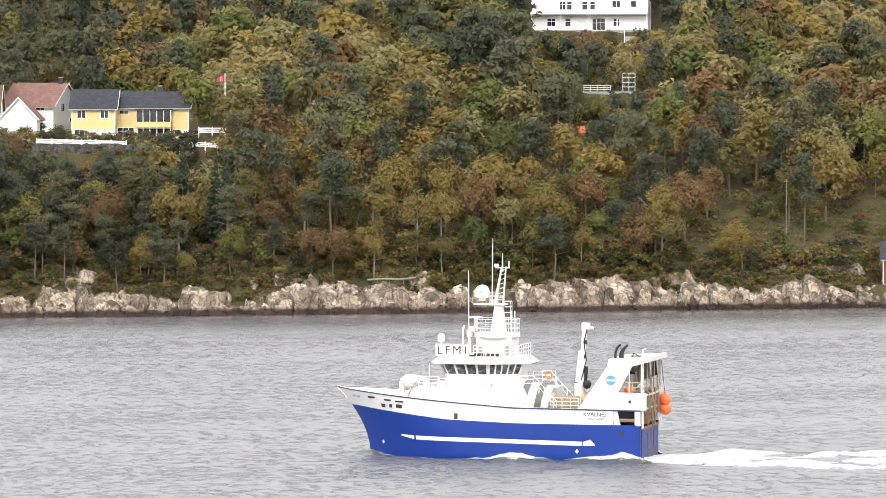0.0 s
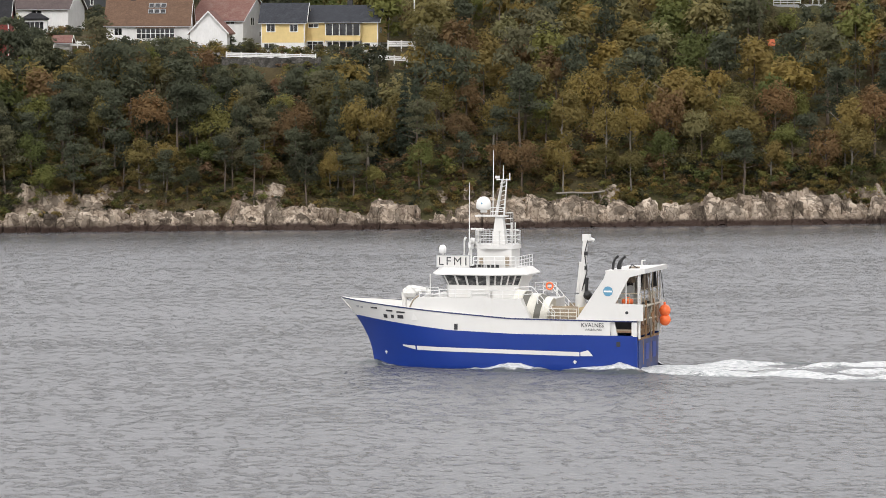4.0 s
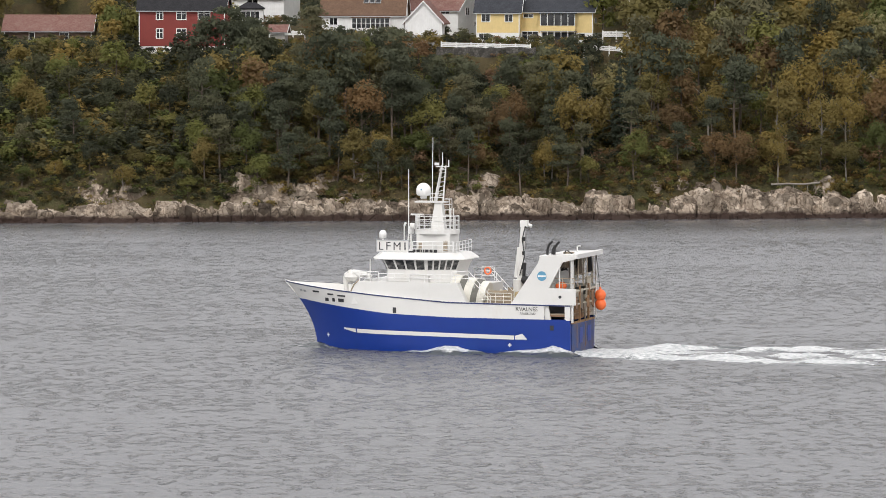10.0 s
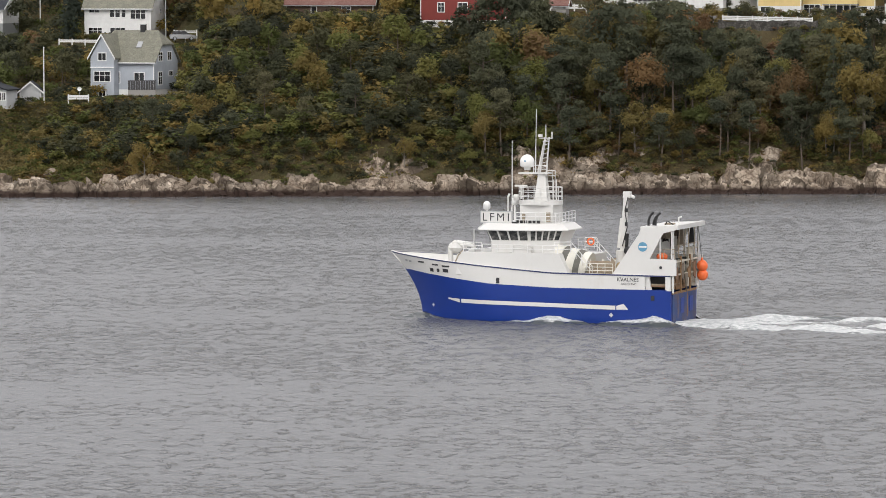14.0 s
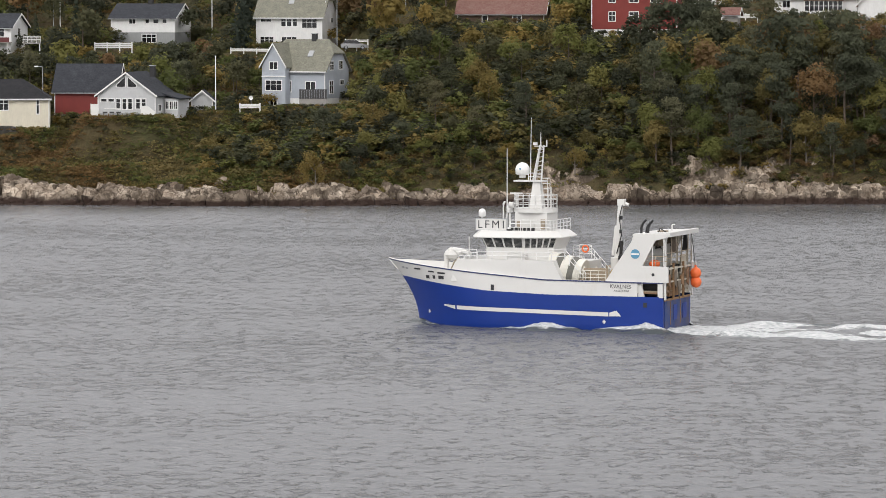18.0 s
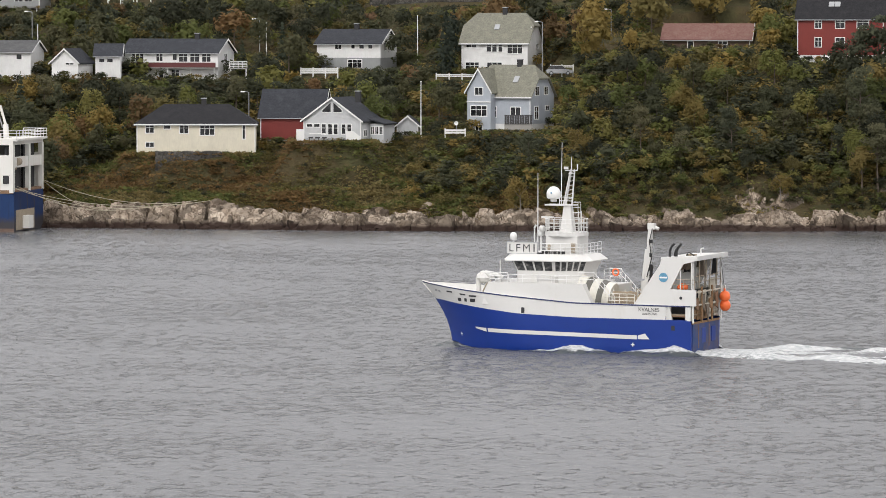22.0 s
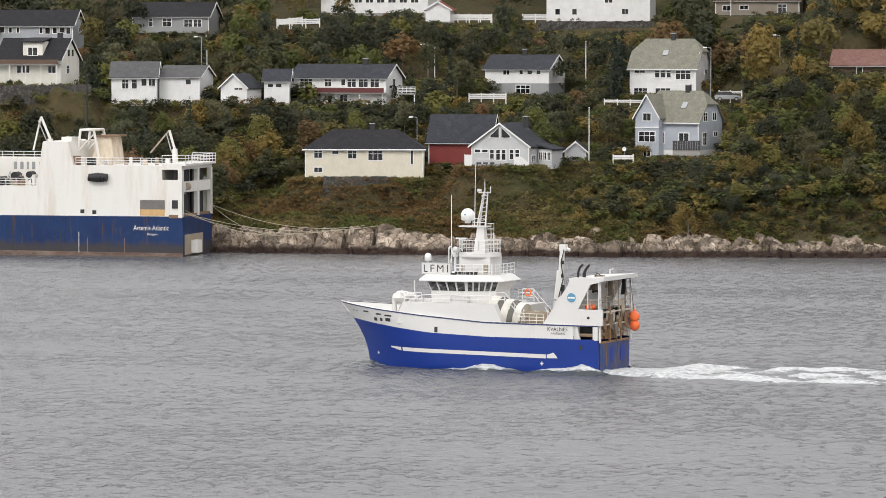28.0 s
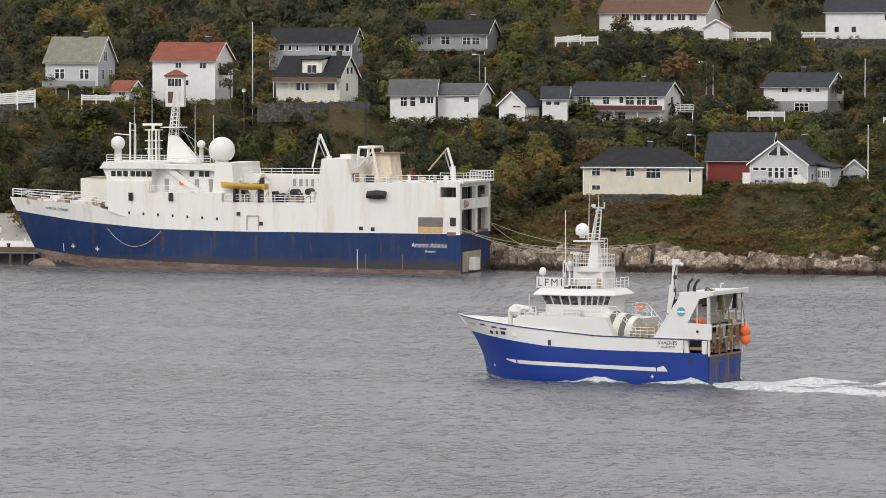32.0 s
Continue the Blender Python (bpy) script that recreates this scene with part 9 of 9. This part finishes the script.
def build_terraces():
    t = thing("terrace", pose(-83.0, 666.9, 12.1, rz=6.8), "white screened terrace before the glazed grey gable", "terrace")
    Mesh().box(-1.0, 8.8, -1.2, 1.2, -0.5, 0.0).part("deck", GREY, t)
    for x0, x1, z in ((-0.9, 0.15, 1.9), (6.5, 8.6, 1.6)):
        sc = Mesh().prism([(x0, -0.6, 0.0), (x1, -0.6, 0.0), (x1, -0.6, z * (0.45 if x0 > 1 else 1.0)), ((x0 + x1) / 2, -0.6, z), (x0, -0.6, z)], (0, 0.08, 0)).part("screen", FENCEWOOD, t)
        Mesh().box(x0 - 0.05, x0 + 0.05, -0.62, -0.5, 0.0, z + 0.05).part("post", FENCEWOOD, sc)
    for k in range(9):
        Mesh().box(0.4 + k * 0.68, 0.95 + k * 0.68, -1.1, -1.04, 0.02, 0.55).part("board", GREY, t)
    Mesh().box(1.0, 3.4, -0.4, 0.4, 1.2, 1.28).part("awning", FENCEWOOD, t)
    for x in (1.2, 2.2, 3.2):
        Mesh().box(x - 0.35, x + 0.35, -0.35, 0.2, 0.0, 0.75).part("terrace_seat", DARKBOARD, t)
    d = thing("terrace", pose(-54.1, 681.4, 14.3, rz=4.5), "dark boarded terrace beside the blue-grey house", "terrace")
    Mesh().box(0.0, 4.2, 0.0, 2.4, -1.2, 0.2).part("deck", CONCRETE, d)
    for k in range(11):
        Mesh().box(0.02 + k * 0.38, 0.36 + k * 0.38, -0.08, -0.02, 0.1, 1.45 + 0.06 * (k % 2)).part("board", DARKBOARD, d)
    Mesh().box(0.0, 4.25, -0.02, 0.06, 1.4, 1.52).part("rail", DARKBOARD, d)
    b = thing("balcony", pose(-100.8, 721.0, 22.3, rz=8), "white railed balcony at the gable end of the long house", "balcony")
    Mesh().box(-0.8, 2.1, -0.6, 1.6, -0.2, 0.0).part("slab", CONCRETE, b)
    for x in (-0.6, 1.9):
        Mesh().box(x - 0.08, x + 0.08, -0.5, -0.34, -3.4, -0.2).part("post", TRIM, b)
    railing(b, [(-0.75, -0.5, 0.0), (2.05, -0.5, 0.0), (2.05, 1.5, 0.0)], 1.0, 4, 0.7, 0.06, FENCEWOOD)
    # wind-fallen trunk lying over the shore rocks
    lg = thing("fallen_trunk", pose(83.3, 663.4, 4.75, rz=-4), "bare grey fallen pine trunk lying over the rocks", "tree trunk")
    Mesh().path([(0, 0, 0.0), (2.4, 0.1, 0.12), (4.8, -0.1, 0.05), (7.2, 0.0, 0.3)], 0.15, 7).part("stem", PALEBARK, lg)
    for x, dz in ((1.4, -1.6), (3.2, -1.4), (5.3, -1.9), (6.4, -1.0)):
        Mesh().tube((x, 0, 0.1), (x + 0.3, 0.1, dz), 0.06, 0.03, 5).part("branch", PALEBARK, lg)


build_terraces()


# ---- motion of the vessel ----
def motions():
    rows = [(t, pose(x, y, 0, rz=a)) for t, x, y, a in SHIP_ROWS]
    walk(vessel, rows)
    walk(wake, rows)


motions()
